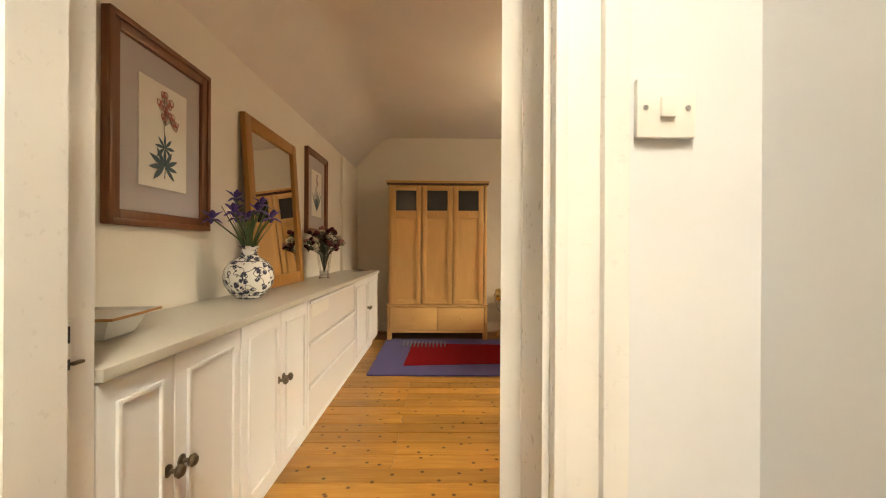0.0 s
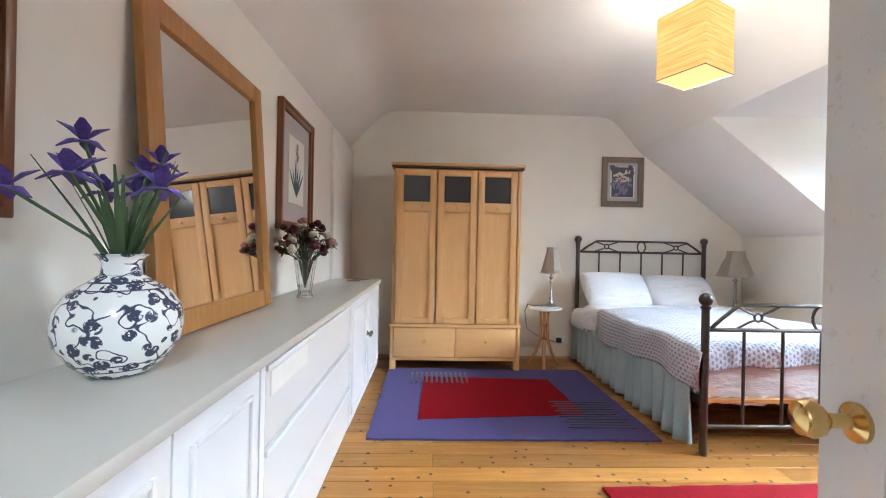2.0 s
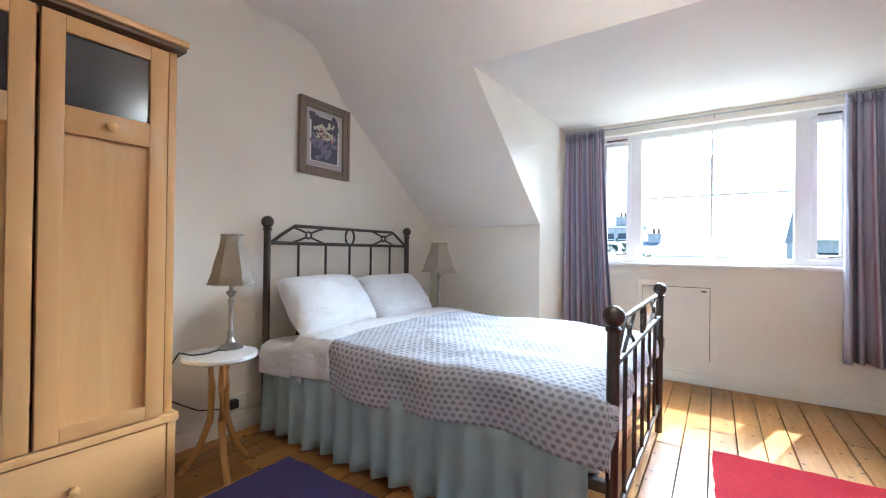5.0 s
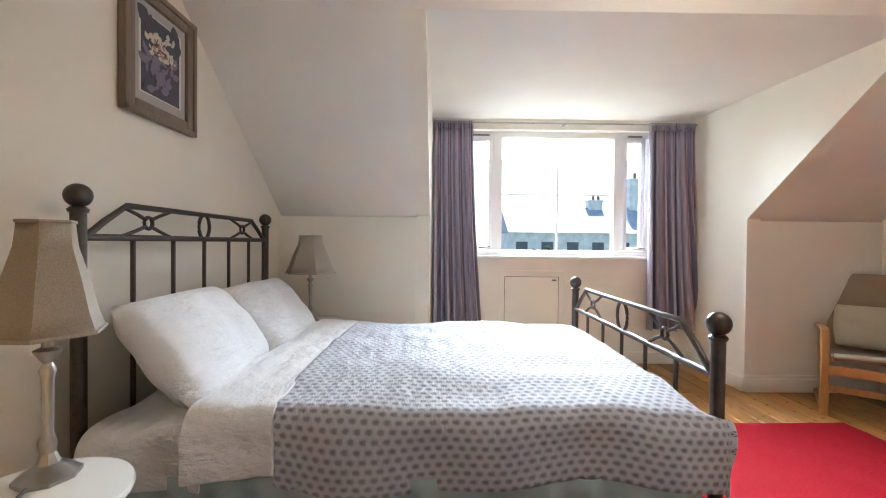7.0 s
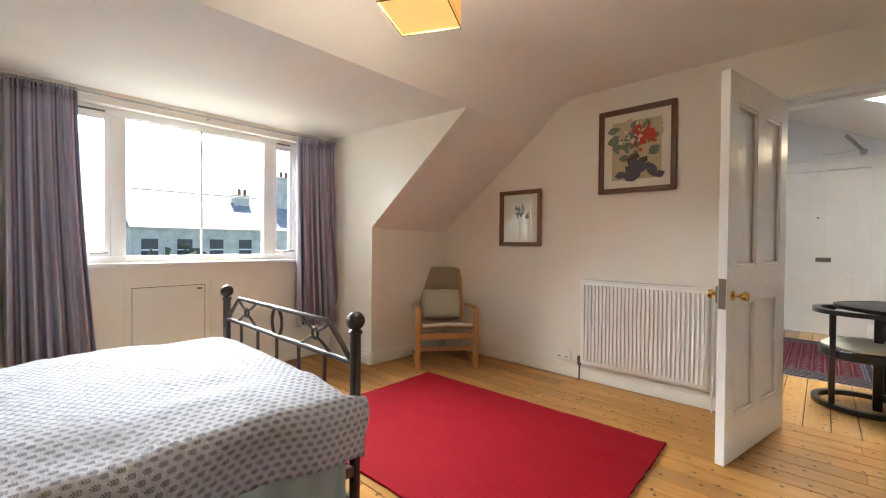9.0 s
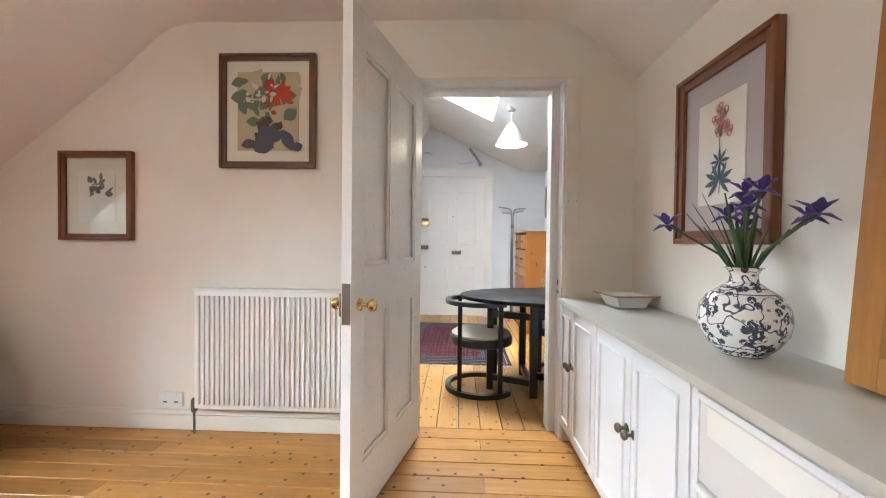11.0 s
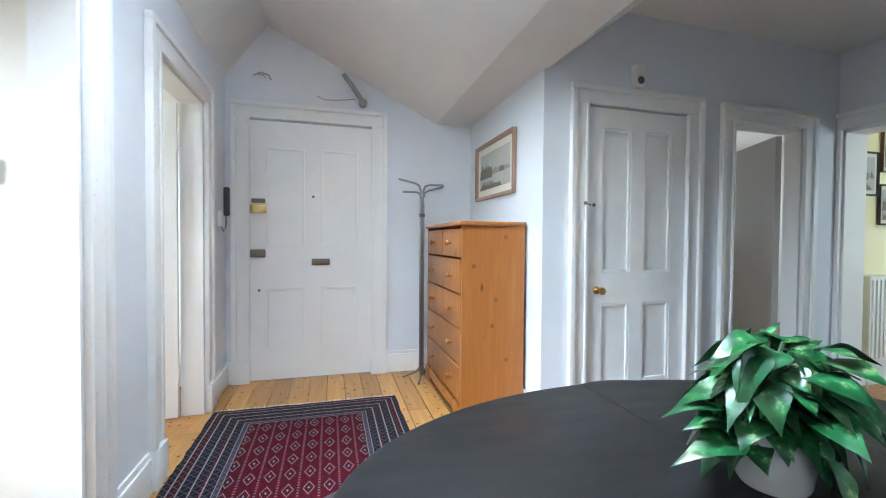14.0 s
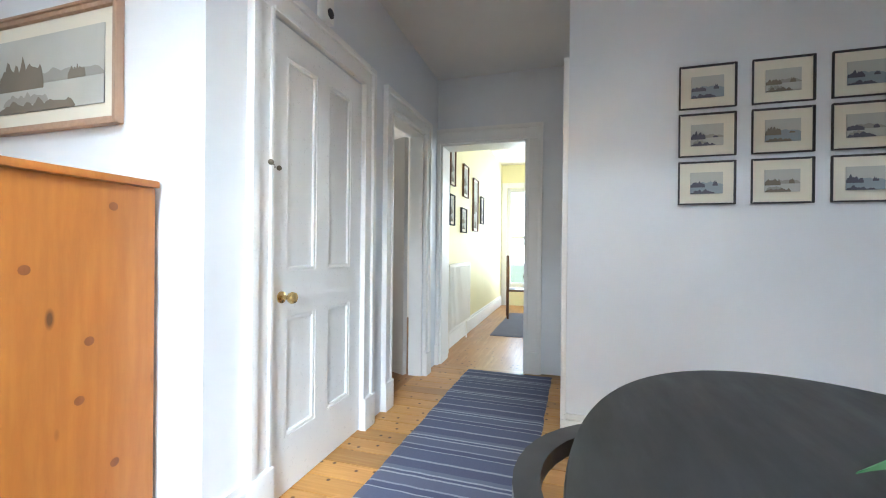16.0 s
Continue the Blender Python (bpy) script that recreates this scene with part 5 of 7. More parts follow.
def blanket(name, label, cat, m, x0, x1, y0, y1, top, sides, foot, puff, seed, hang=(1, 1, 0, 1), thick=0.03):
    """A soft cover over the mattress: drops at -x, +x, head (+y) and foot (-y) as hang says."""
    b = B()
    uv = b.loops.layers.uv.new("UVMap")
    nx, ny = 60, 64
    sl, sr, _, sf = sides * hang[0], sides * hang[1], 0, foot * hang[3]
    U = sl + (x1 - x0) + sr
    V = sf + (y1 - y0)
    grid = []
    for i in range(nx + 1):
        col = []
        for j in range(ny + 1):
            u, v = U * i / nx, V * j / ny
            dx = dy = 0.0
            drop = 0.0
            if u < sl:
                x, d1 = x0, sl - u
            elif u > sl + x1 - x0:
                x, d1 = x1, u - (sl + x1 - x0)
            else:
                x, d1 = x0 + u - sl, 0
            if v < sf:
                y, d2 = y0, sf - v
            else:
                y, d2 = y0 + v - sf, 0
            sx = -1 if u < sl else 1
            r = 0.06
            def fold(d):
                if d <= 0:
                    return 0.0, 0.0
                a = min(d / r, math.pi / 2)
                return r * math.sin(a), r * (1 - math.cos(a)) + max(0, d - r * math.pi / 2)
            o1, h1 = fold(d1)
            o2, h2 = fold(d2)
            inb = min(1, min((x - x0), (x1 - x)) / 0.25 + .0) if not d1 else 0
            inf = min(1, (y - y0) / 0.25) if not d2 else 0
            z = top + puff * (max(0, inb) * 0.7 + 0.3 * max(0, inf)) - max(h1, h2 * (0.0 if d1 else 1.0))
            nz = noise.noise(Vector((x * 2.3, y * 2.3, seed))) * 0.022 + noise.noise(Vector((x * 7, y * 6, seed + 3))) * 0.009 + noise.noise(Vector((x * 3 + y * 16, y * 3 - x * 5, seed + 7))) * 0.006
            wav = 0.018 * math.sin(y * 13 + seed) * min(1, h1 / .1) if d1 else 0
            wav2 = 0.014 * math.sin(x * 15 + seed) * min(1, h2 / .1) if d2 else 0
            lift = 0.05 * noise.noise(Vector((y * 1.3, seed, 0))) if d1 else (0.04 * noise.noise(Vector((x * 1.5, seed, 2))) if d2 else 0)
            k = min(1.0, max(h1, h2) / 0.15)
            col.append(b.verts.new((x + sx * (o1 + wav) * (1 if d1 else 0), y - o2 - wav2, z + nz * (1 - .6 * k) + lift * k)))
        grid.append(col)
    for i in range(nx):
        for j in range(ny):
            f = b.faces.new((grid[i][j], grid[i + 1][j], grid[i + 1][j + 1], grid[i][j + 1]))
            for lp, (a, c) in zip(f.loops, ((i, j), (i + 1, j), (i + 1, j + 1), (i, j + 1))):
                lp[uv].uv = (U * a / nx, V * c / ny)
    bmesh.ops.recalc_face_normals(b, faces=b.faces)
    ob = tagged(new(name, mesh_of(name, b, m, 80)), label, cat)
    md = ob.modifiers.new("thickness", "SOLIDIFY")
    md.thickness, md.offset = thick, -1
    sb = ob.modifiers.new("soft", "SUBSURF")
    sb.levels = sb.render_levels = 1
    return ob


blanket("duvet", "pale duvet printed with rows of small dark sprigs", "duvet", M["duvet"], BX0 - .01, BX1 + .01, BY0 + .02, 4.48, 0.592, 0.27, 0.17, 0.036, 3)
blanket("turned_sheet", "white sheet turned down over the head of the duvet", "sheet", M["linen"], BX0 - .02, BX1 + .02, 4.46, 4.72, 0.604, 0.25, 0.0, 0.02, 9, (1, 1, 0, 0), 0.012)
blanket("under_sheet", "white bottom sheet with hanging edge", "sheet", M["linen"], BX0 - .012, BX1 + .012, 4.68, 5.03, 0.545, 0.24, 0.0, 0.0, 12, (1, 1, 0, 0), 0.008)


def pillow(at, rx, rz, w, h, d, label, m, seed, name="pillow"):
    b = B()
    n = 18
    for s in (1, -1):
        grid = []
        for i in range(n + 1):
            row = []
            for j in range(n + 1):
                u, v = i / n * 2 - 1, j / n * 2 - 1
                e = max(0, (1 - u ** 4) * (1 - v ** 4)) ** 0.55
                pinch = 1 - 0.07 * (u * u * v * v) - 0.05 * (1 - abs(u)) * abs(v) ** 3
                nz = 0.018 * noise.noise(Vector((u * 2 + seed, v * 2, s)))
                row.append(b.verts.new((u * w / 2 * pinch, s * (d / 2 * e + nz * e), v * h / 2 * (1 - .06 * (1 - abs(v)) * abs(u) ** 3))))
            grid.append(row)
        for i in range(n):
            for j in range(n):
                b.faces.new((grid[i][j], grid[i + 1][j], grid[i + 1][j + 1], grid[i][j + 1]))
    bmesh.ops.remove_doubles(b, verts=b.verts, dist=0.0008)
    bmesh.ops.recalc_face_normals(b, faces=b.faces)
    ob = tagged(new(name, mesh_of(name, b, m, 80)), label, name)
    ob.matrix_basis = pose(*at, rx, 0, rz)
    return ob


pillow((1.875, 4.87, 0.735), -38, 3, 0.68, 0.42, 0.17, "plump white pillow leaning on the iron headboard", M["linen"], 1)
pillow((2.52, 4.87, 0.72), -42, -2, 0.66, 0.42, 0.17, "plump white pillow leaning on the iron headboard", M["linen"], 5)


# ---- bedside tables and lamps ----
def bedside(x, y, zt, label):
    o = thing("bedside_table", label, "table", (x, y, 0), group="bedside tables")
    part("tabletop", lathe(B(), [(0.152, zt - 0.028), (0.164, zt - .022), (0.167, zt - 0.012), (0.164, zt - .003), (0.152, zt)], (0, 0, 0), 40), M["ceramic"], o, "round white tabletop")
    for k in range(3):
        a = math.radians(k * 120 + 255)
        pts = [(math.cos(a) * r, math.sin(a) * r, z) for r, z in ((0.045, zt - .03), (0.035, zt * .72), (0.04, zt * .45), (0.09, zt * .2), (0.17, 0.0))]
        b = B()
        tube(b, pts, 0.017, 8, 0.015)
        part("leg", b, M["beech"], o, "bent beech leg")
    return o


def table_lamp(x, y, z, label, r0=0.056, r1=0.12, tall=1.12):
    o = thing("table_lamp", label, "lamp", (x, y, z), group="bedside lamps")
    part("base", lathe(B(), [(0.06, 0), (0.06, 0.008), (0.045, 0.018), (0.022, 0.03), (0.014, 0.05)], (0, 0, 0), 8), M["pewter"], o)
    part("stem", lathe(B(), [(0.013, 0.05), (0.017, 0.07), (0.010, 0.09), (0.012, 0.2), (0.016, 0.215), (0.009, 0.23), (0.024, 0.25), (0.026, 0.256), (0.011, 0.262), (0.011, 0.31)], (0, 0, 0), 14), M["pewter"], o)
    b = B()
    prof = [(r1, 0.29), (r1 * .86, 0.33), (r1 * .72, 0.39), (r0 * 1.12, 0.46), (r0, 0.51)]
    rings = [[b.verts.new((r * math.cos(2 * math.pi * (i + .5) / 6), r * math.sin(2 * math.pi * (i + .5) / 6), h)) for i in range(6)] for r, h in prof]
    for p, q in zip(rings, rings[1:]):
        for i in range(6):
            b.faces.new((p[i], p[(i + 1) % 6], q[(i + 1) % 6], q[i]))
    o.scale = (1, 1, tall)
    s = part("shade", b, M["lampcloth"], o, "flared six-sided taupe fabric shade", 30)
    md = s.modifiers.new("thickness", "SOLIDIFY")
    md.thickness = 0.003
    for r, h in ((r1, 0.29), (r0, 0.51)):
        part("trim", tube(B(), [(r * math.cos(2 * math.pi * (i + .5) / 6) * 1.01, r * math.sin(2 * math.pi * (i + .5) / 6) * 1.01, h) for i in range(7)], 0.004, 6), M["lampcloth"], s)
    return o


bedside(1.14, 4.80, 0.575, "round white-topped bedside table on bent beech legs")
table_lamp(1.21, 4.84, 0.575, "pewter bedside lamp with a flared taupe shade", 0.050, 0.108)
bedside(3.10, 4.80, 0.575, "round bedside table beside the knee wall")
table_lamp(3.06, 4.84, 0.575, "pewter bedside lamp with a flared taupe shade", 0.076, 0.168)
b = tube(B(), [(1.15, 4.83, 0.583), (1.08, 4.80, 0.582), (1.02, 4.82, 0.582), (1.0, 4.9, 0.585), (0.99, 4.98, 0.5), (1.05, 5.12, 0.3), (1.2, 5.13, 0.2), (1.35, 5.14, 0.16)], 0.004, 6)
tagged(new("lamp_cable", mesh_of("lamp_cable", b, M["cable"])), "dark cable of the bedside lamp", "cable")
o = thing("wall_socket", "white double socket on the bed wall with a plug", "socket", (1.42, Y1, 0.13))
part("plate", box(B(), (-0.073, -0.012, 0), (0.073, -0.001, 0.086), 0.004), M["plastic"], o)
part("plug", box(B(), (-0.05, -0.055, 0.02), (0.0, -0.0125, 0.07), 0.008), M["cable"], o, "black plug")

# ---- bedroom: rugs ----
def rug(name, label, x0, y0, x1, y1, m, h=0.012, ripple=0.002, seed=1, rz=0.0):
    b = B()
    uv = b.loops.layers.uv.new("UVMap")
    nx, ny = 40, 40
    cx, cy = (x0 + x1) / 2, (y0 + y1) / 2
    rnd = random.Random(seed)
    g = [[b.verts.new((x0 - cx + (x1 - x0) * i / nx + (0.004 * rnd.uniform(-1, 1) if i in (0, nx) else 0), y0 - cy + (y1 - y0) * j / ny + (0.004 * rnd.uniform(-1, 1) if j in (0, ny) else 0), h + ripple * noise.noise(Vector((i * .25, j * .25, seed))) - (0.004 if i in (0, nx) or j in (0, ny) else 0))) for j in range(ny + 1)] for i in range(nx + 1)]
    for i in range(nx):
        for j in range(ny):
            f = b.faces.new((g[i][j], g[i + 1][j], g[i + 1][j + 1], g[i][j + 1]))
            for lp in f.loops:
                lp[uv].uv = (lp.vert.co.x, lp.vert.co.y)
    edge = [g[i][0] for i in range(nx + 1)] + [g[nx][j] for j in range(1, ny + 1)] + [g[i][ny] for i in range(nx - 1, -1, -1)] + [g[0][j] for j in range(ny - 1, 0, -1)]
    lows = [b.verts.new((v.co.x, v.co.y, 0.001)) for v in edge]
    for i in range(len(edge)):
        j = (i + 1) % len(edge)
        b.faces.new((edge[j], edge[i], lows[i], lows[j]))
    b.faces.new(lows[::-1])
    o = thing(name, label, "rug", (cx, cy, 0.0), rz)
    part("weave", b, m, o, "", 60)
    return o


r = rug("rug", "violet wool rug with a crimson centre and dark bars", -0.335, 3.25, 1.41, 4.63, M["purple"], 0.018, 0.002, 2)
b = prism(B(), [(-0.58, -0.44, 0.0165), (0.55, -0.34, 0.0165), (0.50, 0.38, 0.0165), (-0.55, 0.44, 0.0165)], (0, 0, 0.005))
part("centre_field", b, M["redrug"], r, "crimson wool centre")
for i in range(12):
    b = box(B(), (-0.66 + i * 0.042, 0.26 + 0.02 * (i % 2), 0.0165), (-0.642 + i * 0.042, 0.56, 0.0222), 0.001)
    part("bar", b, M["navy"], r)
for i in range(11):
    b = box(B(), (0.36 + 0.03 * (i % 2), -0.55 + i * 0.042, 0.0165), (0.80 - 0.02 * (i % 3), -0.532 + i * 0.042, 0.0222), 0.001)
    part("bar", b, M["navy"], r)
rug("rug", "plain crimson wool rug on the floorboards", 0.87, 1.41, 2.80, 2.80, M["redrug"], 0.016, 0.004, 7, 1.5)

# ---- radiator ----
o = thing("radiator", "white ribbed panel radiator on the door wall", "radiator", (1.272, 0.0, 0))
RX = 0.463
part("panel", box(B(), (-RX, Y0 + 0.07, 0.16), (RX, Y0 + 0.085, 0.86), 0.004), M["radiator"], o)
part("back_panel", box(B(), (-RX, Y0 + 0.03, 0.16), (RX, Y0 + 0.04, 0.86), 0.003), M["radiator"], o)
nr = 30
me = None
for i in range(nr):
    x = -RX + 0.03 + i * (2 * RX - 0.06) / (nr - 1)
    if me is None:
        me = mesh_of("rib", box(B(), (-0.0085, Y0 + 0.084, 0.19), (0.0085, Y0 + 0.104, 0.83), 0.004), M["radiator"])
    q = new("rib", me)
    q.parent = o
    q.location.x = x
b = box(B(), (-RX - .004, Y0 + 0.028, 0.862), (RX + .004, Y0 + 0.10, 0.874), 0.004)
part("top_grille", b, M["radiator"], o)
for sx in (-1, 1):
    part("bracket", box(B(), (sx * RX * .7 - .015, Y0 + .001, 0.2), (sx * RX * .7 + .015, Y0 + 0.03, 0.8)), M["radiator"], o)
b = tube(B(), [(RX + 0.02, Y0 + 0.055, 0.0), (RX + 0.02, Y0 + 0.055, 0.17), (RX - .01, Y0 + 0.055, 0.18)], 0.008, 8)
v = part("pipe", b, M["oldmetal"], o, "dull copper pipe")
part("valve", lathe(B(), [(0.014, 0.13), (0.018, 0.14), (0.018, 0.2), (0.012, 0.21)], (RX + 0.02, Y0 + 0.055, 0), 12), M["oldmetal"], v)
part("pipe", tube(B(), [(-RX - 0.02, Y0 + 0.055, 0.0), (-RX - 0.02, Y0 + 0.055, 0.82), (-RX + .01, Y0 + 0.055, 0.83)], 0.007, 8), M["radiator"], o)
o = thing("wall_socket", "white double socket low on the wall beside the radiator", "socket", (1.93, Y0, 0.14))
part("plate", box(B(), (-0.073, 0.001, 0), (0.073, 0.013, 0.086), 0.004), M["plastic"], o)
for x in (-0.035, 0.035):
    part("rocker", box(B(), (x - .006, 0.013, 0.06), (x + .006, 0.017, 0.076), 0.002), M["plastic"], o)
    part("pin_holes", box(B(), (x - .012, 0.0125, 0.022), (x + .012, 0.0136, 0.03)), M["ink"], o)

# ---- armchair ----
o = thing("armchair", "bentwood armchair with a taupe canvas pad", "armchair", (3.02, 1.02, 0), 51.0)
# local: front towards +y
for sx in (-1, 1):
    x = sx * 0.275
    pts = [(x, 0.285, 0.0), (x, 0.29, 0.30), (x, 0.287, 0.50), (x, 0.265, 0.545), (x, 0.22, 0.56), (x, -0.05, 0.54), (x, -0.22, 0.52)]
    f = B()
    tube(f, pts, 0.024, 8, None, 0.7)
    part("arm", f, M["beech"], o)
    f = tube(B(), [(x, 0.29, 0.03), (x, 0.0, 0.025), (x, -0.27, 0.03)], 0.02, 8, None, 0.7)
    part("runner", f, M["beech"], o)
    f = tube(B(), [(sx * .245, 0.28, 0.37), (sx * .245, 0.0, 0.32), (sx * .245, -0.18, 0.31), (sx * .245, -0.26, 0.42), (sx * .24, -0.35, 0.70), (sx * .235, -0.40, 0.89)], 0.018, 8)
    part("seat_side", f, M["beech"], o)
part("front_rail", box(B(), (-0.255, 0.27, 0.27), (0.255, 0.295, 0.33), 0.005), M["beech"], o)
part("stretcher", box(B(), (-0.255, 0.12, 0.12), (0.255, 0.14, 0.165), 0.005), M["beech"], o)
part("back_rail", box(B(), (-0.255, -0.285, 0.3), (0.255, -0.262, 0.35), 0.005), M["beech"], o)
b = B()
prof = [(0.30, 0.385), (0.29, 0.405), (0.1, 0.375), (-0.1, 0.35), (-0.19, 0.36), (-0.245, 0.43), (-0.30, 0.58), (-0.35, 0.74), (-0.39, 0.885), (-0.405, 0.91)]
w0 = 0.235
rows = []
for i, (y, z) in enumerate(prof):
    ww = w0 * (1 if i < 8 else 0.98 if i == 8 else 0.9)
    rows.append([b.verts.new((-ww + 2 * ww * k / 10, y, z + 0.008 * math.cos((k / 10 - .5) * math.pi))) for k in range(11)])
for p, q in zip(rows, rows[1:]):
    for k in range(10):
        b.faces.new((p[k], p[k + 1], q[k + 1], q[k]))
bmesh.ops.recalc_face_normals(b, faces=b.faces)
s = part("pad", b, M["chairpad"], o, "taupe canvas pad", 80)
md = s.modifiers.new("thickness", "SOLIDIFY")
md.thickness = 0.05
md2 = s.modifiers.new("soft", "SUBSURF")
md2.levels = md2.render_levels = 2
part("seat_piping", tube(B(), [(-0.23, 0.292, 0.40), (0.0, 0.30, 0.412), (0.23, 0.292, 0.40)], 0.016, 8), M["seatcloth"], o, "pale seat edge")
cu = pillow((3.02, 1.02, 0.0), 0, 0, 0.40, 0.30, 0.12, "small olive-beige cushion on the armchair", M["cushion"], 8, "cushion")
cu.matrix_basis = pose(3.02, 1.02, 0, 0, 0, 51.0) @ pose(0, -0.13, 0.545, 16, 0, 0)

# ---- pendant lamp ----
o = thing("pendant_lamp", "square ribbed amber paper pendant lamp, lit", "lamp", (1.36, 2.95, 0), 27)
zt, zb, hw = 2.36, 2.03, 0.125
for x0, y0, x1, y1 in ((-hw, -hw, hw, -hw + .003), (-hw, hw - .003, hw, hw), (-hw, -hw + .003, -hw + .003, hw - .003), (hw - .003, -hw + .003, hw, hw - .003)):
    part("shade_panel", box(B(), (x0, y0, zb), (x1, y1, zt)), M["shade"], o).visible_shadow = False
for a, c in (((-hw, -hw), (-hw, hw)), ((hw, -hw), (hw, hw)), ((-hw, -hw), (hw, -hw)), ((-hw, hw), (hw, hw))):
    part("wire_edge", tube(B(), [(*a, zb), (*c, zb)], 0.0025, 6), M["oldmetal"], o)
part("diffuser", box(B(), (-hw + .004, -hw + .004, zb + .004), (hw - .004, hw - .004, zb + .008)), glow("lit_paper_diffuser", (1.0, .50, .16), 0.42, (0.5, .3, .12)), o, "glowing thin paper bottom").visible_shadow = False
part("flex", tube(B(), [(0, 0, zt - .1), (0, 0, 2.50)], 0.004, 8), M["plastic"], o)
part("ceiling_rose", lathe(B(), [(0.05, 2.506), (0.05, 2.495), (0.03, 2.475), (0.012, 2.468)], (0, 0, 0), 20), M["plastic"], o)
part("lampholder", lathe(B(), [(0.02, 2.24), (0.02, 2.31), (0.008, 2.33)], (0, 0, 0), 14), M["plastic"], o)

# ---- dormer window ----
WX = 4.2
o = thing("window_1", "white framed dormer window in three lights", "window", (0, 0, 0))
o["kind"] = "structure"
def wbar(y0, y1, z0, z1, x0=WX - .03, x1=WX + .04, nm="window_frame", par=None):
    return part(nm, box(B(), (x0, y0, z0), (x1, y1, z1), 0.004), M["gloss"], par or o)
wbar(WIN[0], WIN[1], 1.0, 1.05)
wbar(WIN[0], WIN[1], 2.115, 2.17)
for y0, y1 in ((1.98, 2.03), (2.23, 2.325), (3.385, 3.475), (3.72, 3.77)):
    wbar(y0, y1, 1.05, 2.115)
def casement(y0, y1):
    e = 0.035
    s = part("sash", box(B(), (WX - .02, y0, 1.052), (WX + .02, y0 + e, 2.113), 0.003), M["gloss"], o)
    for q in ((y1 - e, y1, 1.052, 2.113), (y0 + e, y1 - e, 1.052, 1.052 + e), (y0 + e, y1 - e, 2.113 - e, 2.113)):
        part("sash_bar", box(B(), (WX - .02, q[0], q[2]), (WX + .02, q[1], q[3]), 0.003), M["gloss"], s)
    g = part("pane", box(B(), (WX - .003, y0 + e - .003, 1.052 + e - .003), (WX + .003, y1 - e + .003, 2.113 - e + .003)), M["pane"], o, "clear window glass")
    g.visible_shadow = False
    b = tube(B(), [(WX - .03, (y0 + y1) / 2, 1.07), (WX - .055, (y0 + y1) / 2 - .03, 1.075), (WX - .05, (y0 + y1) / 2 - .1, 1.08)], 0.006, 8)
    part("catch", b, M["oldmetal"], s, "dark window catch")
    part("vent", box(B(), (WX - .035, y0 + .03, 2.125), (WX - .03, y1 - .03, 2.14), 0.002), M["oldmetal"], o, "dark trickle vent")
casement(2.032, 2.228)
casement(3.477, 3.718)
g = part("pane", box(B(), (WX - .003, 2.325, 1.05), (WX + .003, 3.385, 2.115)), M["pane"], o, "clear window glass")
g.visible_shadow = False
part("glazing_bar", box(B(), (WX - .012, 2.846, 1.05), (WX + .012, 2.862, 2.115), 0.003), M["gloss"], o)
part("glazing_bar", box(B(), (WX - .010, 2.325, 1.572), (WX + .010, 3.385, 1.585), 0.003), M["gloss"], o)
part("window_sill", box(B(), (XW - .045, WIN[0] - .03, 0.972), (WX - .03, WIN[1] + .03, 0.999), 0.005), M["gloss"], o)
o = thing("access_panel", "cream painted access hatch below the window", "hatch", (XW, 0, 0))
part("hatch", box(B(), (-0.006, 2.86, 0.20), (-0.001, 3.36, 0.80), 0.002), M["cream"], o)
for y0, y1, z0, z1 in ((2.80, 2.815, 0.15, 0.86), (3.40, 3.415, 0.15, 0.86), (2.815, 3.40, 0.845, 0.86)):
    part("bead", box(B(), (-0.010, y0, z0), (-0.001, y1, z1), 0.002), M["cream"], o)
# near-black strips on the wall stand in for shade in the hatch joint
for y0, y1, z0, z1 in ((2.856, 2.860, 0.20, 0.80), (3.36, 3.363, 0.20, 0.80), (2.856, 3.363, 0.80, 0.804)):
    part("gap", box(B(), (-0.0045, y0, z0), (-0.001, y1, z1)), M["dark"], o, "dark strip painted as the shade in the gap round the hatch")
part("catch", box(B(), (-0.014, 2.88, 0.765), (-0.006, 2.92, 0.78), 0.002), M["oldmetal"], o, "small dark catch")

# curtain rail and curtains
o = thing("curtain_rail", "thin metal curtain rail under the dormer ceiling", "curtain rail")
part("rail", tube(B(), [(4.0, D0 + .01, 2.20), (4.0, D1 - .01, 2.20)], 0.008, 8), M["chrome"], o)
for y in (D0 + .015, 2.84, D1 - .015):
    part("bracket", box(B(), (3.99, y - .008, 2.195), (XW - .001, y + .008, 2.21), 0.002), M["chrome"], o)
for pts, lab, sd in (([(4.0, 4.03), (4.0, 3.68)], "lilac and grey striped curtain drawn to the side", 3), ([(4.0, 2.08), (4.0, 1.66)], "lilac and grey striped curtain drawn to the side", 8)):
    c = gather(pts, M["curtain"], 2.17, 0.34, 0.05, 7, "curtain", lab, "curtain", seed=sd, flare=0.28)
    c["group"] = "dormer curtains"
    hd = gather(pts, M["curtain"], 2.215, 2.14, 0.03, 18, "heading_tape", "", "", seed=sd + 1)
    for kk in ("label", "category"):
        if kk in hd:
            del hd[kk]
    hd.parent = c

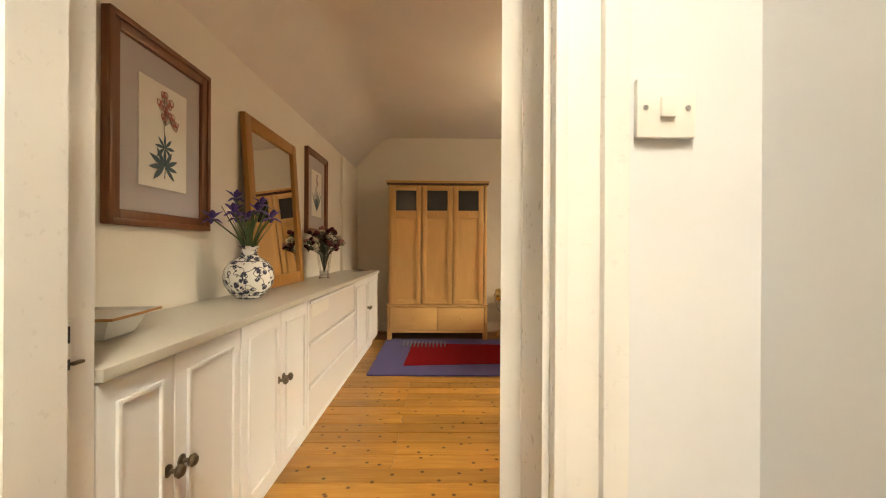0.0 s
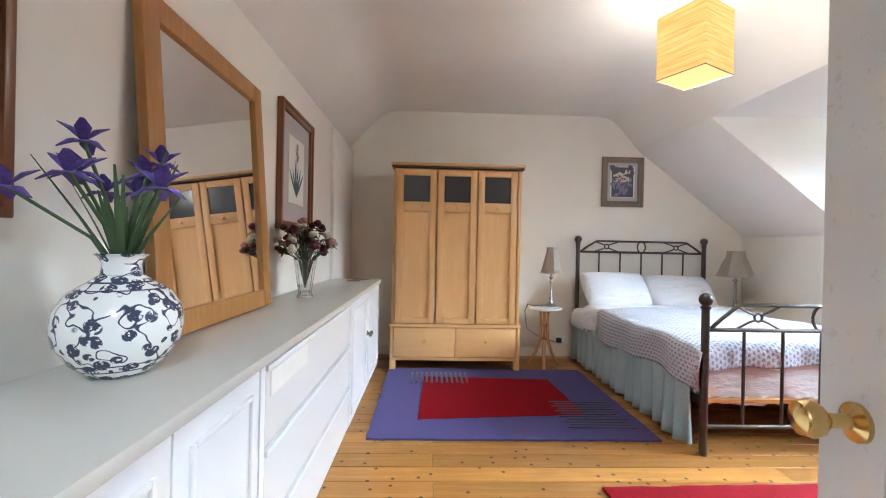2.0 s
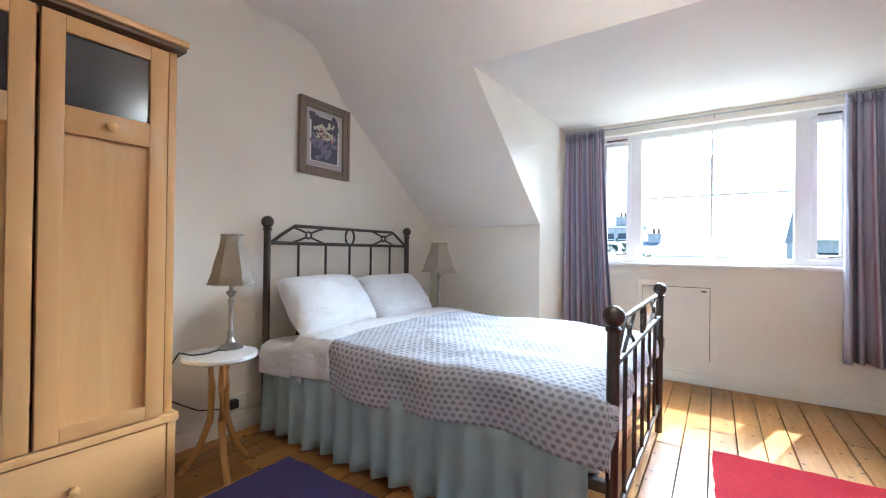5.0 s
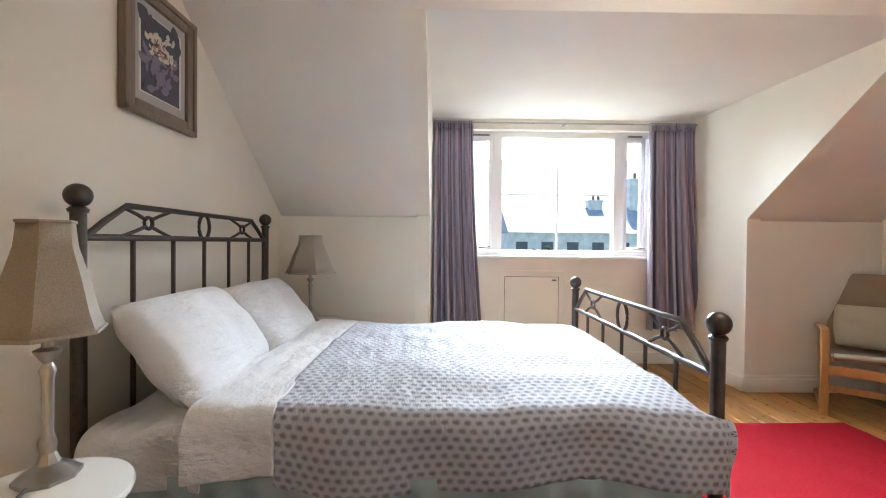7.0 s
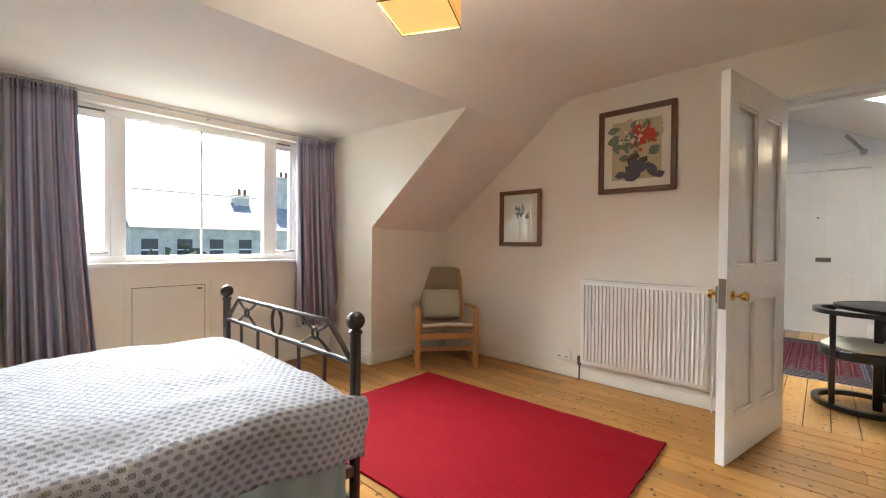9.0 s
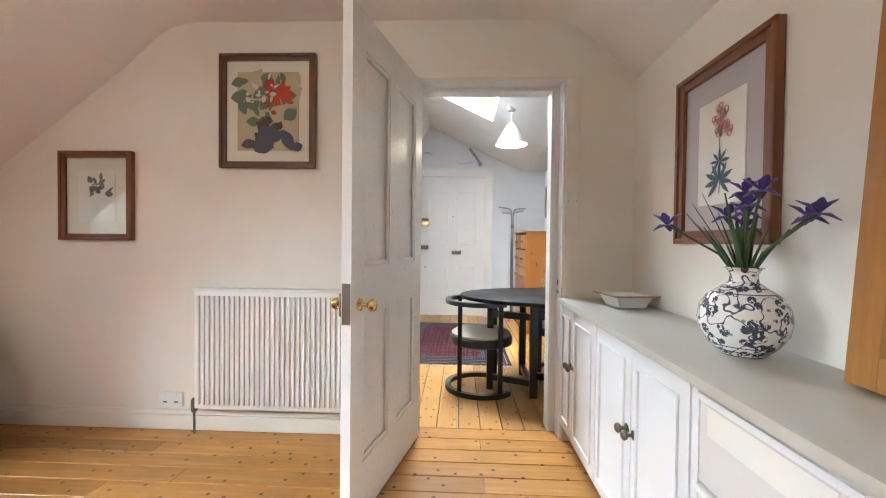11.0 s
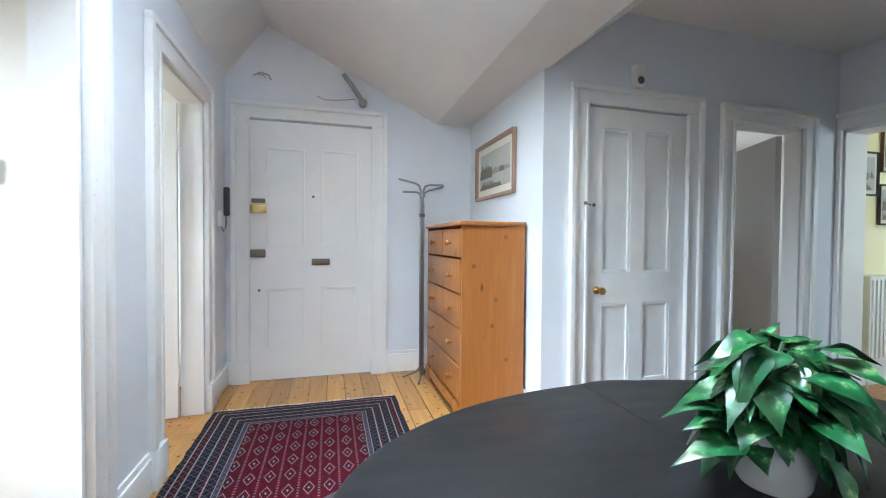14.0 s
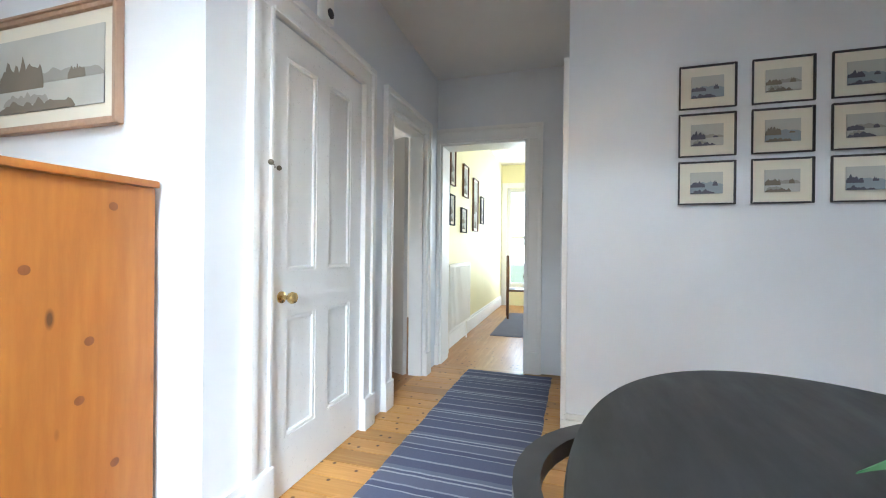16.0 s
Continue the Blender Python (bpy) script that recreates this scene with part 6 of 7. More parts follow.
# ---- hall: table, chairs, plant ----
TX, TY, TA, TB, TZ = -0.63, -0.32, 0.80, 0.505, 0.74
o = thing("dining_table", "oval black-stained gate-leg dining table", "table", (TX, TY, 0))
def oval(z, k):
    return [(TA * k * math.cos(2 * math.pi * i / 96), TB * k * math.sin(2 * math.pi * i / 96), z) for i in range(96)]
def oval_piece(xa, xb):
    b = B()
    prof = [(TZ - 0.03, 0.985), (TZ - 0.024, 0.997), (TZ - 0.01, 1.0), (TZ - 0.002, 0.996), (TZ, 0.99)]
    rings = [[b.verts.new(p) for p in oval(z, k)] for z, k in prof]
    for p, q in zip(rings, rings[1:]):
        for i in range(96):
            b.faces.new((p[i], p[(i + 1) % 96], q[(i + 1) % 96], q[i]))
    b.faces.new(rings[0][::-1])
    b.faces.new(rings[-1])
    for x, keep in ((xa, 1), (xb, -1)):
        if x is None:
            continue
        r = bmesh.ops.bisect_plane(b, geom=b.verts[:] + b.edges[:] + b.faces[:], plane_co=(x, 0, 0), plane_no=(-keep, 0, 0), clear_outer=True)
        bmesh.ops.holes_fill(b, edges=[e for e in b.edges if e.is_boundary])
    return b
part("leaf", oval_piece(None, 0.0190), M["tabletop"], o, "half of the black top")
part("leaf", oval_piece(0.0207, None), M["tabletop"], o, "half of the black top")
for sx in (-1, 1):
    for sy in (-1, 1):
        part("leg", box(B(), (sx * .25 - .028, sy * .27 - .028, 0), (sx * .25 + .028, sy * .27 + .028, TZ - .032), 0.004), M["blackwood"], o)
    part("stretcher", box(B(), (sx * .25 - .02, -0.242, 0.05), (sx * .25 + .02, 0.242, 0.10), 0.003), M["blackwood"], o)
    part("gate_leg", box(B(), (sx * .56 - .025, sx * .1 - .025, 0), (sx * .56 + .025, sx * .1 + .025, TZ - .032), 0.004), M["blackwood"], o)
    part("gate_rail", bar(B(), [(sx * .27, sx * .24, 0.10), (sx * .54, sx * .115, 0.10)], 0.035, 0.045), M["blackwood"], o)
    part("gate_rail", bar(B(), [(sx * .27, sx * .24, 0.60), (sx * .54, sx * .115, 0.60)], 0.035, 0.05), M["blackwood"], o)
for z in (0.075, 0.56, 0.66):
    part("apron", box(B(), (-0.222, -0.02, z - .025), (0.222, 0.02, z + .025), 0.003), M["blackwood"], o)
for sy in (-1, 1):
    part("apron", box(B(), (-0.222, sy * .27 - .015, TZ - .11), (0.222, sy * .27 + .015, TZ - .033), 0.003), M["blackwood"], o)


def barrel_chair(at, rz, label):
    """Front towards local +x; horseshoe rail and base open at the front."""
    o = thing("barrel_chair", label, "chair", at, rz, "black barrel chairs")
    R = 0.265
    def shoe(r, z, a0=52, n=30):
        pts = [(r * math.cos(math.radians(a0 + (360 - 2 * a0) * i / n)), r * math.sin(math.radians(a0 + (360 - 2 * a0) * i / n)), z) for i in range(n + 1)]
        return pts
    part("back_rail", bar(B(), shoe(R, 0.695), 0.045, 0.032), M["blackwood"], o)
    part("base_ring", bar(B(), shoe(R, 0.018, 40), 0.04, 0.036), M["blackwood"], o)
    for a in (60, 130, 230, 300):
        x, y = R * math.cos(math.radians(a)), R * math.sin(math.radians(a))
        part("post", box(B(), (x - .017, y - .017, 0.036), (x + .017, y + .017, 0.68), 0.004), M["blackwood"], o)
    part("seat_frame", lathe(B(), [(0.235, 0.36), (0.248, 0.37), (0.248, 0.42), (0.235, 0.43)], (0, 0, 0), 40), M["blackwood"], o)
    part("seat_pad", lathe(B(), [(0.232, 0.428), (0.236, 0.445), (0.20, 0.47), (0.12, 0.484), (0.01, 0.488)], (0, 0, 0), 40), M["seatcloth"], o, "domed cream seat pad")
    return o


barrel_chair((0.0, -0.25, 0), 180, "black barrel chair with a cream seat pad by the table")
barrel_chair((-0.74, -0.62, 0), 90, "black barrel chair with a cream seat pad by the table")

PXY = (-0.645, -0.275)
o = thing("pot_plant", "bushy variegated green pot plant on the black table", "plant", (*PXY, TZ))
part("pot", lathe(B(), [(0.052, 0.0), (0.058, 0.01), (0.072, 0.095), (0.076, 0.11), (0.071, 0.112), (0.066, 0.095), (0.01, 0.09)], (0, 0, 0), 28), M["ceramic"], o, "white ceramic pot")
def leaf_mesh(name, ln, wd, bend):
    b = B()
    n, m = 8, 4
    g = []
    for i in range(n + 1):
        f = i / n
        w = wd * (math.sin(math.pi * min(1, f * 1.02) ** 0.75) if f < 1 else 0) * (1 - .25 * f)
        row = []
        for j in range(-m // 2, m // 2 + 1):
            t = j / (m / 2)
            row.append(b.verts.new((f * ln, t * w / 2, -bend * f * f * ln + abs(t) * w * 0.08 + 0.004 * math.sin(f * 9 + t * 2))))
        g.append(row)
    for p, q in zip(g, g[1:]):
        for k in range(m):
            b.faces.new((p[k], p[k + 1], q[k + 1], q[k]))
    return mesh_of(name, b, M["leaf"], 80)
lm = [leaf_mesh("leaf", l, w, bd) for l, w, bd in ((0.115, 0.115, .7), (0.125, 0.125, .9), (0.10, 0.105, .5), (0.13, 0.12, 1.2))]
rnd = random.Random(11)
stems = B()
for i in range(150):
    a = rnd.uniform(0, 2 * math.pi)
    lay_ = i / 150
    r = rnd.uniform(0.015, 0.10) * (1 - .2 * lay_)
    z = 0.08 + 0.17 * lay_ + rnd.uniform(-.02, .03) - 0.35 * max(0, r - .08)
    q = new("leaf", rnd.choice(lm))
    q.parent = o
    q.matrix_basis = Matrix.Translation((r * math.cos(a), r * math.sin(a), z)) @ Euler((rnd.uniform(-.5, .5), rnd.uniform(-.5, .55) - .25 * lay_, a + rnd.uniform(-.6, .6))).to_matrix().to_4x4() @ Matrix.Scale(rnd.uniform(.45, .72), 4)
    if i % 3 == 0:
        tube(stems, [(0.01 * math.cos(a), 0.01 * math.sin(a), 0.09), (r * .5 * math.cos(a), r * .5 * math.sin(a), z * .8 + .03), (r * math.cos(a), r * math.sin(a), z)], 0.003, 5)
part("stems", stems, M["stem"], o)

# ---- hall: rugs ----
r = rug("rug", "dark red and navy patterned rug with fringed ends", -0.325, -2.785, 0.915, -0.815, M["hallrug"], 0.009, 0.002, 4)
for s in (-1, 1):
    b = B()
    rn = random.Random(5 + s)
    for i in range(110):
        x = -0.615 + 1.23 * i / 109
        tube(b, [(x, s * 0.98, 0.004), (x + rn.uniform(-.006, .006), s * (1.0 + rn.uniform(0, .02)), 0.003)], 0.002, 4)
    part("fringe", b, M["linen"], r, "short cream fringe")
rug("runner_rug", "blue-grey striped cotton runner in the passage", -3.62, -1.69, -1.3, -0.96, M["runner"], 0.006, 0.002, 6, -1.0)

# ---- hall: chest of drawers ----
o = thing("chest_of_drawers", "tall knotty pine chest of drawers", "chest of drawers", (0, 0, 0))
c0, c1, w0, w1 = -1.095, -0.66, -3.14, -2.19
part("top", box(B(), (c0 - .005, w0 - .015, 1.285), (c1 + .02, w1 + .018, 1.31), 0.007), M["pine"], o)
part("side_panel", box(B(), (c0, w1 - .02, 0.09), (c1, w1, 1.284)), M["pine"], o)
part("side_panel", box(B(), (c0, w0, 0.09), (c1, w0 + .02, 1.284)), M["pine"], o)
b = box(B(), (c0, w0 + .02, 0.09), (c0 + .012, w1 - .02, 1.284))
part("back_panel", b, M["pine"], o)
b = box(B(), (c0, w1 - .022, 0.0), (c1 + .016, w1 + .012, 0.115), 0.005)
box(b, (c1 - .004, w0 - .01, 0.0), (c1 + .016, w0 + .14, 0.115), 0.005)
box(b, (c1 - .004, w1 - .14, 0.0), (c1 + .016, w1 - .022, 0.115), 0.005)
box(b, (c1 - .004, w0 + .14, 0.05), (c1 + .016, w1 - .14, 0.115), 0.005)
part("plinth", b, M["pine"], o)
rowsz = [(0.13, 0.365), (0.375, 0.60), (0.61, 0.83), (0.84, 1.06), (1.075, 1.265)]
for j, (z0, z1) in enumerate(rowsz):
    cells = ((w0 + .03, (w0 + w1) / 2 - .006), ((w0 + w1) / 2 + .006, w1 - .03)) if j == 4 else ((w0 + .03, w1 - .03),)
    for y0, y1 in cells:
        d = part("drawer", box(B(), (c1 - .02, y0, z0), (c1 + .002, y1, z1), 0.004), M["pine"], o)
        part("bead", box(B(), (c1 + .0021, y0 + .012, z1 - .014), (c1 + .006, y1 - .012, z1 - .008), 0.002), M["pine"], d)
        ks = [(y0 + y1) / 2] if j == 4 else [y0 + (y1 - y0) * .22, y0 + (y1 - y0) * .78]
        for ky in ks:
            part("knob", lathe(B(), [(0.013, 0), (0.011, 0.008), (0.009, 0.016), (0.019, 0.026), (0.02, 0.034), (0.012, 0.042), (0.002, 0.044)], (c1 + .002, ky, (z0 + z1) / 2), 16, "X"), M["pine"], d, "turned pine knob")
for i, (x, z) in enumerate(((-0.96, 1.21), (-0.74, 1.02), (-0.895, 0.80), (-0.87, 0.63), (-0.97, 0.40))):
    part("knot", lathe(B(), [(0.014, 0), (0.010, 0.0007), (0.002, 0.001)], (x, w1, z), 12, "Y"), M["frame_red"], o, "dark round knot")

# ---- coat stand ----
o = thing("coat_stand", "thin steel coat stand with bent arms", "coat stand", (-0.60, -3.11, 0), 20)
part("pole", tube(B(), [(0.012, 0, 0.03), (0.012, 0, 1.55)], 0.011, 10), M["steel"], o)
part("pole", tube(B(), [(-0.012, 0, 0.03), (-0.012, 0, 1.50)], 0.011, 10), M["steel"], o)
for k, (zz, a) in enumerate(((1.66, 10), (1.60, 100), (1.66, 190), (1.60, 280))):
    ca, sa = math.cos(math.radians(a)), math.sin(math.radians(a))
    part("arm", tube(B(), [(ca * .012, sa * .012, 1.45), (ca * .014, sa * .014, zz - .06), (ca * .035, sa * .035, zz - .015), (ca * .08, sa * .08, zz), (ca * .25, sa * .25, zz + .015)], 0.009, 8), M["steel"], o)
for a in (50, -40, -90, 185):
    a = math.radians(a)
    part("foot", tube(B(), [(0, 0, 0.11), (math.cos(a) * .05, math.sin(a) * .05, 0.06), (math.cos(a) * .16, math.sin(a) * .16, 0.012)], 0.009, 8), M["steel"], o)
part("collar", lathe(B(), [(0.026, 1.38), (0.026, 1.41)], (0, 0, 0), 12), M["oldmetal"], o)

# ---- hall pictures ----
p = picture("landscape_print", "framed sepia river landscape in a pale wooden frame", 0.77, 0.465, M["frame_pale"], 0.03, M["mount_cream"], 0.055, view_art(3, A["mist"], A["stone"], A["sepia"], A["mist"], .40))
p.matrix_basis = pose(HC, -2.757, 1.527, 0, 0, 90)
for j in range(3):
    for i in range(3):
        y0 = -0.165 + i * 0.315
        z0 = 1.80 - j * 0.24
        rr = 20 + j * 3 + i
        p = picture("framed_print", "small engraved view in a thin black frame", 0.25, 0.215, M["ink"], 0.009, M["mount_cream"], 0.045, view_art(rr, A["mist"], A["stone"] if rr % 2 else A["water"], A["slate"] if rr % 3 else A["sepia"], A["mist"] if rr % 2 else A["water"], .12 + .06 * (rr % 5)), 0.014)
        p["group"] = "grid of framed prints"
        p.matrix_basis = pose(PX, y0, z0, 0, 0, 90)

# ---- hall fittings ----
o = thing("door_chime", "small white box with a dark round sensor above the cupboard", "sensor", (-1.785, CY, 2.185))
part("case", box(B(), (-0.035, 0.001, 0), (0.035, 0.055, 0.15), 0.006), M["plastic"], o)
part("lens", lathe(B(), [(0.024, 0.055), (0.024, 0.06), (0.015, 0.064)], (0.0, 0, 0.045), 18, "Y"), M["ink"], o, "dark round lens")
o = thing("entry_phone", "white wall entry phone with a dark handset", "entry phone", (HX, -3.17, 1.28))
part("cradle", box(B(), (-0.035, -0.045, 0.0), (-0.001, 0.045, 0.12), 0.008), M["plastic"], o)
part("handset", box(B(), (-0.075, -0.025, 0.08), (-0.036, 0.025, 0.30), 0.012), M["cable"], o, "dark handset")
part("cord", tube(B(), [(-0.05, 0, 0.08), (-0.055, 0.02, 0.0), (-0.04, 0.03, -0.04), (-0.02, 0.02, 0.01)], 0.004, 6), M["cable"], o)
o = thing("wall_pipe", "short dull metal pipe and spotlight over the front door", "fitting", (0, HE, 0))
part("pipe", tube(B(), [(0.04, 0.02, 2.60), (-0.03, 0.05, 2.50), (-0.11, 0.06, 2.38)], 0.02, 10), M["pewter"], o)
part("cap", lathe(B(), [(0.035, 0.03), (0.035, 0.08), (0.02, 0.09)], (-0.12, 0, 2.36), 14, "Y"), M["pewter"], o)
part("wire", tube(B(), [(0.26, 0.004, 2.40), (0.2, 0.006, 2.375), (0.1, 0.006, 2.38), (-0.06, 0.02, 2.40)], 0.004, 6), M["pewter"], o)
o = thing("loose_wire", "loose grey wire end over the front door", "wire", (0, HE, 0))
part("wire", tube(B(), [(0.76, 0.004, 2.52), (0.70, 0.006, 2.55), (0.64, 0.02, 2.53), (0.62, 0.03, 2.49)], 0.006, 6), M["pewter"], o)
part("wire", tube(B(), [(0.72, 0.004, 2.53), (0.68, 0.012, 2.53), (0.66, 0.02, 2.50)], 0.004, 6), M["pewter"], o)


def switch_plate(name, label, m4, w=0.088, h=0.088, rocker=True):
    o = thing(name, label, "switch")
    part("plate", box(B(), (-w / 2, 0.0, -h / 2), (w / 2, 0.012, h / 2), 0.003), M["plastic"], o)
    if rocker:
        part("rocker", box(B(), (-0.011, 0.0121, -0.015), (0.011, 0.02, 0.015), 0.003), M["plastic"], o)
    for x in (-w * .36, w * .36):
        part("screw", lathe(B(), [(0.004, 0.012), (0.004, 0.0135)], (x, 0, 0), 8, "Y"), M["chrome"], o)
    o.matrix_basis = m4
    return o


switch_plate("light_switch", "white square light switch on the hall wall", pose(0.617, 0.379, 1.30, 0, 0, 180))
switch_plate("blank_plate", "cream painted blank plate beside the bedroom door", pose(-0.468, 0.613, 1.405, 0, 0, 0), 0.066, 0.066, False)
switch_plate("light_switch", "white double light switch in the side room", pose(1.33, -1.498, 1.42, 0, 0, 0), 0.14, 0.088)
o = thing("strike_plate", "small dark lock keep on the door jamb", "lock keep", (DOOR[0] - .03, 0.53, 0.9))
part("plate", box(B(), (-0.002, -0.016, -0.05), (0.002, 0.016, 0.05), 0.001), M["gloss"], o, "white painted keep plate")
for z0, z1 in ((-0.042, -0.022), (0.008, 0.040)):
    part("slot", box(B(), (0.001, -0.007, z0), (0.0032, 0.007, z1)), M["ink"], o, "dark slot")
part("latch_lip", box(B(), (0.002, 0.006, -0.034), (0.012, 0.03, -0.028), 0.001), M["oldmetal"], o, "small dull latch lip")

# roof light
o = thing("rooflight", "pine framed roof light in the sloping ceiling", "window", (0, 0, 0))
o["kind"] = "structure"
k0, k1 = hs(SKY[0]) + .17, hs(SKY[1]) + .17
for xa, xb, yy0, yy1 in ((SKY[0], SKY[0] + .06, SKY[2], SKY[3]), (SKY[1] - .06, SKY[1], SKY[2], SKY[3]), (SKY[0] + .06, SKY[1] - .06, SKY[2], SKY[2] + .06), (SKY[0] + .06, SKY[1] - .06, SKY[3] - .06, SKY[3])):
    za, zb_ = hs(xa) + .17, hs(xb) + .17
    part("window_frame", prism(B(), [(xa, yy0, za), (xb, yy0, zb_), (xb, yy1, zb_), (xa, yy1, za)], (0, 0, 0.05)), M["beech"], o, "varnished pine frame")
g = part("pane", prism(B(), [(SKY[0] + .055, SKY[2] + .055, hs(SKY[0] + .055) + .19), (SKY[1] - .055, SKY[2] + .055, hs(SKY[1] - .055) + .19), (SKY[1] - .055, SKY[3] - .055, hs(SKY[1] - .055) + .19), (SKY[0] + .055, SKY[3] - .055, hs(SKY[0] + .055) + .19)], (0, 0, 0.006)), M["pane"], o, "clear roof light glass")
g.visible_shadow = False

# cone pendant
LX, LY = -0.315, -1.04
o = thing("pendant_lamp", "white cone-shaped pendant lamp, lit", "lamp", (LX, LY, 0))
zc0 = hs(LX)
part("ceiling_rose", lathe(B(), [(0.045, zc0 + .02), (0.045, zc0 - .02), (0.02, zc0 - .03)], (0, 0, 0), 18), M["pewter"], o)
part("flex", tube(B(), [(0, 0, zc0 - .02), (0, 0, 2.30)], 0.004, 6), M["plastic"], o)
b = B()
rings = [[b.verts.new((r * math.cos(2 * math.pi * i / 40), r * math.sin(2 * math.pi * i / 40), z)) for i in range(40)] for r, z in ((0.025, 2.33), (0.04, 2.315), (0.155, 2.12))]
for p, q in zip(rings, rings[1:]):
    for i in range(40):
        b.faces.new((p[i], p[(i + 1) % 40], q[(i + 1) % 40], q[i]))
bmesh.ops.recalc_face_normals(b, faces=b.faces)
s = part("shade", b, M["conelamp_out"], o, "white cone shade", 60)
b = B()
rings = [[b.verts.new((r * math.cos(2 * math.pi * i / 40), r * math.sin(2 * math.pi * i / 40), z)) for i in range(40)] for r, z in ((0.022, 2.325), (0.037, 2.31), (0.152, 2.1205))]
for p, q in zip(rings, rings[1:]):
    for i in range(40):
        b.faces.new((p[(i + 1) % 40], p[i], q[i], q[(i + 1) % 40]))
part("lining", b, M["conelamp_in"], s, "warm lit inside of the shade", 60)
part("light_bulb", ball(B(), (0, 0, 2.19), 0.028), M["bulb"], o, "glowing bulb")

# ---- doors in the other openings ----
d2 = panel_door("side_door", "white painted side room door standing open", 0.74, 2.06, [(0.11, 0.32, 1.05, 1.9), (0.42, 0.63, 1.05, 1.9), (0.11, 0.32, 0.24, 0.86), (0.42, 0.63, 0.24, 0.86)])
d2.matrix_basis = pose(HX + .145, D2H[0] + .025, 0.006, 0, 0, 4)
for z in (0.25, 1.75):
    part("hinge", box(B(), (-0.006, 0.0, z), (0.002, 0.04, z + .1), 0.002), M["gloss"], d2)
d3 = panel_door("passage_door", "plain grey-white painted door standing open behind the passage", 0.66, 2.02, [], M["kitchen_door"])
d3.matrix_basis = pose(R3[0] + .03, CY - .13, 0.006, 0, 0, math.degrees(math.atan2(-.62, -.29)))
knob(d3, (0.6, 0.042, 0.9), M["oldmetal"], 1)
knob(d3, (0.6, 0.0, 0.9), M["oldmetal"], -1)
o = thing("pendant_lamp", "orange paper pendant shade in the back room", "lamp", (-4.15, -3.42, 0))
part("shade", lathe(B(), [(0.10, 2.08), (0.13, 2.1), (0.13, 2.32), (0.10, 2.34)], (0, 0, 0), 24), glow("orange_lit_shade", (1.0, 0.36, 0.02), 0.5, (0.8, 0.35, 0.05)), o)
part("flex", tube(B(), [(0, 0, 2.34), (0, 0, 2.6)], 0.004, 6), M["plastic"], o)
o = thing("white_cabinet", "white painted tall cabinet in the back room", "cabinet", (-4.3, -3.95, 0))
part("body", box(B(), (-0.4, -0.22, 0), (0.4, 0.2, 1.2), 0.006), M["gloss"], o)
part("top", box(B(), (-0.42, -0.23, 1.2), (0.42, 0.225, 1.225), 0.006), M["gloss"], o)
for sx in (-1, 1):
    part("door", box(B(), (min(sx * .01, sx * .39), 0.2, 0.42), (max(sx * .01, sx * .39), 0.216, 1.18), 0.003), M["gloss"], o)
    part("drawer", box(B(), (min(sx * .01, sx * .39), 0.2, 0.06), (max(sx * .01, sx * .39), 0.216, 0.40), 0.003), M["frame_red"], o, "dark red-brown lower front")

# ---- dining room beyond the passage ----
o = thing("radiator", "white panel radiator on the yellow wall", "radiator", (-4.5, -2.06, 0))
part("panel", box(B(), (-0.45, 0.03, 0.22), (0.45, 0.09, 0.92), 0.006), M["radiator"], o)
for i in range(18):
    part("rib", box(B(), (-0.42 + i * .0494 - .012, 0.09, 0.25), (-0.42 + i * .0494 + .012, 0.10, 0.89), 0.004), M["radiator"], o)
for sx in (-1, 1):
    part("pipe", tube(B(), [(sx * .40, 0.06, 0), (sx * .40, 0.06, 0.22)], 0.009, 8), M["radiator"], o)
for i, (x, z, w, h) in enumerate(((-4.12, 1.58, 0.24, 0.36), (-4.38, 1.78, 0.20, 0.42), (-4.36, 1.34, 0.2, 0.34), (-4.98, 1.72, 0.26, 0.40), (-4.9, 1.28, 0.26, 0.3), (-5.55, 1.32, 0.3, 0.72), (-6.0, 1.45, 0.22, 0.40))):
    p = picture("framed_photo", "framed picture hung on the yellow wall", w, h, M["frame_brown"] if i % 2 else M["ink"], 0.014, M["mount_cream"], 0.03, view_art(40 + i, A["mist"], A["stone"], A["sepia"], A["mist"], .3), 0.02)
    p["group"] = "pictures on the yellow wall"
    p.matrix_basis = pose(x, -2.06, z, 0, 0, 180)
o = thing("window_2", "tall white sash window of the dining room", "window")
o["kind"] = "structure"
for y0, y1, z0, z1 in ((-1.95, -1.88, .35, 2.25), (-1.02, -.95, .35, 2.25), (-1.88, -1.02, .35, .43), (-1.88, -1.02, 2.18, 2.25), (-1.88, -1.02, 1.28, 1.33)):
    part("window_frame", box(B(), (-8.06, y0, z0), (-7.97, y1, z1), 0.004), M["gloss"], o)
for y0, y1, z0, z1 in ((-2.05, -1.95, 0.0, 2.35), (-.95, -.85, 0.0, 2.35), (-1.95, -.95, 2.25, 2.35)):
    part("casing", box(B(), (-7.949, y0, z0), (-7.91, y1, z1), 0.004), M["gloss"], o)
g = part("pane", box(B(), (-8.03, -1.88, .43), (-8.024, -1.02, 2.18)), M["pane"], o)
g.visible_shadow = False
rug("rug", "dark flat-woven rug under the dining table", -7.0, -1.75, -5.1, -0.4, M["navy"], 0.008, 0.002, 13)
o = thing("dining_table", "brown wooden dining table in the yellow room", "table", (-6.1, -0.95, 0))
part("tabletop", box(B(), (-0.75, -0.42, 0.72), (0.75, 0.42, 0.75), 0.006), M["frame_brown"], o)
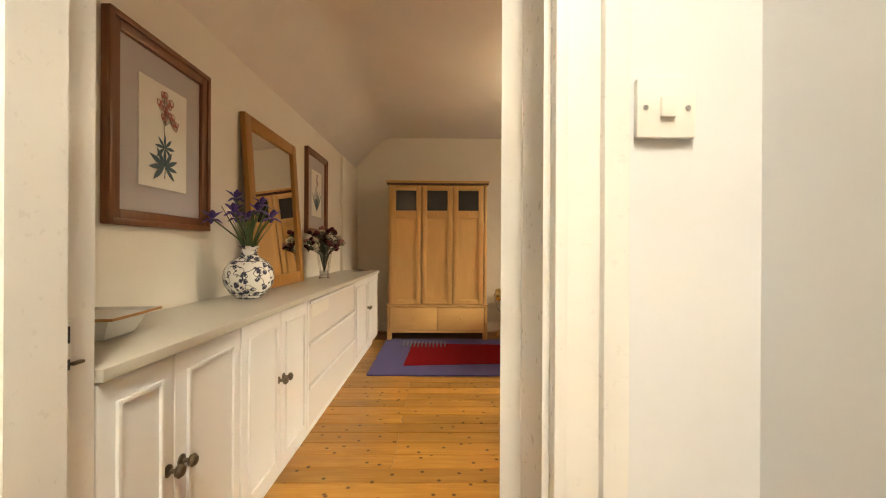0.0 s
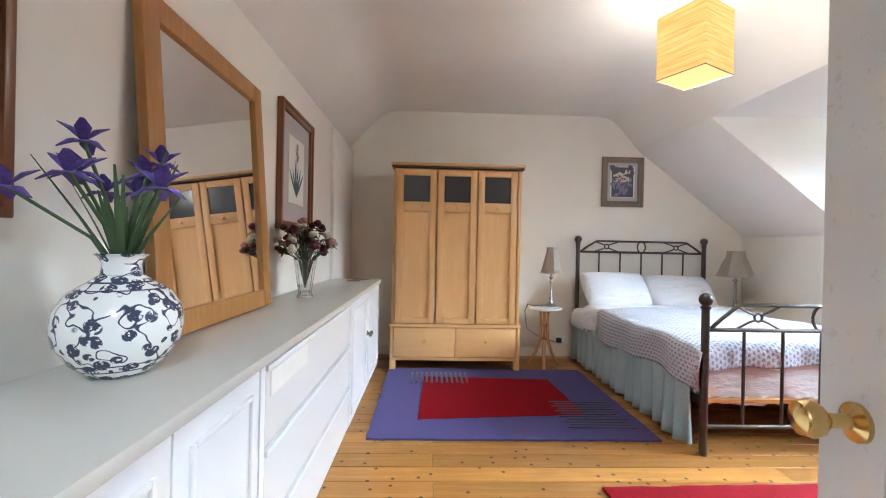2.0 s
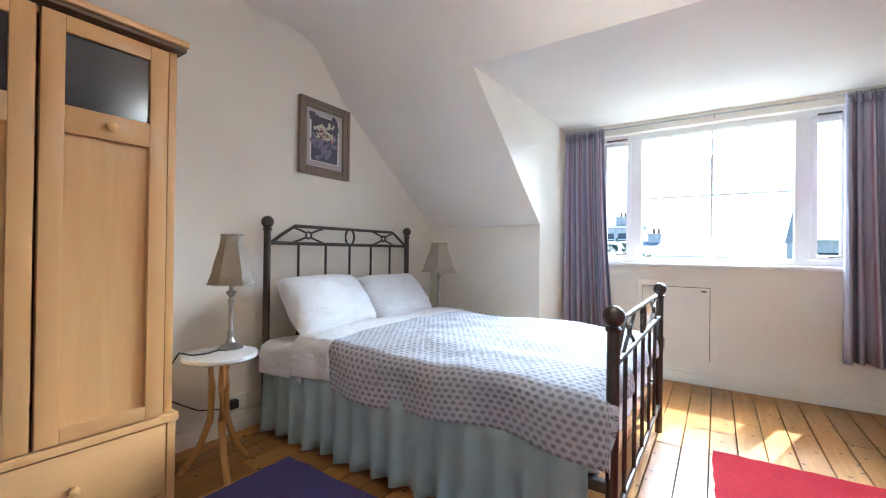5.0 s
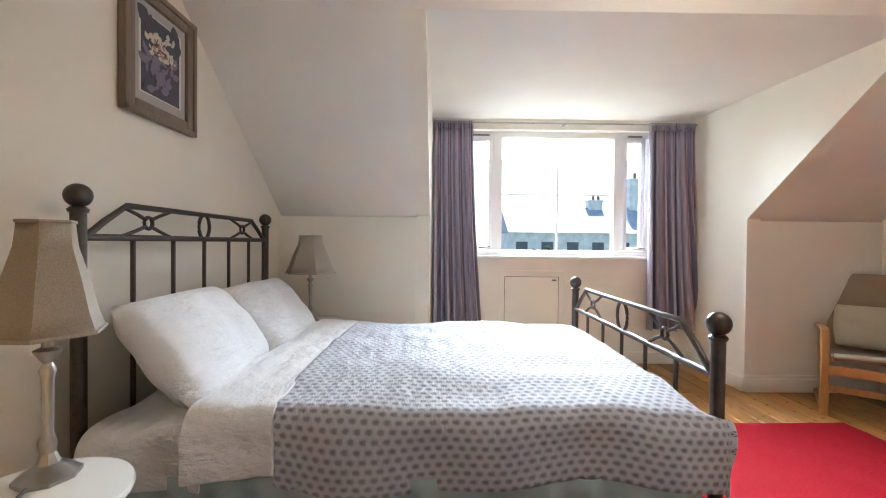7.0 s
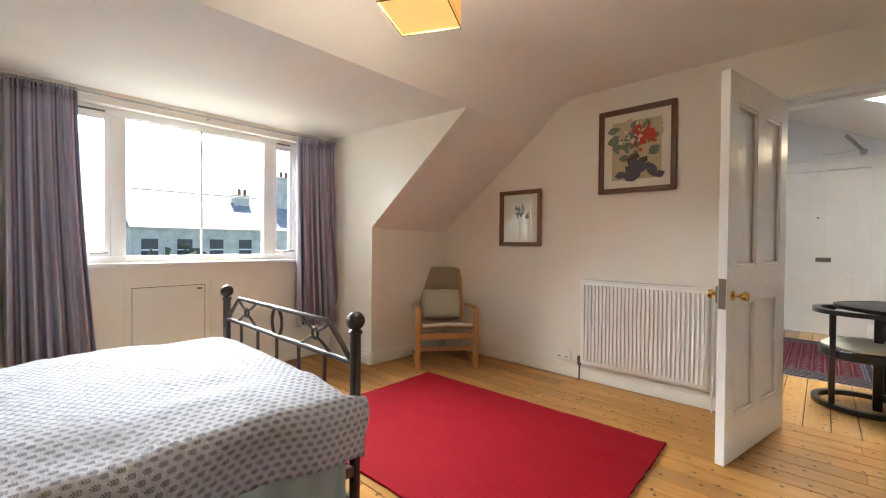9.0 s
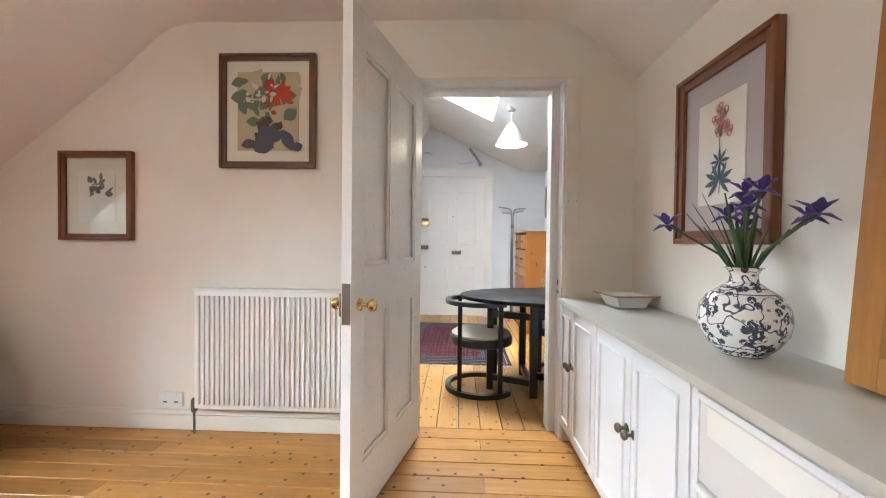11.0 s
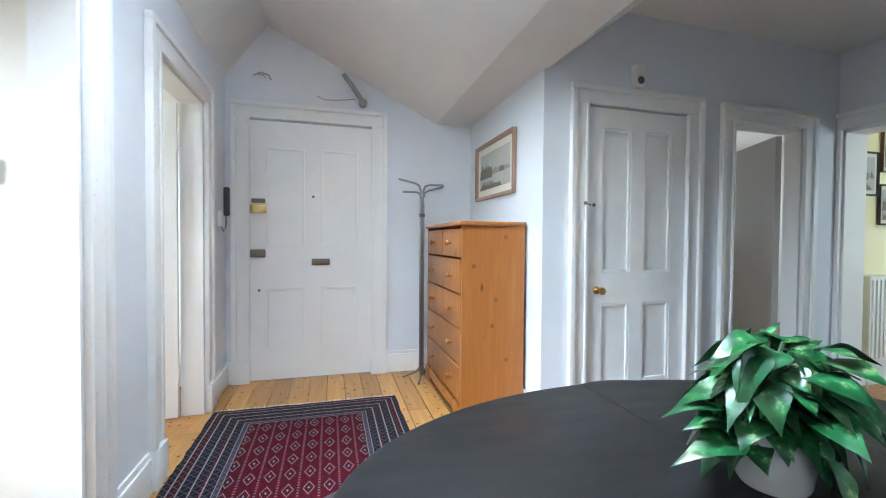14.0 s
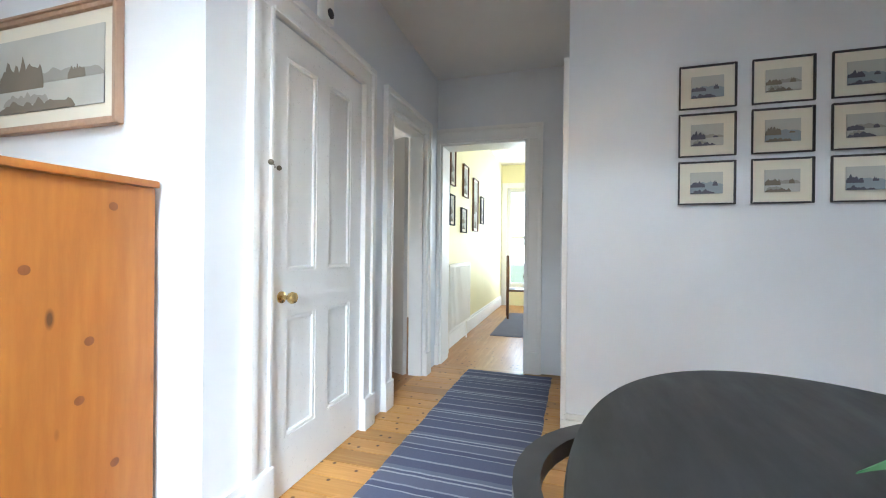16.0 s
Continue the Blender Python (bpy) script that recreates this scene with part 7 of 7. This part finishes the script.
for sx in (-1, 1):
    for sy in (-1, 1):
        part("leg", box(B(), (sx * .68 - .03, sy * .36 - .03, 0.008), (sx * .68 + .03, sy * .36 + .03, 0.72), 0.004), M["frame_brown"], o)
o = thing("dining_chair", "brown wooden dining chair beside the table", "chair", (-6.55, -1.55, 0.0), 10)
part("seat", box(B(), (-0.2, -0.2, 0.43), (0.2, 0.2, 0.46), 0.008), M["frame_brown"], o)
for sx in (-1, 1):
    part("leg", box(B(), (sx * .18 - .016, 0.165, 0.0), (sx * .18 + .016, 0.197, 0.43), 0.004), M["frame_brown"], o)
    part("leg", box(B(), (sx * .18 - .016, -0.197, 0.0), (sx * .18 + .016, -0.165, 0.98), 0.004), M["frame_brown"], o)
for z in (0.62, 0.76, 0.90):
    part("back_slat", box(B(), (-0.164, -0.19, z), (0.164, -0.172, z + .06), 0.004), M["frame_brown"], o)

# ---- on the cabinets ----
o = thing("dish", "shallow square white ceramic dish with a brown rim", "dish", (-0.67, 0.895, CZ + .001), 8)
b = B()
prof = [(0.062, 0.0), (0.068, 0.005), (0.092, 0.056), (0.114, 0.062)]
def sq(r, z):
    return [b.verts.new((x * r, y * r, z)) for x, y in ((-1, -1), (0, -1.02), (1, -1), (1.02, 0), (1, 1), (0, 1.02), (-1, 1), (-1.02, 0))]
rings = [sq(r, z) for r, z in prof]
for p, q in zip(rings, rings[1:]):
    for i in range(8):
        b.faces.new((p[i], p[(i + 1) % 8], q[(i + 1) % 8], q[i]))
b.faces.new(rings[0][::-1])
bmesh.ops.recalc_face_normals(b, faces=b.faces)
s = part("bowl", b, M["ceramic"], o, "", 25)
md = s.modifiers.new("thickness", "SOLIDIFY")
md.thickness, md.offset = 0.006, 1
part("rim", tube(B(), [(x * .115, y * .115, 0.064) for x, y in ((-1, -1), (0, -1.02), (1, -1), (1.02, 0), (1, 1), (0, 1.02), (-1, 1), (-1.02, 0), (-1, -1))], 0.004, 6), M["frame_oak"], o, "brown glazed rim")


def vase_profile(s):
    return [(r * s, z * s) for r, z in ((0.062, 0.0), (0.068, 0.006), (0.10, 0.035), (0.128, 0.08), (0.136, 0.12), (0.13, 0.165), (0.105, 0.205), (0.065, 0.232), (0.044, 0.248), (0.040, 0.275), (0.05, 0.292), (0.058, 0.297), (0.054, 0.299), (0.04, 0.285), (0.034, 0.25))]


o = thing("vase", "round blue-and-white porcelain vase of silk irises", "vase", (-0.655, 1.785, CZ + .001))
part("body", lathe(B(), vase_profile(0.86), (0, 0, 0), 48), M["willow"], o, "", 60)
rnd = random.Random(21)
for i in range(9):
    a, tilt, ln = (1.57 if i % 2 else -1.57) + rnd.uniform(-.9, .9), rnd.uniform(.25, 1.25), rnd.uniform(.15, .26)
    tip = Vector((math.cos(a) * math.sin(tilt) * ln, math.sin(a) * math.sin(tilt) * ln, 0.25 + math.cos(tilt) * ln))
    if tip.x < -0.13:
        tip.x = -0.13
    st = part("flower_stem", tube(B(), [(0, 0, 0.20), (tip.x * .3, tip.y * .3, 0.20 + (tip.z - .20) * .5), tip], 0.0035, 6), M["stem"], o)
    b = B()
    for k in range(6):
        an = k * math.pi / 3 + rnd.uniform(-.2, .2)
        up = 0.9 if k % 2 else -0.5
        pts = [tip, tip + Vector((math.cos(an) * .022, math.sin(an) * .022, .02 * up + .006)), tip + Vector((math.cos(an) * .045, math.sin(an) * .045, .04 * up))]
        for (p, q, r0, r1) in ((pts[0], pts[1], .006, .014), (pts[1], pts[2], .014, .004)):
            tube(b, [p, q], r0, 6, r1, .35)
    part("iris_bloom", b, M["iris"], st, "violet silk iris")
for i in range(16):
    a, tilt, ln = rnd.uniform(0, 6.28), rnd.uniform(.1, .8), rnd.uniform(.15, .3)
    d = Vector((math.cos(a) * math.sin(tilt), math.sin(a) * math.sin(tilt), math.cos(tilt)))
    e = Vector((0, 0, 0.22)) + d * ln
    e.x = max(e.x, -.14)
    part("blade_leaf", tube(B(), [(0, 0, 0.21), Vector((0, 0, 0.21)) + d * ln * .5, e + Vector((0, 0, -.02))], 0.011, 6, 0.002, .25), M["stem"], o)

o = thing("glass_vase", "cut glass vase of faded silk roses", "vase", (-0.66, 3.12, CZ + .001))
part("body", lathe(B(), [(0.042, 0), (0.044, 0.004), (0.035, 0.03), (0.04, 0.06), (0.06, 0.2), (0.064, 0.21), (0.060, 0.208), (0.036, 0.06), (0.028, 0.03), (0.002, 0.025)], (0, 0, 0), 12), M["crystal"], o, "", 20)
rnd = random.Random(5)
for i in range(44):
    a, tilt, ln = rnd.uniform(0, 6.28), rnd.uniform(.1, 1.35), rnd.uniform(.09, .21)
    tip = Vector((max(-.14, math.cos(a) * math.sin(tilt) * ln), math.sin(a) * math.sin(tilt) * ln, 0.21 + math.cos(tilt) * ln))
    st = part("flower_stem", tube(B(), [(0, 0, 0.05), (tip.x * .25, tip.y * .25, 0.2), tip], 0.0025, 5), M["dryleaf"], o)
    b = B()
    for k in range(5):
        p = tip + Vector((rnd.uniform(-1, 1), rnd.uniform(-1, 1), rnd.uniform(-.6, .8))) * 0.012
        ball(b, p, rnd.uniform(.012, .021), rnd.uniform(.6, 1), 8)
    part("bloom", b, rnd.choice((M["bloom_red"], M["bloom_pink"], M["bloom_cream"], M["bloom_red"])), st)
    b = B()
    for k in range(3):
        an = rnd.uniform(0, 6.28)
        q = tip * 0.85 + Vector((0, 0, .03))
        tube(b, [q, q + Vector((math.cos(an) * .025, math.sin(an) * .025, rnd.uniform(-.01, .015))), q + Vector((math.cos(an) * .05, math.sin(an) * .05, rnd.uniform(-.03, .01)))], 0.017, 6, 0.003, .2)
    part("spray_leaf", b, M["dryleaf"], st)
for k, (x, y, rz) in enumerate(((-0.60, 4.22, 12), (-0.55, 4.30, -25), (-0.62, 4.34, 40))):
    t = thing("coaster", "thin dark patterned coaster on the worktop", "coaster", (x, y, CZ + .0005 + .004 * k), rz, "loose coasters")
    part("card", box(B(), (-0.05, -0.05, 0), (0.05, 0.05, 0.0038), 0.001), A["sepia"], t)

# ---- outside the dormer ----
setting("ground", box(B(), (-300, -300, -11.2), (600, 300, -11)), M["grass"], "distant ground below the house", "ground")


def terrace(x, y, w, d, h, rz, label, nwin, chim, floors=3, roof=2.6):
    o = thing("house", label, "house", (x, y, -11), rz)
    part("wall", box(B(), (-d / 2, -w / 2, 0), (d / 2, w / 2, h)), M["stonewall"], o)
    part("roof", prism(B(), [(-d / 2 - .2, -w / 2 - .1, h), (d / 2 + .2, -w / 2 - .1, h), (0, -w / 2 - .1, h + roof)], (0, w + .2, 0)), M["slate"], o)
    for f in range(floors):
        for i in range(nwin):
            yy = -w / 2 + (i + .5) * w / nwin
            z = h - 2.4 - f * 3.1
            wn = part("window", box(B(), (-d / 2 - .03, yy - .5, z), (-d / 2 + .02, yy + .5, z + 1.6)), M["farpane"], o)
            part("frame", box(B(), (-d / 2 - .05, yy - .5, z + .75), (-d / 2 - .031, yy + .5, z + .85)), M["gloss"], wn)
            part("surround", box(B(), (-d / 2 - .04, yy - .62, z + 1.6), (-d / 2 + .02, yy + .62, z + 1.75)), M["stonewall"], wn)
    for yy, cw, ch in chim:
        c = part("chimney", box(B(), (-.5, yy - cw / 2, h + roof * .5), (.5, yy + cw / 2, h + roof + ch), 0.02), M["stonewall"], o)
        part("cope", box(B(), (-.6, yy - cw / 2 - .1, h + roof + ch), (.6, yy + cw / 2 + .1, h + roof + ch + .2)), M["stonewall"], c)
        for k in range(max(2, int(cw / .5))):
            part("pot", lathe(B(), [(0.16, h + roof + ch + .2), (0.13, h + roof + ch + .8)], (0, yy - cw / 2 + .25 + k * .5, 0), 10), M["frame_red"], c)
    return o


terrace(40, -13, 22, 9, 13.1, 0, "grey stone terrace with slate roof and tall chimneys", 10, ((-2.2, 1.9, 2.6), (2.0, 1.3, 0.5), (-8, 1.5, 0.8)))
terrace(54, 15, 26, 9, 11.9, 6, "grey stone terrace with slate roof and chimneys", 10, ((-6, 1.4, 0.7), (4, 1.5, 0.9)), 3, 1.7)
terrace(62, 13.5, 4.6, 5, 15.6, 0, "tall grey stone block rising over the roofs", 3, ((0, 2.4, 0.9),), 4, 0.5)
terrace(60, 44, 30, 10, 12.4, 12, "grey stone terrace with slate roof and chimneys", 10, ((-4, 2.2, 1.6), (9, 2.0, 1.4)))
terrace(48, -46, 30, 9, 12.6, -20, "grey stone terrace with slate roof and chimneys", 10, ((4, 2.2, 1.6), (-8, 2.2, 1.8)))


def far_tree(x, y, h, seed):
    o = thing("tree", "dark leafy tree among the far roofs", "tree", (x, y, -11))
    rn = random.Random(seed)
    b = tube(B(), [(0, 0, 0), (.1, 0, h * .3), (0, .1, h * .6)], 0.35, 8, 0.12)
    for k in range(5):
        a = rn.uniform(0, 6.28)
        tube(b, [(0, 0, h * .35), (math.cos(a) * 1.4, math.sin(a) * 1.4, h * .65)], 0.12, 6, .04)
    part("trunk", b, A["umber"], o)
    b = B()
    for k in range(420):
        a, e, r = rn.uniform(0, 6.28), rn.uniform(-1, 1), rn.uniform(.5, 1)
        c = Vector((math.cos(a) * math.sqrt(1 - e * e) * r * h * .28, math.sin(a) * math.sqrt(1 - e * e) * r * h * .28, h * .68 + e * r * h * .3))
        s = rn.uniform(.25, .5)
        vs = [b.verts.new(c + Vector((rn.uniform(-s, s), rn.uniform(-s, s), rn.uniform(-s, s)))) for _ in range(4)]
        for t in ((0, 1, 2), (0, 2, 3), (0, 3, 1), (1, 3, 2)):
            b.faces.new([vs[i] for i in t])
    part("crown", b, M["foliage"], o, "", 0)


for i, (x, y, h) in enumerate(((46, 17, 15.6), (47, 21.5, 15.2), (45, 11.5, 14.0), (34, -4.5, 12.4), (46, 33, 15.5))):
    far_tree(x, y, h, i)

# ---- floorboards ----
def board_mesh(name, length, width, along, m):
    b = B()
    g = 0.0026
    if along == "x":
        box(b, (-length / 2 + 0.001, -width / 2 + g, -0.02), (length / 2 - 0.001, width / 2 - g, 0.0))
    else:
        box(b, (-width / 2 + g, -length / 2 + 0.001, -0.02), (width / 2 - g, length / 2 - 0.001, 0.0))
    top = [e for e in b.edges if all(v.co.z > -0.001 for v in e.verts)]
    bmesh.ops.bevel(b, geom=top, offset=0.0018, segments=1, affect="EDGES")
    return mesh_of(name, b, m, 30)


def lay(name, label, along, u0, u1, v0, v1, width, m, seed):
    """Boards along one axis from u0 to u1, side by side from v0 to v1, with staggered butt joints."""
    rnd = random.Random(seed)
    floor = thing(name, label, "floor")
    floor["kind"] = "structure"
    n = round((v1 - v0) / width)
    width = (v1 - v0) / n
    cache = {}
    for i in range(n):
        v = v0 + (i + 0.5) * width
        u = u0
        while u < u1 - 0.02:
            ln = rnd.choice((1.5, 2.1, 2.7, 3.3)) if u > u0 else rnd.choice((0.9, 1.5, 2.1, 2.7))
            if u1 - u - ln < 0.5:
                ln = round(u1 - u, 4)
            if ln not in cache:
                cache[ln] = board_mesh("board", ln, width, along, m)
            o = new("board", cache[ln])
            o.parent = floor
            c = u + ln / 2
            o.location = (c, v, rnd.uniform(-0.0012, 0.0)) if along == "x" else (v, c, rnd.uniform(-0.0012, 0.0))
            u += ln
    return floor


lay("floor", "varnished pine floorboards of the bedroom", "x", -0.85, 4.12, 0.49, 5.19, 0.13, M["board"], 3)
lay("floor_hall", "varnished pine floorboards of the hall", "y", -3.40, 0.489, -1.20, 1.0, 0.135, M["board_y"], 5)
lay("floor_passage", "varnished pine floorboards of the passage", "y", -2.06, 1.19, -3.72, -1.201, 0.135, M["board_y"], 8)
